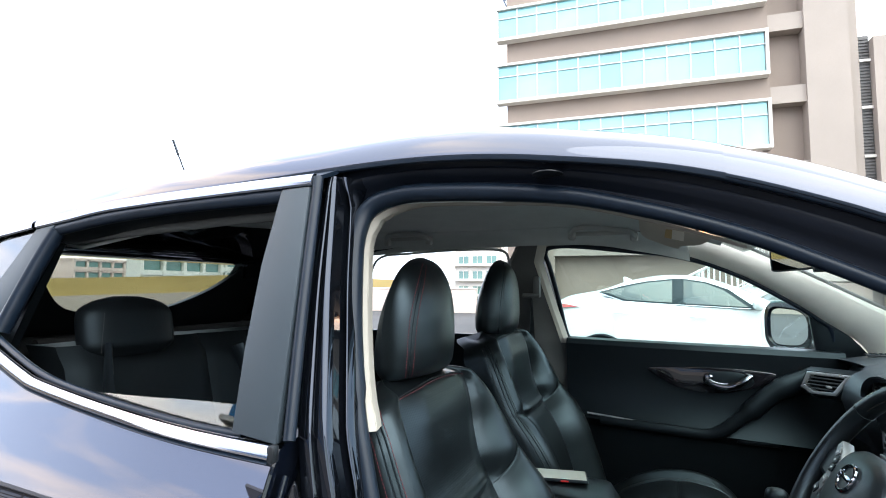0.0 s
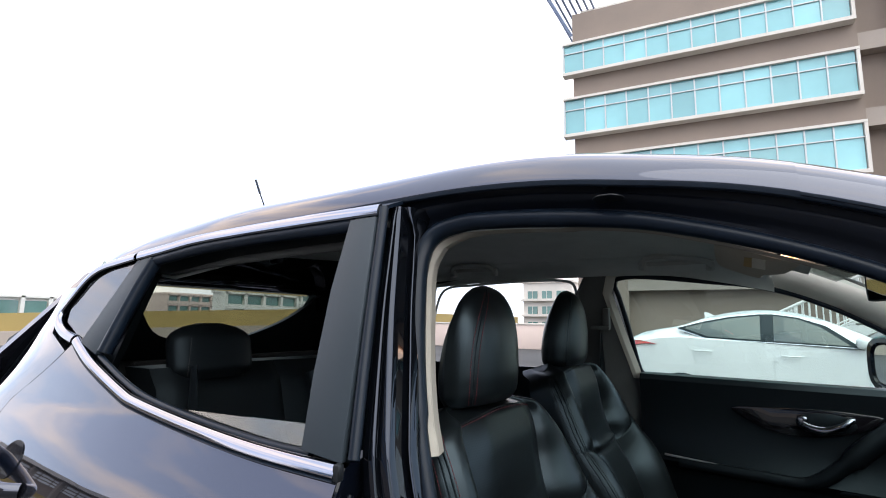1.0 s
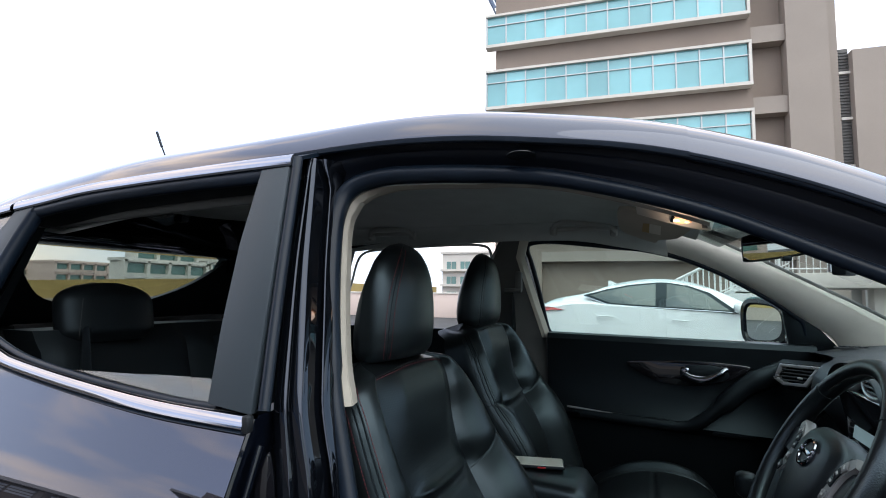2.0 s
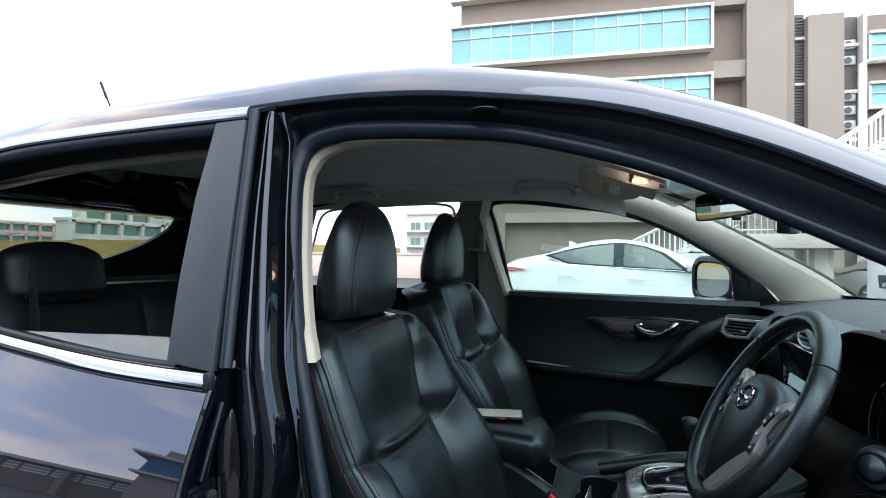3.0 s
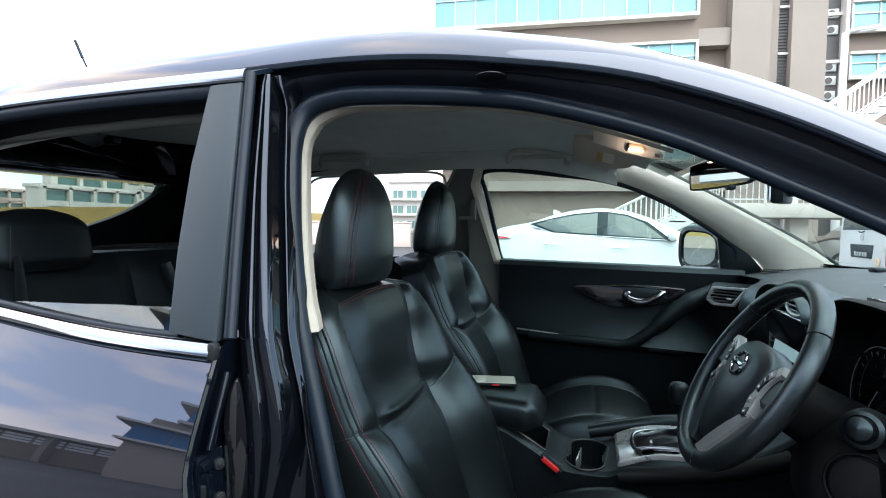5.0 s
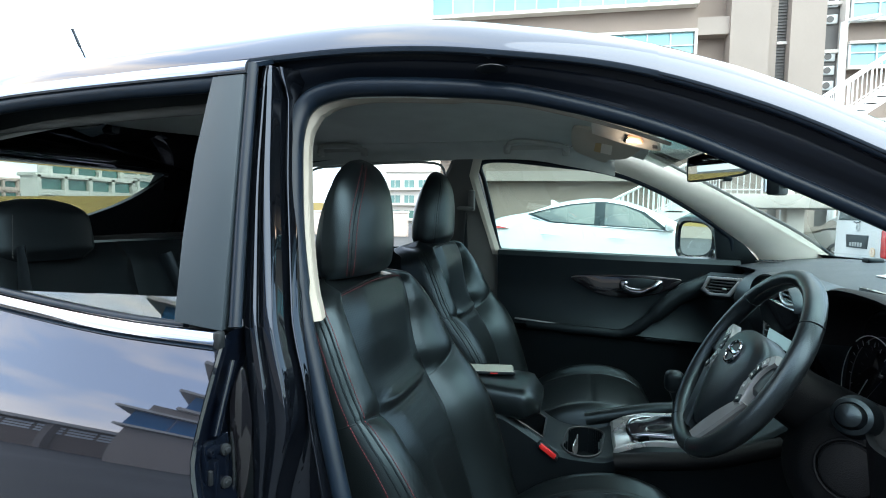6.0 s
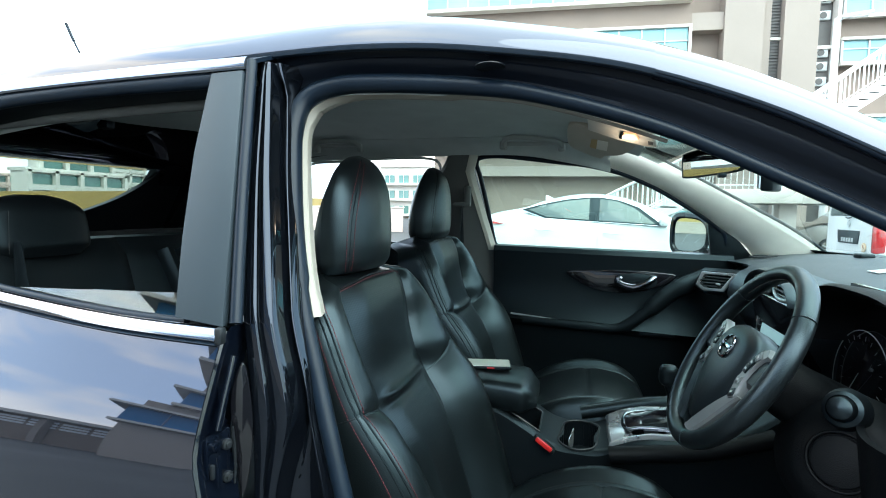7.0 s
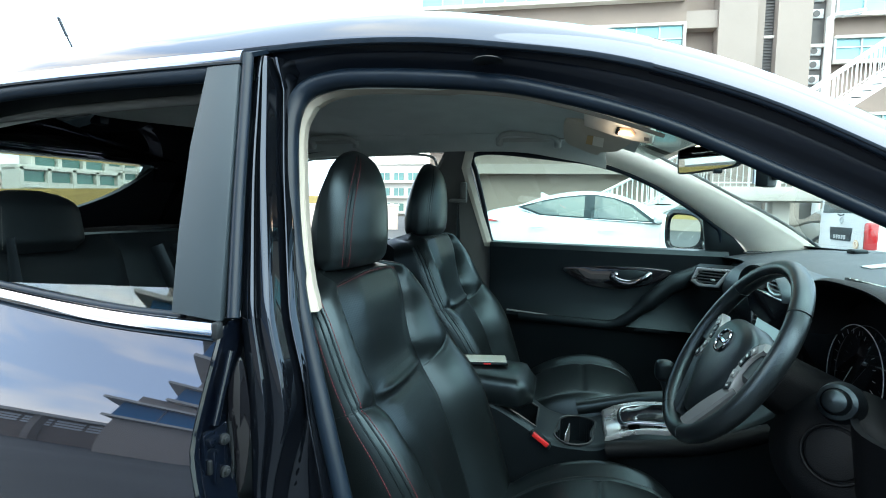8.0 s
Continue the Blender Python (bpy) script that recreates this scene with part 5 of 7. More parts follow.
# rear bench
rows = []
for z in np.linspace(0.55, 1.14, 24):
    row = []
    for y in np.linspace(-0.66, 0.66, 67):
        x = -0.66 - (z - 0.55) * 0.26
        x += 0.02 * math.cos(y * 9.5) - 0.015 * dent(abs(y) - 0.22, 0.02) - 0.02 * step(0.60, 0.66, abs(y))
        x -= 0.03 * step(1.08, 1.14, z)
        row.append(Vector((x, y, z)))
    rows.append(row)
bench = part("rear_bench", shell(rows, 0.12, (-1, 0, 0)), "leather_dull", suv, "black leather rear bench")
part("bench_cushion", rbox((0.50, 1.30, 0.16), (-0.42, 0, 0.50), 0.04, 3), "leather", bench)


def rear_headrest(cy):
    rows = []
    for k in np.linspace(0, 1, 16):
        w = 0.135 * (1 - 0.10 * (2 * k - 1) ** 4) * math.sqrt(max(0.02, 1 - max(0, (k - 0.55) / 0.46) ** 3)) * (0.85 + 0.15 * step(0, 0.15, k))
        d = 0.052 * (1 - 0.75 * max(0, k - 0.78) * 2.6) * (0.6 + 0.4 * step(0, 0.2, k))
        rows.append([Vector((-0.83 - 0.03 * k + d * math.copysign(abs(math.sin(t)) ** 0.8, math.sin(t)), cy + w * math.copysign(abs(math.cos(t)) ** 0.75, math.cos(t)), 1.105 + 0.158 * k)) for t in np.linspace(0, 2 * math.pi, 32, endpoint=False)])
    h = part("rear_headrest", sheet(rows, closed_u=True, cap=True, smooth=60), "leather_dull", bench)
    return h


for cy in (-0.475, 0.42):
    rear_headrest(cy)
stitches("stitching", [Vector((-0.783 - 0.01 * k, -0.585 + 0.01 * k, 1.12 + 0.10 * k)) for k in np.linspace(0, 1, 20)], bench, "thread_dark")
part("belt_guide", tube([(-0.735, -0.60, 1.15), (-0.72, -0.605, 1.05), (-0.69, -0.60, 0.95)], 0.022, 8, flat=0.25), "trim_black", bench)
for y in (-0.14, -0.06):
    part("rear_belt", tube([(-0.77, y, 1.10), (-0.71, y + 0.03, 0.92), (-0.66, y + 0.05, 0.70)], 0.020, 8, flat=0.2), "trim_black", bench)
part("parcel_shelf", rbox((0.75, 1.30, 0.03), (-1.32, 0, 1.10), 0.01), "carpet", suv)
part("shelf_edge", tube([(-1.0, -0.62, 1.135), (-1.02, 0, 1.14), (-1.0, 0.62, 1.135)], 0.014, 8), "carpet", suv)

# ---- floor pan, sills, front structure ----
part("floor_pan", rbox((3.1, 1.56, 0.05), (-0.25, 0, 0.31), 0.01), "carpet", suv)
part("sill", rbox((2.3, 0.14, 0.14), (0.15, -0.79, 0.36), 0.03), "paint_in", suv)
part("far_sill", rbox((2.3, 0.14, 0.14), (0.15, 0.79, 0.36), 0.03), "paint_in", suv)
part("firewall", rbox((0.06, 1.50, 0.72), (1.36, 0, 0.68), 0.01), "carpet", suv)
part("side_kick", rbox((0.35, 0.03, 0.55), (1.18, -0.76, 0.62), 0.01), "trim_black", suv)
rows = []
for x in np.linspace(1.40, 2.38, 14):
    rows.append([Vector((x - 0.10 * (y / 0.8) ** 2 * ((x - 1.4) / 0.98), y * (1 - 0.08 * ((x - 1.4) / 0.98) ** 2), 1.085 - 0.19 * ((x - 1.4) / 0.98) ** 1.6 - 0.05 * (y / 0.8) ** 4)) for y in np.linspace(-0.80, 0.80, 17)])
part("bonnet", shell(rows, 0.02, (0, 0, -1)), "paint", suv)
for s in (-1, 1):
    rows = []
    for x in np.linspace(1.12, 2.36, 26):
        arch = 0.36
        dx = abs(x - 1.50)
        if dx < 0.37:
            arch = 0.34 + math.sqrt(0.37 ** 2 - dx ** 2)
        top = 1.02 - 0.15 * max(0, (x - 1.40) / 0.96) ** 1.6
        rows.append([on_side(x, arch + (top - arch) * k, 0, s) for k in np.linspace(0, 1, 8)])
    part("front_wing", shell(rows, 0.02, (0, -s, 0)), "paint", suv)
part("front_bumper", shell([[Vector((2.36 + 0.09 * (1 - (y / 0.78) ** 2) - 0.03 * ((z - 0.55) / 0.3) ** 2, y, z)) for y in np.linspace(-0.78, 0.78, 15)] for z in np.linspace(0.25, 0.86, 8)], 0.04, (-1, 0, 0)), "paint", suv)
part("rear_bumper", shell([[Vector((-1.95 - 0.05 * (1 - (y / 0.82) ** 2), y, z)) for y in np.linspace(-0.82, 0.82, 15)] for z in np.linspace(0.28, 0.62, 6)], 0.05, (1, 0, 0)), "black_plastic", suv)


def wheel(parent, x, y, s, r=0.34):
    rows = []
    for a in np.linspace(0, 2 * math.pi, 40, endpoint=False):
        rows.append([Vector((x + math.cos(a) * q, y + s * o, r + math.sin(a) * q)) for q, o in ((r * 0.66, -0.10), (r * 0.9, -0.115), (r, -0.08), (r, 0.08), (r * 0.9, 0.115), (r * 0.66, 0.10))])
    w = part("wheel", sheet(rows, closed_v=True, closed_u=True), "tyre", parent)
    bm = [disc((x, y + s * 0.05, r), (0, 1, 0), r * 0.66, 0.04, 0.004, 40)]
    for k in range(5):
        a = k * 2 * math.pi / 5 + 0.3
        bm.append(tube([(x, y + s * 0.09, r), (x + math.cos(a) * r * 0.64, y + s * 0.095, r + math.sin(a) * r * 0.64)], 0.03, 8))
    part("rim", blend(*bm), "rim", w)
    return w


for x in (-1.16, 1.50):
    for s in (-1, 1):
        wheel(suv, x, s * 0.79, s)

# ---- dashboard ----
PROF = ((1.50, 1.112), (1.40, 1.108), (1.30, 1.098), (1.18, 1.080), (1.10, 1.065), (1.055, 1.045), (1.03, 1.010), (1.022, 0.970), (1.035, 0.925), (1.075, 0.885), (1.11, 0.82), (1.14, 0.72), (1.17, 0.60), (1.22, 0.45))
rows = []
for y in np.linspace(-0.735, 0.735, 100):
    pull = 0.03 * (y / 0.735) ** 4
    back = 0.085 * step(0.43, 0.56, y) + 0.15 * step(-0.14, -0.18, y) * step(-0.63, -0.59, y)
    rows.append([Vector((x + pull * -0.2 + (back if 0.85 < z < 1.05 and x < 1.1 else 0.0), y, z - 0.012 * (y / 0.735) ** 4)) for x, z in PROF])
dash_me = shell(rows, 0.01, (1, 0, -0.5), smooth=45)
dash_me.materials.append(M["dash"])
dash_me.materials.append(M["dash_top"])
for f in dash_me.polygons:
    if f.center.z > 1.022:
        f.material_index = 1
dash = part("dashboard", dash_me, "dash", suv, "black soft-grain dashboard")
# passenger end vent: a chrome frame with slats
VC, VW, VH = Vector((1.03, 0.58, 0.985)), Vector((0.655, -0.755, 0.0)).normalized(), Vector((0.08, 0.06, 0.99)).normalized()


def vent_pt(a, b, d=0.0):
    return VC + VW * a + VH * b + VW.cross(VH).normalized() * d


vo = [(-0.069, 0.034), (0.074, 0.040), (0.027, -0.0315), (-0.054, -0.0376), (-0.089, -0.0195)]
vi = [(-0.056, 0.0235), (0.052, 0.0285), (0.016, -0.0225), (-0.046, -0.0265), (-0.074, -0.0135)]
bm = bmesh.new()
for d0, d1 in ((-0.012, 0.010),):
    o0 = [bm.verts.new(vent_pt(a, b, d0)) for a, b in vo]
    i0 = [bm.verts.new(vent_pt(a, b, d0)) for a, b in vi]
    o1 = [bm.verts.new(vent_pt(a, b, d1)) for a, b in vo]
    i1 = [bm.verts.new(vent_pt(a, b, d1)) for a, b in vi]
    for k in range(5):
        j = (k + 1) % 5
        for q in ((o0[k], o0[j], i0[j], i0[k]), (o1[k], i1[k], i1[j], o1[j]), (o0[k], o1[k], o1[j], o0[j]), (i0[k], i0[j], i1[j], i1[k])):
            bm.faces.new(q)
bmesh.ops.recalc_face_normals(bm, faces=bm.faces)
bmesh.ops.bevel(bm, geom=list(bm.edges), offset=0.002, segments=2, affect='EDGES', profile=0.5)
vent = part("side_vent", bm, "silver", dash, "silver-framed air vent")
part("vent_box", plate([vent_pt(a * 0.98, b * 0.98, -0.011) for a, b in vi], VW.cross(VH).normalized() * -0.002), "trim_black", vent)
for k in range(5):
    b = 0.016 - k * 0.0115
    part("slat", tube([vent_pt(-0.060 - 0.002 * k, b, 0.004), vent_pt(0.046 - 0.008 * k, b + 0.003, 0.004)], 0.0030, 8, flat=1.8), "black_plastic", vent)
part("vent_tab", rbox((0.012, 0.030, 0.006), vent_pt(0.004, -0.006, 0.010), 0.002), "silver", vent)
part("vent_bulge", sheet([[vent_pt(a * q, b * q, d) for a, b in vo] for q, d in ((1.0, 0.004), (1.08, 0.004), (1.22, -0.012), (1.42, -0.045))], closed_u=True), "dash", dash)

# centre stack: hood with vents, display
stack = part("dash_centre", plate([(1.005, 0.155, 1.03), (1.005, -0.155, 1.03), (1.06, -0.125, 0.72), (1.06, 0.125, 0.72)], (0.10, 0, 0.0), 0.012, 3), "piano", suv, "gloss black centre stack with display")
SN = Vector((-0.985, 0, 0.17))
SU = Vector((0.17, 0, 0.985))


def st(y, b, d=0.0):
    return Vector((1.0285, y, 0.945)) + SU * b * 1.0 - SN * -d


part("display", plate([st(0.105, 0.045, 0.0), st(-0.105, 0.045, 0.0), st(-0.105, -0.045, 0.0), st(0.105, -0.045, 0.0)], SN * 0.006, 0.002), "screen", stack)
disp = mat("lit_display", (0.30, 0.36, 0.40), 0.1, 0, 0.05, 6, emit=(0.55, 0.76, 0.82), emit_strength=0.11)
part("display_glow", plate([st(0.078, 0.036, 0.0065), st(-0.084, 0.036, 0.0065), st(-0.084, -0.034, 0.0065), st(0.078, -0.034, 0.0065)], SN * 0.001), disp, stack, "pale lit navigation screen")
part("display_frame", blend(rbox((0.008, 0.235, 0.008), st(0, 0.052, 0.006), 0.002), rbox((0.008, 0.235, 0.008), st(0, -0.052, 0.006), 0.002), rbox((0.008, 0.010, 0.10), st(0.118, 0, 0.006), 0.002), rbox((0.008, 0.010, 0.10), st(-0.118, 0, 0.006), 0.002)), "silver", stack)
for k in range(6):
    part("button", rbox((0.006, 0.012, 0.011), st(0.094, 0.034 - 0.0135 * k, 0.008), 0.0015), "black_plastic", stack)
    part("button", rbox((0.006, 0.012, 0.011), st(-0.096, 0.034 - 0.0135 * k, 0.008), 0.0015), "black_plastic", stack)
for k in range(8):
    part("button", rbox((0.008, 0.016, 0.012), (1.052, -0.07 + 0.02 * k, 0.835), 0.002), "black_plastic", stack)
part("knob", disc((1.045, 0.09, 0.865), (-1, 0, 0.2), 0.016, 0.02, 0.003), "silver", stack)
part("knob", disc((1.045, -0.09, 0.865), (-1, 0, 0.2), 0.016, 0.02, 0.003), "silver", stack)
for cy in (0.075, -0.075):
    vv = [(cy + 0.064 * math.cos(a), 1.055 + 0.026 * math.sin(a)) for a in np.linspace(0, 2 * math.pi, 28, endpoint=False)]
    part("vent_ring", tube([Vector((1.018 + (z - 1.055) * 0.25, y, z)) for y, z in vv], 0.007, 8, closed=True), "silver", stack)
    part("vent_dark", plate([Vector((1.026 + (z - 1.055) * 0.25, y, z)) for y, z in vv], (0.01, 0, 0)), "trim_black", stack)
    for k in range(4):
        part("slat", tube([(1.014, cy - 0.056, 1.039 + 0.011 * k), (1.014, cy + 0.056, 1.039 + 0.011 * k)], 0.003, 6), "black_plastic", stack)
rows = []
for a in np.linspace(0, math.pi, 22):
    c, s = math.cos(a), math.sin(a)
    rows.append([Vector((x, c * w, 1.028 + s * h)) for x, w, h in ((1.000, 0.150, 0.058), (0.992, 0.162, 0.066), (1.01, 0.170, 0.072), (1.10, 0.172, 0.060), (1.22, 0.17, 0.02))])
part("stack_hood", shell(rows, 0.004, (0, 0, -1)), "dash", stack)

# instrument hood and dials
rows = []
for a in np.linspace(-0.12, math.pi + 0.12, 30):
    c, s = math.cos(a), math.sin(a)
    y = -0.385 - 0.215 * math.copysign(abs(c) ** 0.7, c)
    rows.append([Vector((x, -0.385 + (y + 0.385) * w, 0.985 + (math.copysign(abs(s) ** 0.75, s)) * h)) for x, w, h in ((1.11, 0.84, 0.085), (1.06, 0.90, 0.100), (1.022, 0.95, 0.108), (1.014, 1.0, 0.116), (1.026, 1.03, 0.121), (1.10, 1.06, 0.110), (1.26, 1.08, 0.05))])
hood = part("instrument_hood", sheet(rows), "dash_low", dash, "black cowl over the instruments")
part("dial_face", plate([(1.095, -0.60, 0.80), (1.095, -0.16, 0.80), (1.115, -0.16, 1.09), (1.115, -0.60, 1.09)], (0.01, 0, 0)), "piano", hood)
for cy in (-0.51, -0.27):
    part("dial_ring", tube([(1.093 + 0.006 * math.sin(a), cy + 0.108 * math.cos(a), 0.895 + 0.108 * math.sin(a)) for a in np.linspace(0, 2 * math.pi, 48, endpoint=False)], 0.0010, 6, closed=True), "mullion", hood)
    for k in range(16):
        a = radians(-40 + k * 260 / 15)
        part("tick", tube([(1.094, cy + 0.080 * math.cos(a), 0.915 + 0.080 * math.sin(a)), (1.094, cy + 0.070 * math.cos(a), 0.915 + 0.070 * math.sin(a))], 0.0007, 4), "grey_plastic", hood)
    part("needle", tube([(1.091, cy, 0.915), (1.091, cy + 0.04, 0.86)], 0.0009, 5), "mullion", hood)
# lower panel by the driver's knee
part("knee_panel", shell([[Vector((1.0 + (0.98 - z) * 0.12 - 0.065 * math.exp(-((y + 0.62) / 0.12) ** 2), y, z)) for y in np.linspace(-0.735, -0.17, 26)] for z in np.linspace(0.905, 0.58, 12)], 0.012, (1, 0, 0)), "dash_low", dash)
SP, SPN = Vector((0.945, -0.548, 0.840)), Vector((-0.62, -0.72, 0.30)).normalized()
spu = SPN.cross(Vector((0, 0, 1))).normalized()
spv = spu.cross(SPN)
part("side_pod", sheet([[SP + (spu * math.cos(a) + spv * math.sin(a)) * r + SPN * d for a in np.linspace(0, 2 * math.pi, 40, endpoint=False)] for r, d in ((0.115, -0.05), (0.085, -0.015), (0.064, -0.004), (0.0, -0.002))], closed_u=True), "dash_low", dash)
part("speaker_ring", tube([SP + (spu * math.cos(a) + spv * math.sin(a)) * 0.047 for a in np.linspace(0, 2 * math.pi, 40, endpoint=False)], 0.0028, 8, closed=True), "dash_low", dash)
part("speaker_grille", disc(SP + SPN * 0.001, SPN, 0.041, 0.007, 0.003, 40), "dash_low", dash)
BT = Vector((0.945, -0.540, 0.926))
part("start_button", sheet([[BT + (spu * math.cos(a) + spv * math.sin(a)) * r + SPN * d for a in np.linspace(0, 2 * math.pi, 28, endpoint=False)] for r, d in ((0.036, -0.03), (0.029, -0.006), (0.0225, -0.002), (0.0215, -0.005), (0.0195, -0.002), (0.0175, 0.007), (0.011, 0.012), (0.0, 0.014))], closed_u=True), "dash", dash, "round gloss black start button")
part("vent_tick", plate([(0.985, -0.69, 0.80), (0.985, -0.66, 0.79), (0.985, -0.68, 0.77)], (0.004, 0, 0)), "silver", dash)
# defroster slots on the dash
part("defroster", rbox((0.10, 0.03, 0.006), (1.20, 0.66, 1.079), 0.002), "black_plastic", dash)
for k in range(6):
    part("defroster_slot", rbox((0.008, 0.024, 0.005), (1.165 + 0.014 * k, 0.66, 1.0825), 0.001), "trim_black", dash)
part("hazard_light", rbox((0.004, 0.018, 0.003), (0.985, 0.717, 1.008), 0.0005), mat("amber_light", (0.8, 0.25, 0.05), 0.4, emit=(1, 0.3, 0.05), emit_strength=0.6), pdoor)

# ---- steering wheel ----
WC = Vector((0.822, -0.405, 0.966))
TILT = radians(30)
WU = Vector((math.sin(TILT), 0, math.cos(TILT)))
WY = Vector((0, 1, 0))
WN = Vector((-math.cos(TILT), 0, math.sin(TILT)))     # to the driver


def wp(a, b, d=0.0):
    return WC + WY * a + WU * b + WN * d


R = 0.187
n_rim = 96
rows = []
for i in range(n_rim):
    t = 2 * math.pi * i / n_rim
    rad = R * (1 - 0.012 * max(0, -math.sin(t)) ** 3)
    tr = 0.0172
    c = wp(rad * math.cos(t), rad * math.sin(t))
    e = WY * math.cos(t) + WU * math.sin(t)
    rows.append([c + (e * math.cos(q) * 0.95 + WN * math.sin(q) * 1.05) * tr for q in np.linspace(0, 2 * math.pi, 16, endpoint=False)])
sw = part("steering_wheel", sheet(rows, closed_u=True, closed_v=True, smooth=60), "wheel_leather", suv, "black leather three-spoke steering wheel")
for t in (38, 142, 248, 292):
    t = radians(t)
    c = wp(R * math.cos(t), R * math.sin(t))
    e = WY * math.cos(t) + WU * math.sin(t)
    part("rim_seam", tube([c + (e * math.cos(q) + WN * math.sin(q) * 1.06) * 0.0173 for q in np.linspace(0, 2 * math.pi, 20, endpoint=False)], 0.0009, 5, closed=True), "trim_black", sw)
for a0, a1 in ((44, 136), (150, 240)):
    stitches("rim_stitching", [wp((R - 0.0165) * math.cos(radians(a)), (R - 0.0165) * math.sin(radians(a)), 0.006) for a in np.linspace(a0, a1, 60)], sw, "thread_dark", 0.006, 0.004, 0.0014)
# hub
hub = []
for q, d in ((0.30, 0.019), (0.7, 0.016), (0.92, 0.009), (1.0, 0.001), (1.0, -0.03)):
    ring = []
    for t in np.linspace(0, 2 * math.pi, 40, endpoint=False):
        c, s = math.cos(t), math.sin(t)
        a = 0.100 * math.copysign(abs(c) ** 0.75, c) * (1 - 0.62 * max(0, -s) ** 1.5)
        b = (0.070 if s > 0 else 0.140) * math.copysign(abs(s) ** 0.8, s)
        ring.append(wp(a * q, b * q - 0.006, d))
    hub.append(ring)
part("hub", sheet(hub, closed_u=True, cap=True, smooth=50), "dash", sw, "grained black airbag cover")
for s in (-1, 1):
    arm = []
    for k in np.linspace(0, 1, 10):
        a = s * (0.070 + 0.098 * k)
        w = 0.036 - 0.006 * k
        b = 0.008 - 0.004 * k
        arm.append([wp(a, b + w, -0.004), wp(a, b + w * 0.7, 0.003), wp(a, b - w * 0.7, 0.003), wp(a, b - w, -0.004), wp(a, b - w, -0.016), wp(a, b + w, -0.016)])
    spoke = part("spoke", sheet(arm, closed_u=True, cap=True), "trim_black", sw)
    line = smooth_path([(s * 0.116, -0.056, 0), (s * 0.104, -0.030, 0), (s * 0.102, 0.0, 0), (s * 0.112, 0.024, 0), (s * 0.134, 0.044, 0)], 5)
    pod = []
    for i, p in enumerate(line):
        k = i / (len(line) - 1)
        t = (line[min(i + 1, len(line) - 1)] - line[max(i - 1, 0)]).normalized()
        q = Vector((t.y, -t.x, 0)) * (0.008 + 0.009 * math.sin(math.pi * min(max(k * 0.9 + 0.06, 0), 1)))
        pod.append([wp(p.x + q.x, p.y + q.y, 0.003), wp(p.x + q.x * 0.8, p.y + q.y * 0.8, 0.008), wp(p.x - q.x * 0.8, p.y - q.y * 0.8, 0.008), wp(p.x - q.x, p.y - q.y, 0.003)])
    part("button_pod", shell(pod, 0.012, -WN), "grey_plastic", spoke, "satin grey switch pod")
    for k, nm in ((0.14, "trim_black"), (0.34, "grey_plastic"), (0.52, "trim_black"), (0.66, "trim_black"), (0.84, "grey_plastic")):
        i = int(k * (len(line) - 1))
        p = line[i]
        t = (line[i + 1] - line[i - 1]).normalized()
        q = Vector((t.y, -t.x, 0))
        part("switch", plate([wp(*((p + t * u * 0.0075 + q * v * 0.008).xy), 0.0075) for u, v in ((-1, -1), (1, -1), (1, 1), (-1, 1))], WN * 0.003, 0.001), nm, spoke)
        part("switch_mark", plate([wp(*((p + t * u * 0.002 + q * v * 0.0035).xy), 0.0104) for u, v in ((-1, -1), (1, -1), (1, 1), (-1, 1))], WN * 0.0006), "mullion", spoke)
for s, nm in ((-1, "grey_plastic"), (1, "dash")):
    arm = []
    for k in np.linspace(0, 1, 12):
        a = s * (0.122 - 0.085 * k ** 0.85)
        b = -0.046 - 0.118 * k
        w = 0.016 + 0.010 * math.sin(math.pi * k * 0.8)
        d = 0.006
        arm.append([wp(a - w, b, d - 0.004), wp(a - w * 0.75, b, d), wp(a + w * 0.75, b, d), wp(a + w, b, d - 0.004), wp(a + w, b, d - 0.02), wp(a - w, b, d - 0.02)])
    part("lower_spoke", sheet(arm, closed_u=True, cap=True), nm, sw, "satin grey lower spoke")
em = [wp(0.026 * math.cos(t), 0.009 + 0.0225 * math.sin(t), 0.021) for t in np.linspace(0, 2 * math.pi, 36, endpoint=False)]
part("badge", blend(tube(em, 0.0032, 8, closed=True), plate([wp(-0.029, 0.0045, 0.019), wp(0.029, 0.0045, 0.019), wp(0.029, 0.0135, 0.019), wp(-0.029, 0.0135, 0.019)], WN * 0.004, 0.001)), "chrome", sw, "chrome oval badge with a cross bar")
part("badge_back", plate([wp(0.025 * math.cos(t), 0.009 + 0.0215 * math.sin(t), 0.016) for t in np.linspace(0, 2 * math.pi, 30, endpoint=False)], WN * 0.004), "trim_black", sw)
# column shroud and stalks
rows = []
for k in np.linspace(0, 1, 8):
    c = WC - WN * (0.035 + 0.24 * k) + Vector((0, 0, -0.004))
    w, h = 0.052 + 0.028 * k, 0.048 + 0.022 * k
    rows.append([c + WY * w * math.copysign(abs(math.cos(t)) ** 0.7, math.cos(t)) + WU * h * math.copysign(abs(math.sin(t)) ** 0.7, math.sin(t)) for t in np.linspace(0, 2 * math.pi, 28, endpoint=False)])
col = part("steering_column", sheet(rows, closed_u=True, cap=True), "dash_low", suv)
for s in (1,):
    q = WC - WN * 0.075
    part("stalk", tube([q + WY * s * 0.04, q + WY * s * 0.10 + WU * 0.014, q + WY * s * 0.155 + WU * 0.026], [0.008, 0.008, 0.011], 10), "black_plastic", col)

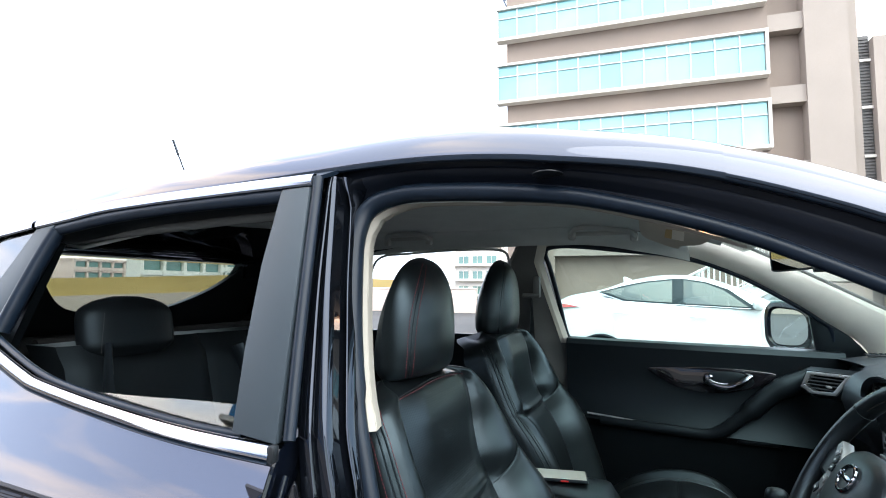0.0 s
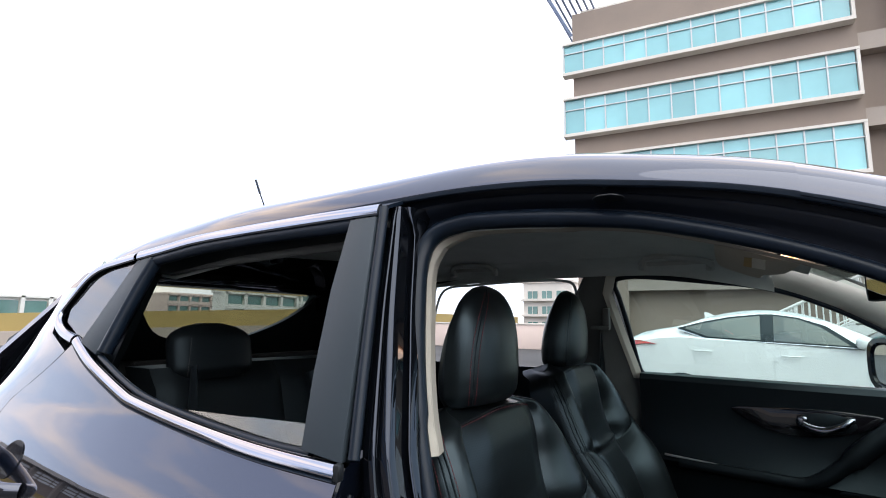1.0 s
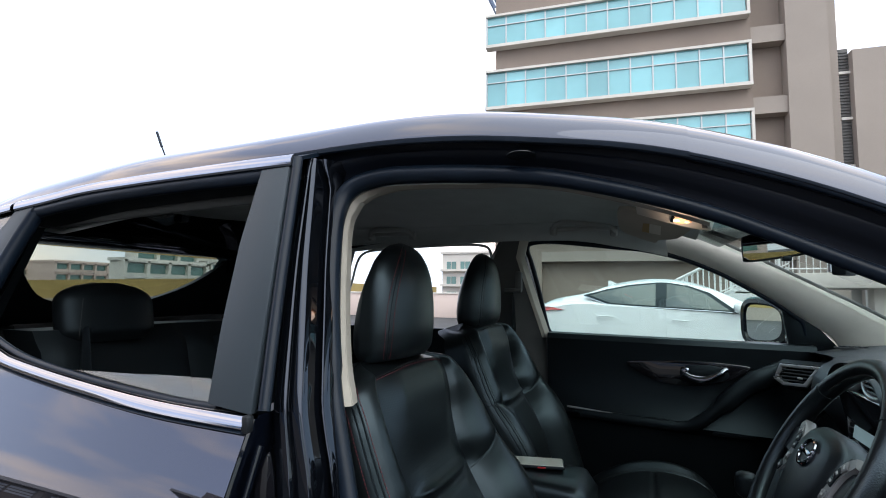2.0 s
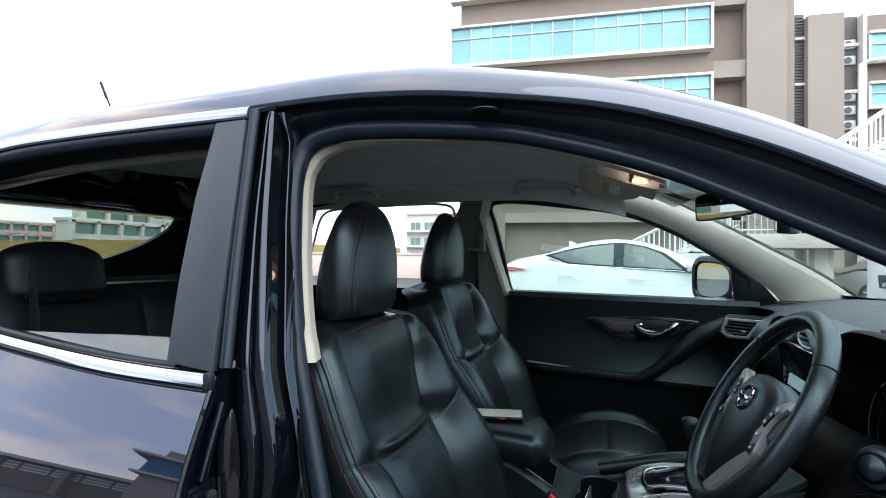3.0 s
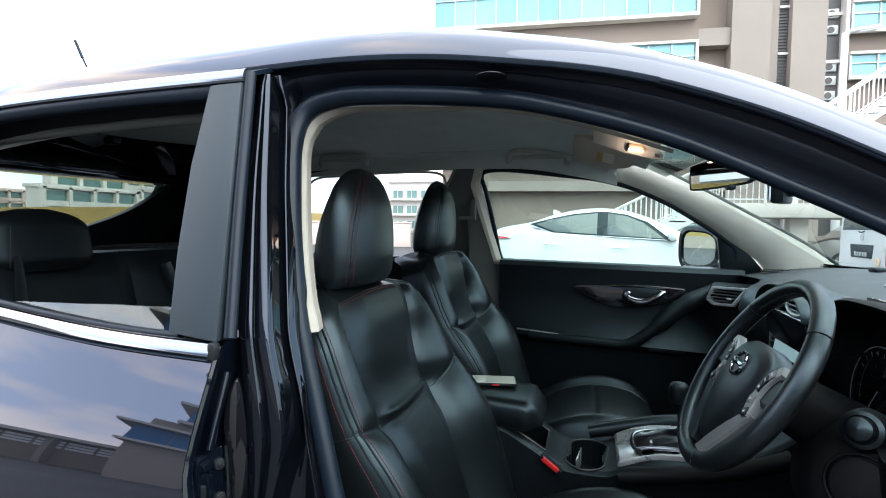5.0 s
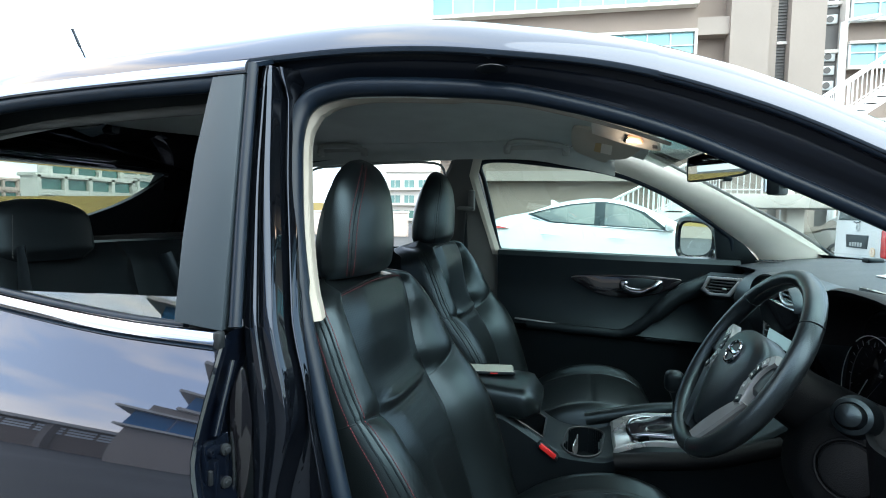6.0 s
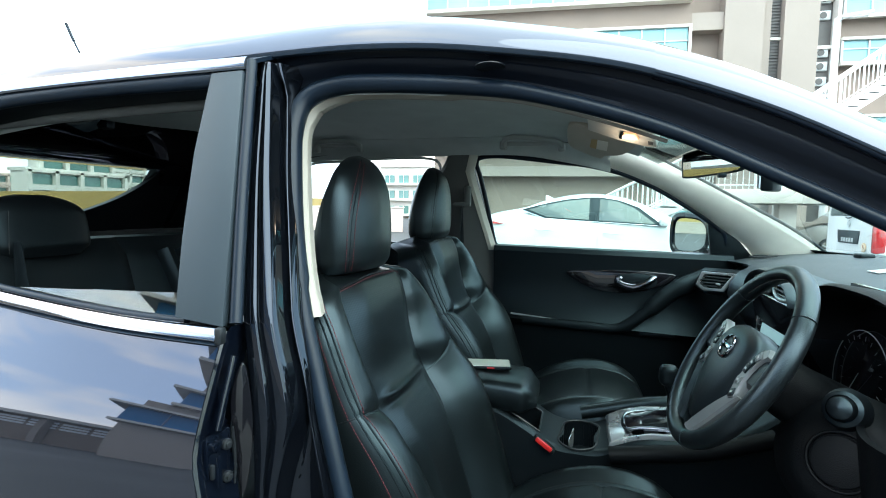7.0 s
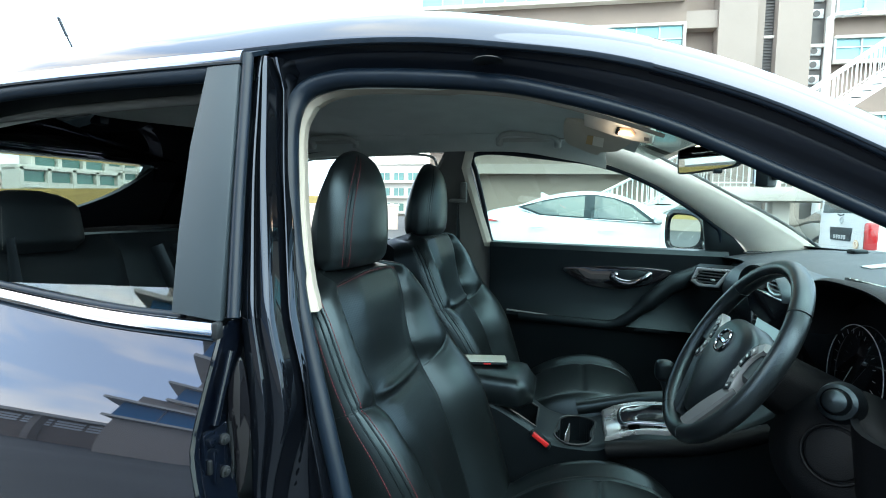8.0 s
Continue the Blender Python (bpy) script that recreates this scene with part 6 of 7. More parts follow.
# ---- centre console ----
top_prof = curve([0.02, 0.25, 0.31, 0.40, 0.47, 0.55, 0.60, 0.64, 0.68, 0.80, 0.95, 1.08], [0.69, 0.695, 0.69, 0.646, 0.606, 0.598, 0.602, 0.622, 0.640, 0.655, 0.70, 0.80])


def console_mesh():
    bm = bmesh.new()
    xs, ys = list(np.linspace(0.02, 1.06, 200)), list(np.linspace(-0.112, 0.112, 46))

    def hole(x, y):
        if 0.335 < x < 0.435 and -0.080 < y < 0.060:
            return True
        k = min(max((y + 0.055) / 0.095, 0.0), 1.0)
        return (x - 0.538 - 0.012 * k) ** 2 + (y + 0.055 - 0.095 * k) ** 2 < (0.050 - 0.008 * math.sin(math.pi * k)) ** 2
    vs = {}
    for i, x in enumerate(xs):
        for j, y in enumerate(ys):
            e = max(0, abs(y) - 0.095) / 0.017
            vs[i, j] = bm.verts.new((x, y, top_prof(x) - 0.010 * e * e))
    for i in range(len(xs) - 1):
        for j in range(len(ys) - 1):
            if not hole((xs[i] + xs[i + 1]) / 2, (ys[j] + ys[j + 1]) / 2):
                bm.faces.new((vs[i, j], vs[i + 1, j], vs[i + 1, j + 1], vs[i, j + 1]))
    bmesh.ops.delete(bm, geom=[v for v in bm.verts if not v.link_faces], context='VERTS')
    edges = [e for e in bm.edges if e.is_boundary]
    r = bmesh.ops.extrude_edge_only(bm, edges=edges)
    nv = [v for v in r["geom"] if isinstance(v, bmesh.types.BMVert)]
    for v in nv:
        inner = 0.025 < v.co.x < 1.05 and abs(v.co.y) < 0.11
        v.co.z = v.co.z - 0.075 if inner else 0.36
    fl = [e for e in bm.edges if e.is_boundary and all(0.025 < v.co.x < 1.05 and abs(v.co.y) < 0.11 for v in e.verts)]
    bmesh.ops.holes_fill(bm, edges=fl, sides=0)
    bmesh.ops.recalc_face_normals(bm, faces=bm.faces)
    return bm


con = part("centre_console", console_mesh(), "trim_black", suv, "black centre console with two cup holders")
arm_rows = []
for k in np.linspace(0, 1, 24):
    x = 0.06 + 0.365 * k
    nose = step(0.86, 1.0, k)
    w = (0.088 + 0.022 * k) * (1 - 0.35 * nose ** 2)
    zt, zl = 0.770 - 0.012 * k - 0.035 * nose ** 2, 0.690 - 0.012 * k + 0.012 * nose
    arm_rows.append([Vector((x, -0.008 + w * a, zl + (zt - zl) * b)) for a, b in ((-0.9, 0), (-1, 0.15), (-1.0, 0.7), (-0.93, 0.92), (-0.75, 1), (-0.3, 1.02), (0.3, 1.02), (0.75, 1), (0.93, 0.92), (1, 0.7), (1, 0.15), (0.9, 0))])
part("armrest", sheet(arm_rows, closed_u=True, cap=True, smooth=50), "leather", con, "padded black armrest lid")
well = []
for a in np.linspace(0, 2 * math.pi, 48, endpoint=False):
    far = math.sin(a) > 0
    cx, cyy = (0.550, 0.040) if far else (0.538, -0.055)
    well.append((cx + 0.052 * math.cos(a), cyy + 0.052 * math.sin(a)))
part("cup_rim", tube([Vector((x, y, top_prof(x) + 0.001)) for x, y in well], 0.0032, 8, closed=True), "black_plastic", con)
part("tray_rim", tube([Vector((x, y, top_prof(x) + 0.001)) for x, y in ((0.335, -0.080), (0.385, -0.080), (0.435, -0.080), (0.435, 0.0), (0.435, 0.060), (0.385, 0.060), (0.335, 0.060))], 0.003, 6), "black_plastic", con)
part("cup_divider", rbox((0.003, 0.085, 0.05), (0.522, -0.012, 0.575), 0.001, rot=Matrix.Rotation(radians(-8), 4, 'Z')), "silver", con)
# selector plate
sel = smooth_path([(0.622, -0.075, 0), (0.635, -0.098, 0), (0.75, -0.100, 0), (0.82, -0.095, 0), (0.86, -0.06, 0), (0.88, 0.06, 0), (0.86, 0.095, 0), (0.75, 0.100, 0), (0.635, 0.098, 0), (0.622, 0.075, 0)], 4, True)
part("selector_plate", plate([Vector((p.x, p.y, top_prof(p.x) + 0.014)) for p in sel], (0, 0, -0.05), 0.005, 2), "silver", con, "satin silver gear selector plate")
inner = [(0.665, -0.055), (0.70, -0.07), (0.86, -0.07), (0.86, 0.05), (0.70, 0.05), (0.665, 0.02)]
part("selector_ring", tube([Vector((p.x, p.y, top_prof(p.x) + 0.018)) for p in smooth_path([(x, y, 0) for x, y in inner], 4, True)], 0.006, 8, closed=True), "chrome", con)
part("selector_gate", plate([Vector((x, y, top_prof(x) + 0.016)) for x, y in inner], (0, 0, 0.003)), "piano", con)
part("gear_lever", blend(tube([(0.79, -0.005, 0.67), (0.785, -0.005, 0.74), (0.778, -0.005, 0.775)], [0.014, 0.012, 0.017], 12), rbox((0.05, 0.045, 0.06), (0.775, -0.005, 0.795), 0.018, 3)), "trim_black", con, "black gear lever")
part("console_pad", tube(smooth_path([(0.62, -0.128, 0.605), (0.72, -0.13, 0.622), (0.85, -0.13, 0.645), (1.0, -0.13, 0.70)], 6), 0.022, 10), "dash_low", con)
part("console_pad", tube(smooth_path([(0.55, 0.128, 0.61), (0.72, 0.13, 0.655), (0.85, 0.13, 0.68), (1.0, 0.13, 0.74)], 6), 0.022, 10), "leather", con)
part("buckle", rbox((0.062, 0.03, 0.016), (0.452, -0.128, 0.612), 0.004, rot=Matrix.Rotation(radians(35), 4, 'Y')), "trim_black", con)
part("buckle_button", rbox((0.050, 0.010, 0.013), (0.452, -0.144, 0.618), 0.003, rot=Matrix.Rotation(radians(35), 4, 'Y')), "red", con, "bright red buckle release button")

# ---- roof fittings ----
ON = Vector((-0.25, -0.55, -0.80)).normalized()
lampc = part("overhead_console", plate([(0.5349, 0.0538, 1.5115), (0.539, 0.0996, 1.4787), (0.6227, 0.1045, 1.4492), (0.699, 0.1013, 1.4275), (0.7309, 0.0939, 1.4227), (0.7243, 0.0694, 1.4416), (0.6705, 0.0505, 1.4714), (0.6109, 0.048, 1.4917)], ON * -0.05, 0.004), "console_grey", suv, "pale overhead console with a lit lamp")
lit = mat("warm_lamp_lens", (0.9, 0.6, 0.35), 0.3, emit=(1.0, 0.40, 0.20), emit_strength=0.26)
lens = [Vector(q) for q in ((0.6272, 0.0647, 1.4751), (0.6784, 0.0552, 1.4657), (0.6957, 0.0755, 1.4463), (0.650, 0.0989, 1.4445), (0.6218, 0.0931, 1.4573))]
lens_c = sum(lens, Vector()) / 5
lens = [lens_c + (q - lens_c) * 0.66 for q in lens]
part("reading_lamp", plate([q + ON * 0.001 for q in lens], ON * 0.007, 0.002), lit, lampc, "warm glowing map lamp")
lit2 = mat("bright_lamp_core", (1, 0.8, 0.6), 0.3, emit=(1.0, 0.66, 0.42), emit_strength=0.6)
lc = sum(lens, Vector()) / 5
part("lamp_core", blend(plate([lc + (q - lc) * 0.42 + Vector((-0.012, 0.002, 0.003)) + ON * 0.008 for q in lens], ON * 0.002), plate([lc + (q - lc) * 0.28 + Vector((0.016, 0, -0.003)) + ON * 0.008 for q in lens], ON * 0.002)), lit2, lampc)
ll = bpy.data.lights.new("map_lamp_light", 'POINT')
ll.energy, ll.color, ll.shadow_soft_size = 0.05, (1.0, 0.66, 0.48), 0.02
lamp_light = new("map_lamp_light", ll)
lamp_light.location = lc + ON * 0.03
part("lamp_shade", tube([lens[0] + ON * 0.004, lens[4] + ON * 0.004], 0.006, 8), "trim_black", lampc)
part("console_switch", plate([(0.705, 0.078, 1.4420), (0.718, 0.076, 1.4395), (0.720, 0.085, 1.4325), (0.707, 0.088, 1.4345)], ON * 0.004, 0.001), "grey_plastic", lampc)
VN = Vector((-0.25, -0.50, -0.83)).normalized()
vo_ = smooth_path([(0.4834, 0.3011, 1.5325), (0.4733, 0.3546, 1.5033), (0.4821, 0.4042, 1.4708), (0.5286, 0.4192, 1.4477), (0.5902, 0.4254, 1.4255), (0.6043, 0.4058, 1.433), (0.6579, 0.3791, 1.433), (0.6968, 0.3225, 1.4554), (0.7037, 0.3074, 1.4624), (0.62, 0.30, 1.492), (0.55, 0.298, 1.515)], 3, True)
visor = part("sun_visor", plate(vo_, VN * -0.018, 0.004), "beige", suv, "pale folded sun visor")
lab = [Vector(q) for q in ((0.5752, 0.3378, 1.4828), (0.6095, 0.3352, 1.474), (0.6083, 0.3772, 1.449), (0.5732, 0.3802, 1.4579))]
part("visor_label", plate([q + VN * 0.0008 for q in lab], VN * 0.0012), mat("label_paper", (0.88, 0.87, 0.80), 0.7), visor)
part("label_stripe", plate([Vector(q) + VN * 0.0008 for q in ((0.5553, 0.3426, 1.4859), (0.5745, 0.3378, 1.4828), (0.5725, 0.3802, 1.4579), (0.5508, 0.3808, 1.4643))], VN * 0.0012), mat("label_ochre", (0.55, 0.42, 0.22), 0.7), visor)
for xa, xb, drop in ((0.214, 0.452, 0.012), (-0.617, -0.40, 0.0)):
    zz, yy = 1.522, 0.585
    grip = part("grab_handle", tube(smooth_path([(xa, yy + 0.012, zz - 0.022), (xa + 0.004, yy - 0.012, zz - 0.014), (xa + 0.020, yy - 0.026, zz), (xa + 0.06, yy - 0.030, zz + 0.006), ((xa + xb) / 2, yy - 0.031, zz + 0.006 - drop * 0.5),
                                                  (xb - 0.06, yy - 0.030, zz + 0.004 - drop), (xb - 0.020, yy - 0.026, zz - 0.002 - drop), (xb - 0.004, yy - 0.012, zz - 0.016 - drop), (xb, yy + 0.012, zz - 0.024 - drop)], 5), 0.0098, 12, flat=0.75), "handle_grey", suv, "folded grey roof grab handle")
    for px_, dz in ((xa + 0.004, 0.0), (xb - 0.004, -drop)):
        part("handle_foot", rbox((0.028, 0.030, 0.036), (px_, yy + 0.004, zz - 0.022 + dz), 0.009, 3), "handle_grey", grip)
    part("handle_recess", rbox((xb - xa - 0.03, 0.008, 0.016), ((xa + xb) / 2, yy + 0.010, zz - 0.010 - drop * 0.5), 0.003), "handle_grey", grip)

# inside mirror and its arm
IN, IW = Vector((-0.80, -0.60, -0.054)).normalized(), Vector((0.60, -0.80, 0)).normalized()
IV = IN.cross(IW).normalized()
IV = IV if IV.z > 0 else -IV
IC = Vector((0.862, 0.022, 1.379))


MIRROR = smooth_path([(-0.099, 0.0, 0), (-0.097, 0.021, 0), (-0.090, 0.027, 0), (-0.033, 0.036, 0), (0.0, 0.035, 0), (0.064, 0.020, 0), (0.080, 0.006, 0), (0.084, -0.014, 0), (0.073, -0.030, 0), (0.0, -0.037, 0), (-0.088, -0.041, 0), (-0.098, -0.032, 0)], 3, True)


def im(q, d):
    c = Vector((-0.008, -0.003, 0))
    return [IC + IW * (c + (p - c) * q).x * 1.03 + IV * (c + (p - c) * q).y * (1.03 if q >= 1 else 1.0 - (1 - q) * 0.9) - IN * d for p in MIRROR]


imir = part("inside_mirror", sheet([im(0.96, 0.0), im(0.985, -0.002), im(1.0, 0.004), im(1.0, 0.016), im(0.85, 0.028), im(0.5, 0.034)], closed_u=True, cap=True), "trim_black", suv, "black-rimmed inside rear-view mirror")
part("mirror_glass", plate(im(0.955, -0.0005), IN * -0.001), "mirror", imir)
part("mirror_arm", tube([IC - IN * 0.03, IC - IN * 0.06 + Vector((0, 0, 0.03)), IC + Vector((0.06, 0.04, 0.09))], 0.012, 8), "trim_black", imir)
part("mirror_tab", rbox((0.02, 0.02, 0.012), IC + IW * 0.03 + Vector((0, 0, -0.04)), 0.003), "trim_black", imir)


# ---- white saloon in the next row ----
M["car_glass"] = mat("car_window_glass", (0.035, 0.055, 0.055), 0.05, 0, 0.2, 1.5, coat=1.0)


def saloon(cy=6.56):
    car = thing("saloon_car", "white four-door saloon parked side-on", "car", (1.2, cy, 0))
    belt = curve([-0.95, -0.7, -0.2, 0.1, 0.7, 1.5, 2.0, 2.8, 3.35], [1.00, 1.10, 1.165, 1.148, 1.122, 1.085, 1.0, 0.92, 0.72])
    deck = curve([-0.95, -0.72, -0.42, 0.0, 1.9, 2.6, 3.2, 3.4], [1.08, 1.185, 1.235, 1.25, 1.06, 0.99, 0.86, 0.70])
    wide = curve([-0.95, -0.7, 0.0, 1.0, 2.4, 3.1, 3.4], [0.72, 0.83, 0.88, 0.885, 0.88, 0.80, 0.62])
    rows = []
    for x in np.linspace(-0.95, 3.4, 64):
        w, b, d = wide(x), belt(x), deck(x)
        arch = 0.24
        for wx in (-0.22, 2.45):
            if abs(x - wx) < 0.36:
                arch = max(arch, 0.33 + math.sqrt(max(0, 0.36 ** 2 - (x - wx) ** 2)))
        half_ = [(w * 0.97, arch), (w * 1.0, max(arch + 0.01, 0.50)), (w * 1.005, max(arch + 0.02, 0.72)), (w * 0.985, 0.86 if b > 0.95 else b - 0.1), (w * 0.985, 0.89 if b > 0.95 else b - 0.07), (w * 0.955, b - 0.03), (w * 0.90, b), (w * 0.5, max(d, b)), (0, max(d, b) + 0.015)]
        rows.append([Vector((x, cy - y, z)) for y, z in half_] + [Vector((x, cy + y, z)) for y, z in half_[-2::-1]])
    part("body", sheet(rows, cap=True), "white_paint", car)
    top = curve([-0.55, -0.19, 0.02, 0.366, 0.728, 1.16, 1.56, 1.95], [1.23, 1.305, 1.385, 1.470, 1.497, 1.437, 1.27, 1.06])
    rows = []
    for x in np.linspace(-0.55, 1.95, 40):
        b, t = belt(x) - 0.02, top(x)
        wb = wide(x) * 0.905
        wr = 0.56
        k = max(0.02, t - b)
        half_ = [(wb, b), (wb - (wb - wr) * 0.45, b + k * 0.48), (wb - (wb - wr) * 0.86, b + k * 0.86), (wr - 0.10, b + k * 0.965), (wr - 0.3, b + k * 0.99), (0, t)]
        rows.append([Vector((x, cy - y, z)) for y, z in half_] + [Vector((x, cy + y, z)) for y, z in half_[-2::-1]])
    part("cabin", sheet(rows, cap=True), "white_paint", car)

    def wy(x, z, o=0.0):
        return cy - (0.797 - (z - 1.11) * 0.62) - o

    def window(name, pts, m, o=0.012):
        part(name, plate([Vector((x, wy(x, z, o), z)) for x, z in pts], (0, 0.03, 0), 0.002), m, car)
    window("window_trim", [(-0.26, 1.252), (0.08, 1.128), (0.70, 1.10), (1.60, 1.060), (1.30, 1.30), (1.05, 1.392), (0.80, 1.432), (0.66, 1.432), (0.34, 1.398), (0.04, 1.335)], "trim_black", 0.035)
    window("rear_window", [(-0.17, 1.250), (0.10, 1.150), (0.655, 1.124), (0.665, 1.412), (0.35, 1.380), (0.06, 1.318)], "car_glass", 0.043)
    window("front_window", [(0.80, 1.412), (0.785, 1.118), (1.50, 1.082), (1.25, 1.285), (1.04, 1.374)], "car_glass", 0.043)
    part("window_line", tube([Vector((x, wy(x, z, 0.038), z)) for x, z in ((-0.25, 1.243), (0.08, 1.124), (0.70, 1.096), (1.60, 1.056))], 0.008, 6), "chrome", car)
    for x, z in ((0.04, 0.975), (0.94, 0.945)):
        part("door_handle", tube([(x - 0.09, cy - 0.885, z + 0.004), (x - 0.05, cy - 0.905, z + 0.004), (x + 0.06, cy - 0.905, z), (x + 0.10, cy - 0.885, z)], 0.009, 8), "white_paint", car)
    for x in (-0.06, 0.775, 1.62):
        part("door_gap", tube([(x, cy - wide(x) * 1.006, 0.40), (x, cy - wide(x) * 1.003, 0.75), (x, cy - wide(x) * 0.99, 0.88), (x - 0.01, cy - wide(x) * 0.93, 1.07)], 0.003, 5), "mullion", car)
    part("tail_lamp", plate([(-0.93, cy - 0.72, 1.00), (-0.66, cy - 0.845, 1.045), (-0.50, cy - 0.862, 1.045), (-0.62, cy - 0.852, 1.075), (-0.74, cy - 0.80, 1.09), (-0.93, cy - 0.66, 1.08)], (0, 0.05, 0), 0.006), "red_lens", car, "red wrap-round tail lamp")
    part("door_mirror", rbox((0.10, 0.20, 0.12), (1.58, cy - 0.96, 1.115), 0.04, 3), "white_paint", car)
    part("mirror_base", rbox((0.06, 0.10, 0.05), (1.62, cy - 0.84, 1.08), 0.015), "trim_black", car)
    part("roof_fin", plate([(0.02, cy, 1.38), (0.16, cy, 1.42), (0.05, cy, 1.475), (0.02, cy, 1.475)], (0, 0.03, 0), 0.004), "white_paint", car)
    for x in (-0.22, 2.45):
        for s in (-1, 1):
            wheel(car, x, cy + s * 0.79, s, 0.315)
    for x in (-0.22, 2.45):
        part("wheel_well", tube([(x + 0.355 * math.cos(a), cy - 0.87, 0.33 + 0.355 * math.sin(a)) for a in np.linspace(0, math.pi, 20)], 0.02, 6), "trim_black", car)
        part("inner_well", disc((x, cy, 0.36), (0, 1, 0), 0.35, 1.64, 0, 32), "trim_black", car)
    # driver's wheel and seat backs as shapes behind the glass
    part("sill", rbox((3.0, 1.6, 0.16), (1.2, cy, 0.30), 0.03), "trim_black", car)
    return car


saloon()


# ---- white van seen from behind ----
def van(x0=4.95, y0=7.75):
    v = thing("van", "white panel van with red tail lamp, seen from behind", "van", (x0 + 2, y0 + 0.85, 0))
    rows = []
    for x, w, h in ((0.0, 0.80, 1.86), (0.04, 0.845, 1.92), (0.3, 0.86, 1.96), (2.8, 0.86, 1.96), (3.3, 0.85, 1.80), (3.9, 0.83, 1.15), (4.5, 0.76, 0.95), (4.6, 0.70, 0.7)):
        half_ = [(w, 0.30), (w, 0.75), (w * 0.985, 0.85), (w * 0.99, 1.05), (w * 0.93, h - 0.30 if h > 1.4 else h - 0.05), (w * 0.84, h - 0.06), (w * 0.6, h), (0, h + 0.02)]
        rows.append([Vector((x0 + x, y0 + 0.86 - a, z)) for a, z in half_] + [Vector((x0 + x, y0 + 0.86 + a, z)) for a, z in half_[-2::-1]])
    part("body", sheet(rows, cap=True), "white_paint", v)
    part("rear_window", plate([(x0 - 0.008, y0 + 0.16, 1.22), (x0 - 0.008, y0 + 1.56, 1.22), (x0 + 0.0, y0 + 1.48, 1.70), (x0, y0 + 0.24, 1.70)], (0.02, 0, 0), 0.004), "car_glass", v)
    part("number_plate_recess", plate([(x0 - 0.02, y0 + 0.55, 0.76), (x0 - 0.02, y0 + 1.20, 0.76), (x0 - 0.02, y0 + 1.24, 0.98), (x0 - 0.02, y0 + 0.52, 0.98)], (0.03, 0, 0), 0.006), "trim_black", v)
    for k in range(5):
        part("plate_bar", rbox((0.006, 0.055, 0.07), (x0 - 0.026, y0 + 0.70 + 0.085 * k, 0.82), 0.001), "mullion", v)
    part("tail_lamp", rbox((0.16, 0.13, 0.44), (x0 + 0.05, y0 + 0.07, 0.86), 0.035, 3), "red_lens", v, "large red tail lamp")
    part("handle", tube([(x0 - 0.03, y0 + 0.95, 1.20), (x0 - 0.04, y0 + 0.85, 1.18), (x0 - 0.03, y0 + 0.76, 1.20)], 0.012, 6), "trim_black", v)
    part("round_badge", tube([(x0 - 0.015, y0 + 0.86 + 0.05 * math.cos(a), 1.10 + 0.05 * math.sin(a)) for a in np.linspace(0, 2 * math.pi, 20, endpoint=False)], 0.008, 6, closed=True), "mullion", v)
    part("round_sticker", disc((x0 - 0.014, y0 + 0.36, 0.72), (1, 0, 0), 0.075, 0.006, 0), mat("sticker_paper", (0.72, 0.52, 0.32), 0.6), v, "round tan sticker with the figure 5")
    part("sticker_face", disc((x0 - 0.018, y0 + 0.36, 0.72), (1, 0, 0), 0.058, 0.004, 0), mat("sticker_cream", (0.85, 0.72, 0.55), 0.6), v)
    fc = bpy.data.curves.new("figure", 'FONT')
    fc.body, fc.size, fc.extrude, fc.align_x, fc.align_y = "5", 0.10, 0.002, 'CENTER', 'CENTER'
    fo = new("sticker_figure", fc)
    fo.matrix_world = Matrix.Translation((x0 - 0.022, y0 + 0.36, 0.72)) @ Euler((radians(90), 0, radians(-90))).to_matrix().to_4x4()
    fc.materials.append(mat("sticker_ink", (0.35, 0.12, 0.05), 0.6))
    fo.parent = v
    fo.matrix_parent_inverse = v.matrix_basis.inverted()
    part("rear_bumper", rbox((0.12, 1.70, 0.18), (x0 - 0.02, y0 + 0.86, 0.46), 0.04), "black_plastic", v)
    for x in (0.9, 3.7):
        for s in (-1, 1):
            wheel(v, x0 + x, y0 + 0.86 + s * 0.78, s, 0.31)
    return v


van()


# ---- cars parked under the walkway ----
def parked_car(x0, cy, material, label, turn=0.0):
    c = thing("parked_car", label, "car", (x0 + 2, cy, 0), group="cars under the walkway")
    prof = ((0, 0.45, 0.70), (0.05, 0.80, 0.80), (0.5, 0.98, 0.86), (0.9, 1.06, 0.86), (1.3, 1.36, 0.86), (1.9, 1.46, 0.86), (2.4, 1.42, 0.86), (3.0, 1.05, 0.86), (3.8, 0.88, 0.84), (4.2, 0.60, 0.74), (4.25, 0.45, 0.66))
    rows = []
    for x, h, w in prof:
        b = min(h, 0.95)
        half_ = [(w, 0.28), (w, 0.60), (w * 0.97, b - 0.02), (w * 0.86, b + (h - b) * 0.3), (w * 0.70, h - 0.04 * (h > 1)), (0, h)]
        rows.append([Vector((x0 + x, cy - a, z)) for a, z in half_] + [Vector((x0 + x, cy + a, z)) for a, z in half_[-2::-1]])
    part("body", sheet(rows, cap=True), material, c)
    part("side_window", plate([(x0 + 1.05, cy - 0.80, 0.99), (x0 + 2.9, cy - 0.80, 0.99), (x0 + 2.4, cy - 0.69, 1.36), (x0 + 1.45, cy - 0.69, 1.34)], (0, 0.03, 0)), "car_glass", c)
    for x in (0.8, 3.4):
        for s in (-1, 1):
            wheel(c, x0 + x, cy + s * 0.76, s, 0.31)
    return c


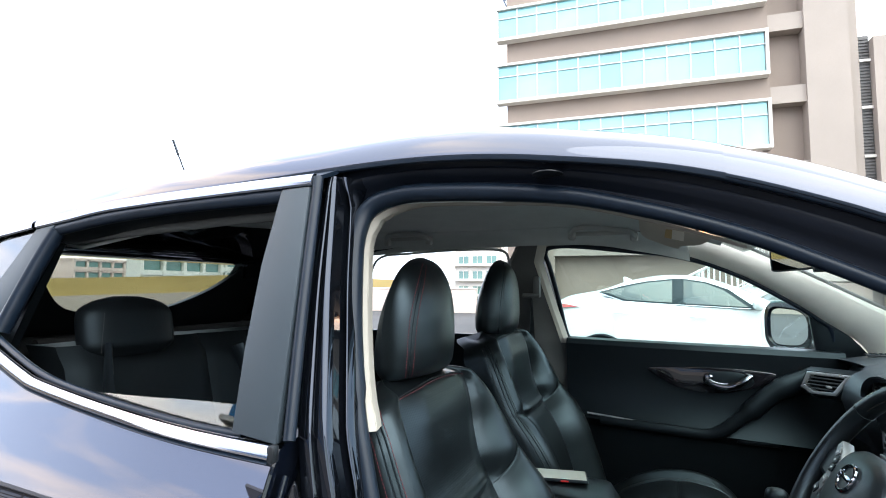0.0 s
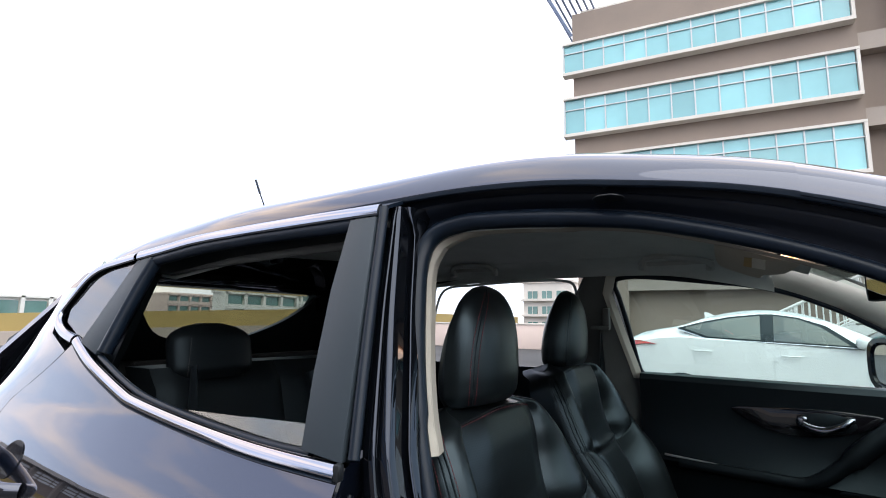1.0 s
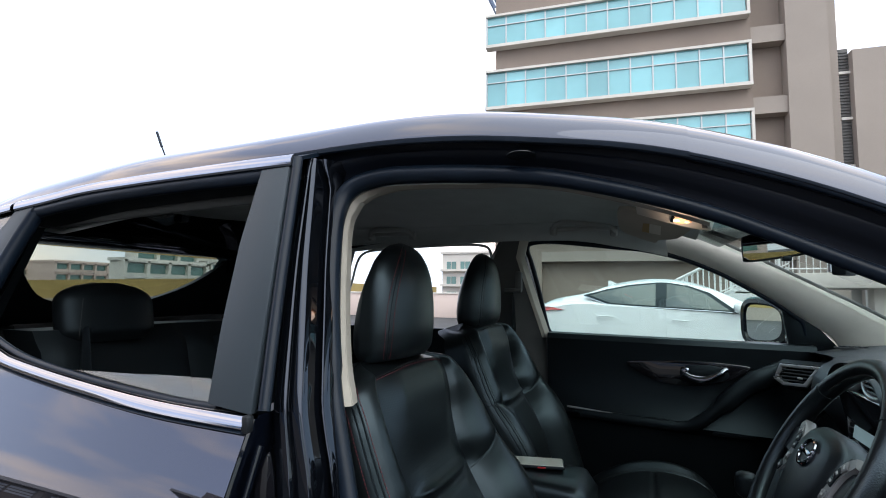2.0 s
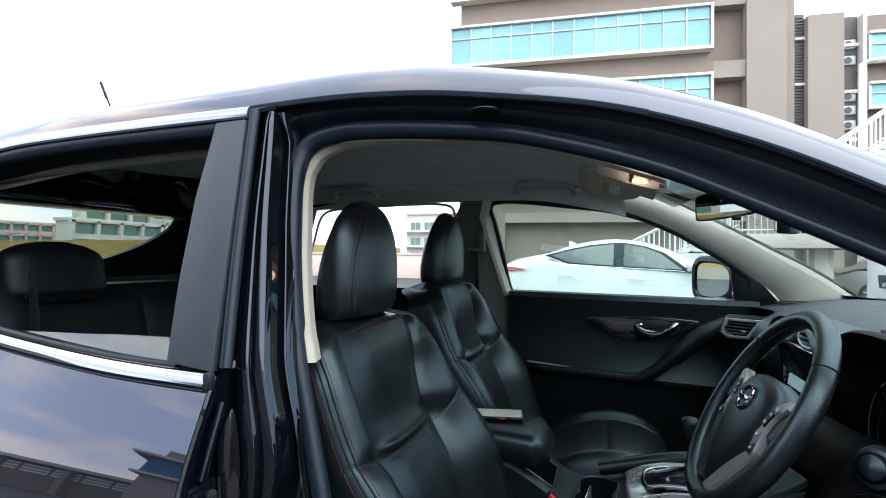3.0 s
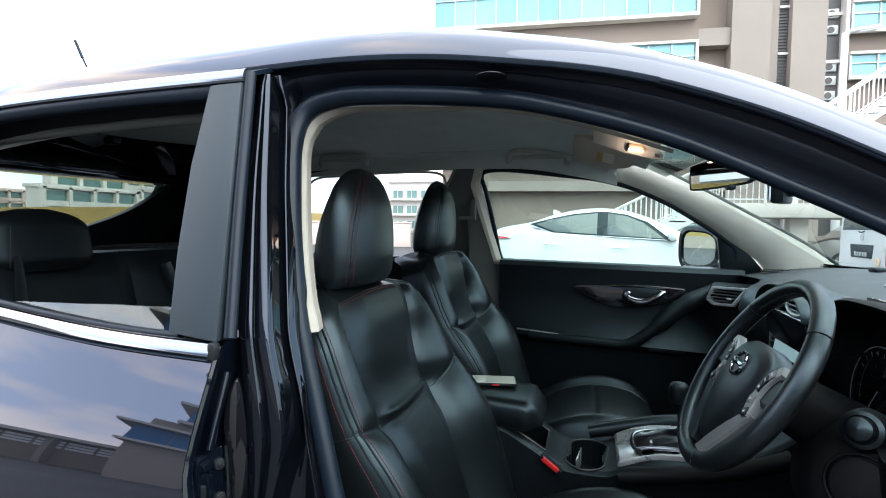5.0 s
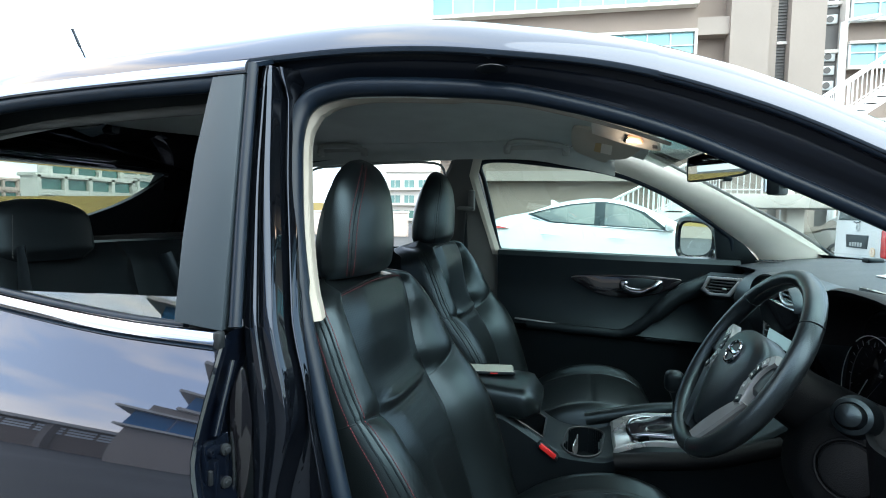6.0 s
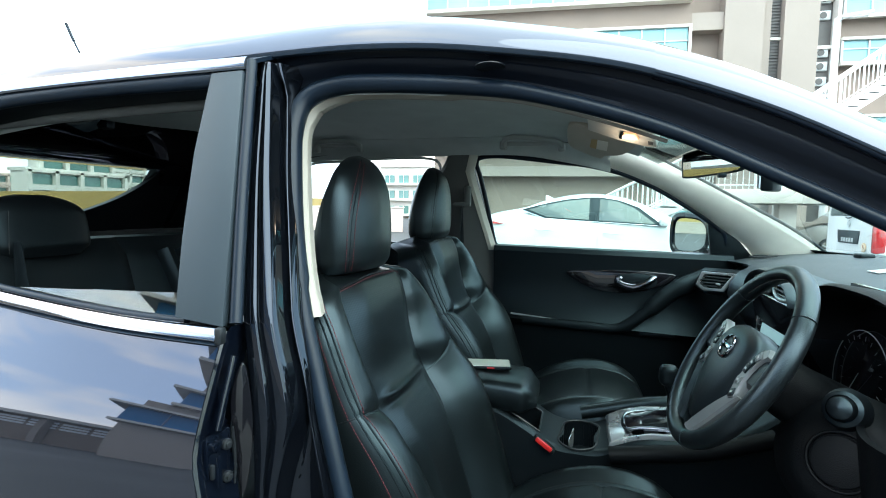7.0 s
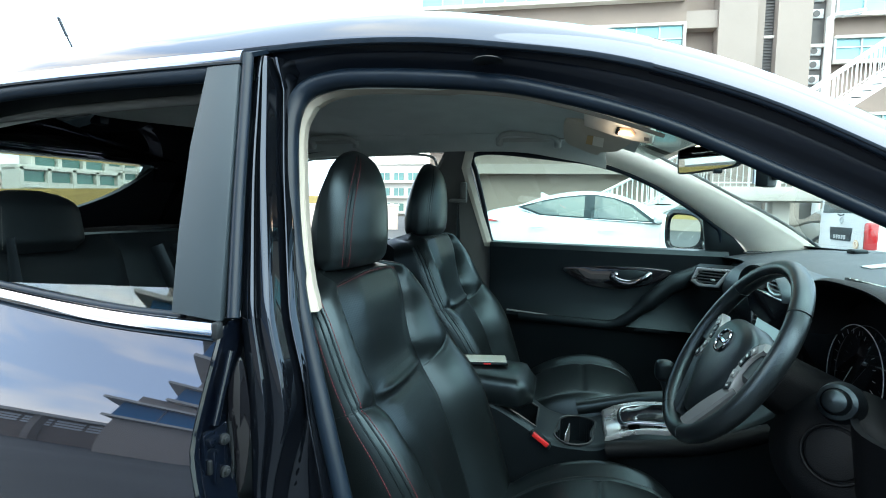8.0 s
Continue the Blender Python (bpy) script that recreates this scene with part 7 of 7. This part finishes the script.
M["silver_paint"] = mat("champagne_car_paint", (0.34, 0.32, 0.28), 0.25, 0.5, 0.05, 3, coat=1.0)
M["grey_paint"] = mat("grey_car_paint", (0.16, 0.17, 0.18), 0.25, 0.4, 0.05, 3, coat=1.0)
parked_car(6.4, 15.6, "silver_paint", "champagne hatchback parked under the walkway")
parked_car(2.6, 18.4, "grey_paint", "grey car parked under the walkway")


# ---- outside stair and walkway, white steel ----
def rail_run(parent, a, b, height=1.0, gap=0.14, posts=True):
    """A balustrade from a to b: top rail, low rail and upright bars."""
    a, b = Vector(a), Vector(b)
    up = Vector((0, 0, height))
    part("top_rail", tube([a + up, b + up], 0.035, 8), "white_metal", parent)
    part("low_rail", tube([a + up * 0.10, b + up * 0.10], 0.02, 6), "white_metal", parent)
    n = max(2, int((b - a).length / gap))
    for i in range(n + 1):
        p = a.lerp(b, i / n)
        thick = 0.032 if i % 9 == 0 else 0.012
        part("post" if i % 9 == 0 else "baluster", tube([p, p + up], thick, 6), "white_metal", parent)


def flight(name, label, a, b, width=1.3):
    """A straight stair from a up to b, along x, with stringers, treads and rails."""
    st_ = thing(name, label, "stairs", ((a[0] + b[0]) / 2, a[1], a[2]), group="outside stair")
    a, b = Vector(a), Vector(b)
    n = max(3, int((b.z - a.z) / 0.175))
    for y in (0, width):
        o = Vector((0, y, 0))
        part("stringer", plate([a + o + Vector((0, 0, -0.22)), b + o + Vector((0, 0, -0.22)), b + o + Vector((0, 0, 0.12)), a + o + Vector((0, 0, 0.12))], (0, 0.06, 0)), "white_metal", st_)
        rail_run(st_, a + o + Vector((0, 0, 0.1)), b + o + Vector((0, 0, 0.1)), 0.95)
    for i in range(n):
        p = a.lerp(b, (i + 0.5) / n)
        part("tread", rbox(((b.x - a.x) / n * 1.08, width, 0.05), (p.x, p.y + width / 2, p.z), 0.008, 1), "white_metal", st_)
    return st_


flight("stair_flight", "white steel stair rising to the walkway", (0.3, 12.4, 0.12), (3.6, 12.4, 1.85))
walkway = thing("walkway", "white raised walkway with balustrade on a pillar", "walkway", (6, 14, 0), group="outside stair")
part("slab", rbox((6.6, 2.6, 0.36), (6.8, 14.6, 1.68), 0.02), "white_render", walkway)
rail_run(walkway, (3.6, 13.35, 1.86), (10.0, 13.35, 1.86), 1.05)
for x in (5.85, 9.6):
    part("pillar", rbox((0.42, 0.42, 1.5), (x, 14.1, 0.75), 0.02), "white_render", walkway)
flight("stair_flight", "white steel stair rising beside the building", (6.2, 16.0, 3.0), (12.6, 16.0, 7.7))
part("brace", rbox((0.3, 0.3, 3.0), (6.4, 16.2, 1.5), 0.02), "white_metal", walkway)

# lamp post
lp = thing("street_lamp", "tall pale steel street lamp with flat head", "street lamp", (8.12, 17.6, 0))
part("pole", tube([(8.12, 17.6, 0), (8.12, 17.6, 7.35)], [0.12, 0.075], 12), "white_metal", lp)
part("lamp_head", rbox((0.85, 0.26, 0.10), (8.62, 17.55, 7.42), 0.04, 3, Matrix.Rotation(radians(-6), 4, 'Y')), "white_metal", lp)
part("lamp_lens", rbox((0.5, 0.2, 0.03), (8.72, 17.55, 7.36), 0.01, 1, Matrix.Rotation(radians(-6), 4, 'Y')), "white", lp)
part("collar", tube([(8.12, 17.6, 7.25), (8.25, 17.58, 7.40)], 0.08, 8), "white_metal", lp)

# air conditioners in the louvre strips
for i, z in enumerate((5.0, 6.2, 6.75, 7.25, 8.6, 9.2)):
    c = fac(9.10, z, -0.44)
    ac = part("air_conditioner", rbox((0.52, 0.22, 0.42), c, 0.03), "mullion", building)
    part("fan_grille", disc(c + bn * 0.115 + Vector((-0.05, 0, 0)), bn, 0.15, 0.02, 0, 20), "win_dark", ac)

# ---- parapet and distant buildings ----
wl_ = thing("parapet_wall", "long ochre painted parapet at the car park edge", "wall", (-29, 10, 0), kind="structure")
rows = []
for k in np.linspace(0, 1, 12):
    y = -40 + 110 * k
    h = 1.45 + 0.040 * (y - 8.6)
    h = min(max(h, 1.1), 2.3)
    rows.append([Vector((-29, y, 0)), Vector((-29, y, h)), Vector((-29.3, y, h)), Vector((-29.3, y, 0))])
part("wall", sheet(rows, closed_u=True, cap=True, smooth=0), "olive", wl_)
rows = []
for k in np.linspace(0, 1, 12):
    y = -40 + 110 * k
    h = min(max(0.62 + 0.022 * (y - 8.6), 0.45), 1.05)
    rows.append([Vector((-28.4, y, 0)), Vector((-28.6, y, h)), Vector((-28.98, y, h)), Vector((-28.98, y, 0))])
part("plinth", sheet(rows, closed_u=True, cap=True, smooth=0), "concrete_lt", wl_, "grey concrete plinth")


def block(name, label, x, y, w, d, h, material, floors=0, cols=0, glass_m="green_glass", face="x"):
    """A distant building: walls, roof edge, and framed windows on the side that faces the car park."""
    b = thing(name, label, "building", (x, y, 0), group="distant buildings")
    part("wall", rbox((d, w, h), (x, y, h / 2), 0), material, b)
    part("roof_edge", rbox((d + 0.5, w + 0.5, 0.5), (x, y, h + 0.1), 0), material, b)
    fh, cw = h / max(floors, 1), w / max(cols, 1)
    for f in range(floors):
        part("floor_slab", rbox((0.9, w + 0.4, 0.35), (x + d / 2 + 0.3, y, fh * (f + 1) - 0.17), 0), material, b)
        part("sill_band", rbox((0.7, w + 0.4, fh * 0.26), (x + d / 2 + 0.3, y, fh * f + fh * 0.18), 0), material, b)
        for c in range(cols):
            part("window", rbox((0.3, cw * 0.80, fh * 0.5), (x + d / 2 + 0.02, y - w / 2 + cw * (c + 0.5), fh * (f + 0.58)), 0), glass_m, b)
    for c in range(cols + 1):
        part("pier", rbox((0.9, cw * 0.14, h), (x + d / 2 + 0.3, y - w / 2 + cw * c, h / 2), 0), material, b)
    return b


block("distant_building", "white distant office block with rows of windows", -77.5, 62.3, 16, 3, 6.1, "far_white", 2, 4)
block("distant_building", "white distant office block with a set-back top storey", -80, 64.5, 12.5, 2, 8.6, "far_white", 3, 3)
block("distant_building", "pale distant tower with dark windows", -86, 79.5, 7, 3, 9.6, "far_white", 4, 2)
block("distant_building", "pink distant housing block", -130, 82, 18, 12, 7.6, "far_pink", 3, 6)
block("distant_building", "pink distant housing block", -140, 60, 26, 12, 6.0, "far_pink", 2, 8)
block("distant_building", "low pale distant shed", -120, 42, 22, 12, 5.2, "far_white", 1, 5)
block("distant_building", "low pink distant shed", -110, 20, 18, 12, 4.4, "far_pink", 1, 5)
# beyond the rear side window, facing the other way
nb = thing("distant_building", "white distant block with green glazing", "building", (-21, 62, 0), group="distant buildings")
part("wall", rbox((6.4, 8, 6.6), (-21.3, 65, 3.3), 0), "white_render", nb)
part("wing", rbox((10.0, 8, 5.2), (-13.2, 66, 2.6), 0), "white_render", nb)
part("roof_edge", rbox((6.9, 8.4, 0.25), (-21.3, 65, 6.65), 0), "white_render", nb)
for f in range(3):
    z = 1.0 + 1.95 * f
    part("balcony_band", rbox((6.6, 0.7, 0.30), (-21.3, 60.75, z - 0.55), 0), "white_render", nb)
    for c in range(3):
        win = part("window", rbox((1.25, 0.2, 0.95), (-23.2 + 1.9 * c, 60.95, z + 0.1), 0), "green_glass", nb)
        part("window_bar", rbox((0.06, 0.24, 0.95), (-23.2 + 1.9 * c, 60.90, z + 0.1), 0), "white_render", win)
bw = thing("boundary_wall", "low pale pink rendered wall at the car park edge", "wall", (-16, 24, 0), kind="structure")
part("wall", rbox((15.5, 0.25, 1.25), (-16.2, 24, 0.625), 0.02), "far_pink", bw)
part("coping", rbox((15.6, 0.36, 0.08), (-16.2, 24, 1.29), 0.01), "white_render", bw)
yard = thing("distant_building", "low pink brick distant shed", "building", (-40, 61, 0), group="distant buildings")
part("wall", rbox((12, 6, 2.2), (-39, 64, 1.1), 0), "far_pink", yard)
part("roof", rbox((12.6, 6.6, 0.3), (-39, 64, 2.3), 0), "far_white", yard)

# ---- across the road, behind the viewpoint, mirrored in the paint ----
opp = thing("opposite_building", "grey office block with projecting white slabs and blue window bands", "building", (-12, -24, 0))
CORNER, ALONG, BACK = Vector((-15.3, -15.6, 0)), Vector((0.80, -0.60, 0)), Vector((-0.45, -0.89, 0))


# most of the 40 m front is unseen, added to block low sky light
def footprint(out, start=4.0, length=40.0):
    """The plan of a floor, pushed out past its wall."""
    n1, n2 = Vector((0.60, 0.80, 0)), Vector((-0.89, 0.45, 0))
    c = CORNER + ALONG * start + n1 * out + n2 * out * 1.4
    return [c, c + ALONG * length, c + ALONG * length + BACK * 12, c + BACK * 12]


FLOORS = ((0.60, 4.72, 1.36), (2.0, 7.15, 1.05), (1.5, 10.8, 1.2), (1.5, 14.2, 1.3))     # start along the front, sill height, glass height
part("wall", plate(footprint(0.0, 0.4), (0, 0, 4.6)), "concrete_lt", opp)
for f, (start, z, tall) in enumerate(FLOORS):
    top = FLOORS[f + 1][1] - 0.25 if f < 3 else z + 2.6
    part("wall", plate([p + Vector((0, 0, z - 0.2)) for p in footprint(0.0, start)], (0, 0, top - z + 0.2)), "concrete_lt", opp)
    band = part("window_band", plate([p + Vector((0, 0, z)) for p in footprint(0.25, start)], (0, 0, tall)), "deep_glass", opp, "deep blue window band")
    part("sill_slab", plate([p + Vector((0, 0, z - 0.22)) for p in footprint(0.45, start)], (0, 0, 0.20)), "white_render", band)
    part("head_slab", plate([p + Vector((0, 0, z + tall + 0.01)) for p in footprint(0.75, start)], (0, 0, 0.16)), "white_render", band)
    q = footprint(0.28, start)
    for pa, pb, m in ((q[0], q[1], 26), (q[3], q[0], 5)):
        for k in range(1, m):
            p = pa.lerp(pb, k / m)
            part("mullion", rbox((0.06, 0.06, tall), (p.x, p.y, z + tall / 2), 0), "steel_blue", band)
part("parapet", plate([p + Vector((0, 0, 16.8)) for p in footprint(0.3, 1.5)], (0, 0, 0.5)), "concrete_lt", opp)
low = thing("long_shed", "long low grey building with pale louvre strips", "building", (-29, -22, 0))
lx0, lx1 = Vector((-42, -13.5, 0)), Vector((-20.5, -24.5, 0))
ln = Vector((0.455, 0.89, 0)).normalized()
part("wall", plate([lx0, lx1, lx1 - ln * 9, lx0 - ln * 9], (0, 0, 4.6)), "concrete", low)
part("roof", plate([lx0 + ln * 0.8 + Vector((0, 0, 4.6)), lx1 + ln * 0.8 + Vector((0, 0, 4.6)), lx1 - ln * 9.5 + Vector((0, 0, 4.6)), lx0 - ln * 9.5 + Vector((0, 0, 4.6))], (0, 0, 0.45)), "white_render", low)
for c in range(16):
    p0, p1 = lx0.lerp(lx1, (c + 0.06) / 16), lx0.lerp(lx1, (c + 0.94) / 16)
    for z0, z1 in ((3.95, 4.25), (3.5, 3.8), (3.05, 3.35)):
        part("louvre", plate([p0 + ln * 0.02 + Vector((0, 0, z0)), p1 + ln * 0.02 + Vector((0, 0, z0)), p1 + ln * 0.02 + Vector((0, 0, z1)), p0 + ln * 0.02 + Vector((0, 0, z1))], ln * 0.1), "white_metal", low)
for c in range(7):
    p = lx0.lerp(lx1, (c + 0.5) / 7)
    part("buttress", rbox((0.5, 0.5, 4.6), (p.x + ln.x * 0.2, p.y + ln.y * 0.2, 2.3), 0), "concrete_lt", low)

# ---- loose things in the car ----
ph = thing("phone", "dark smartphone lying on the armrest", "phone", (0.262, 0.012, 0.773))
prot = Matrix.Rotation(radians(12), 4, 'Z')
part("body", rbox((0.155, 0.074, 0.009), (0.262, 0.012, 0.7735), 0.004, 2, prot), "trim_black", ph)
# pale base colour stands in for the reflection on the phone's dark glass
part("glass_back_sheen", rbox((0.148, 0.068, 0.002), (0.262, 0.012, 0.7785), 0.0008, 1, prot), mat("phone_glass_sheen", (0.60, 0.62, 0.55), 0.12, 0.0, 0.05, 20, coat=1.0), ph)
part("red_key", rbox((0.022, 0.004, 0.004), (0.285, -0.022, 0.7735), 0.001, 1, prot), "red", ph)
dc = thing("dash_camera", "small black camera hung behind the windscreen", "camera", (0.981, -0.046, 1.330))
crot = Matrix.Rotation(radians(-35), 4, 'Z')
part("body", rbox((0.030, 0.066, 0.068), (0.981, -0.046, 1.330), 0.006, 2, crot), "trim_black", dc)
part("screen", rbox((0.004, 0.024, 0.05), (0.961, -0.026, 1.330), 0.001, 1, crot), "silver", dc)
part("lens", disc((1.004, -0.060, 1.330), (1, -0.7, 0), 0.018, 0.03, 0.003), "piano", dc)
part("mount", tube([(0.986, -0.046, 1.36), (1.0, -0.046, 1.405)], 0.010, 8), "trim_black", dc)
for k in range(3):
    part("button", rbox((0.004, 0.008, 0.008), (0.966, -0.054 - 0.004 * k, 1.350 - 0.018 * k), 0.001, 1, crot), "mullion", dc)
gp = thing("gps_puck", "black puck aerial on the dashboard", "aerial", (1.40, 0.41, 1.100))
part("body", rbox((0.044, 0.044, 0.018), (1.400, 0.410, 1.110), 0.006, 3), "trim_black", gp)
part("cable", tube(smooth_path([(1.415, 0.410, 1.104), (1.43, 0.37, 1.106), (1.44, 0.30, 1.106)], 5), 0.002, 6), "trim_black", gp)
sp = thing("paper_slip", "white paper slip under the windscreen", "paper", (1.28, 0.05, 1.092))
part("sheet", rbox((0.055, 0.05, 0.002), (1.285, 0.06, 1.0985), 0, rot=Matrix.Rotation(radians(-9), 4, 'Y')), "mullion", sp)
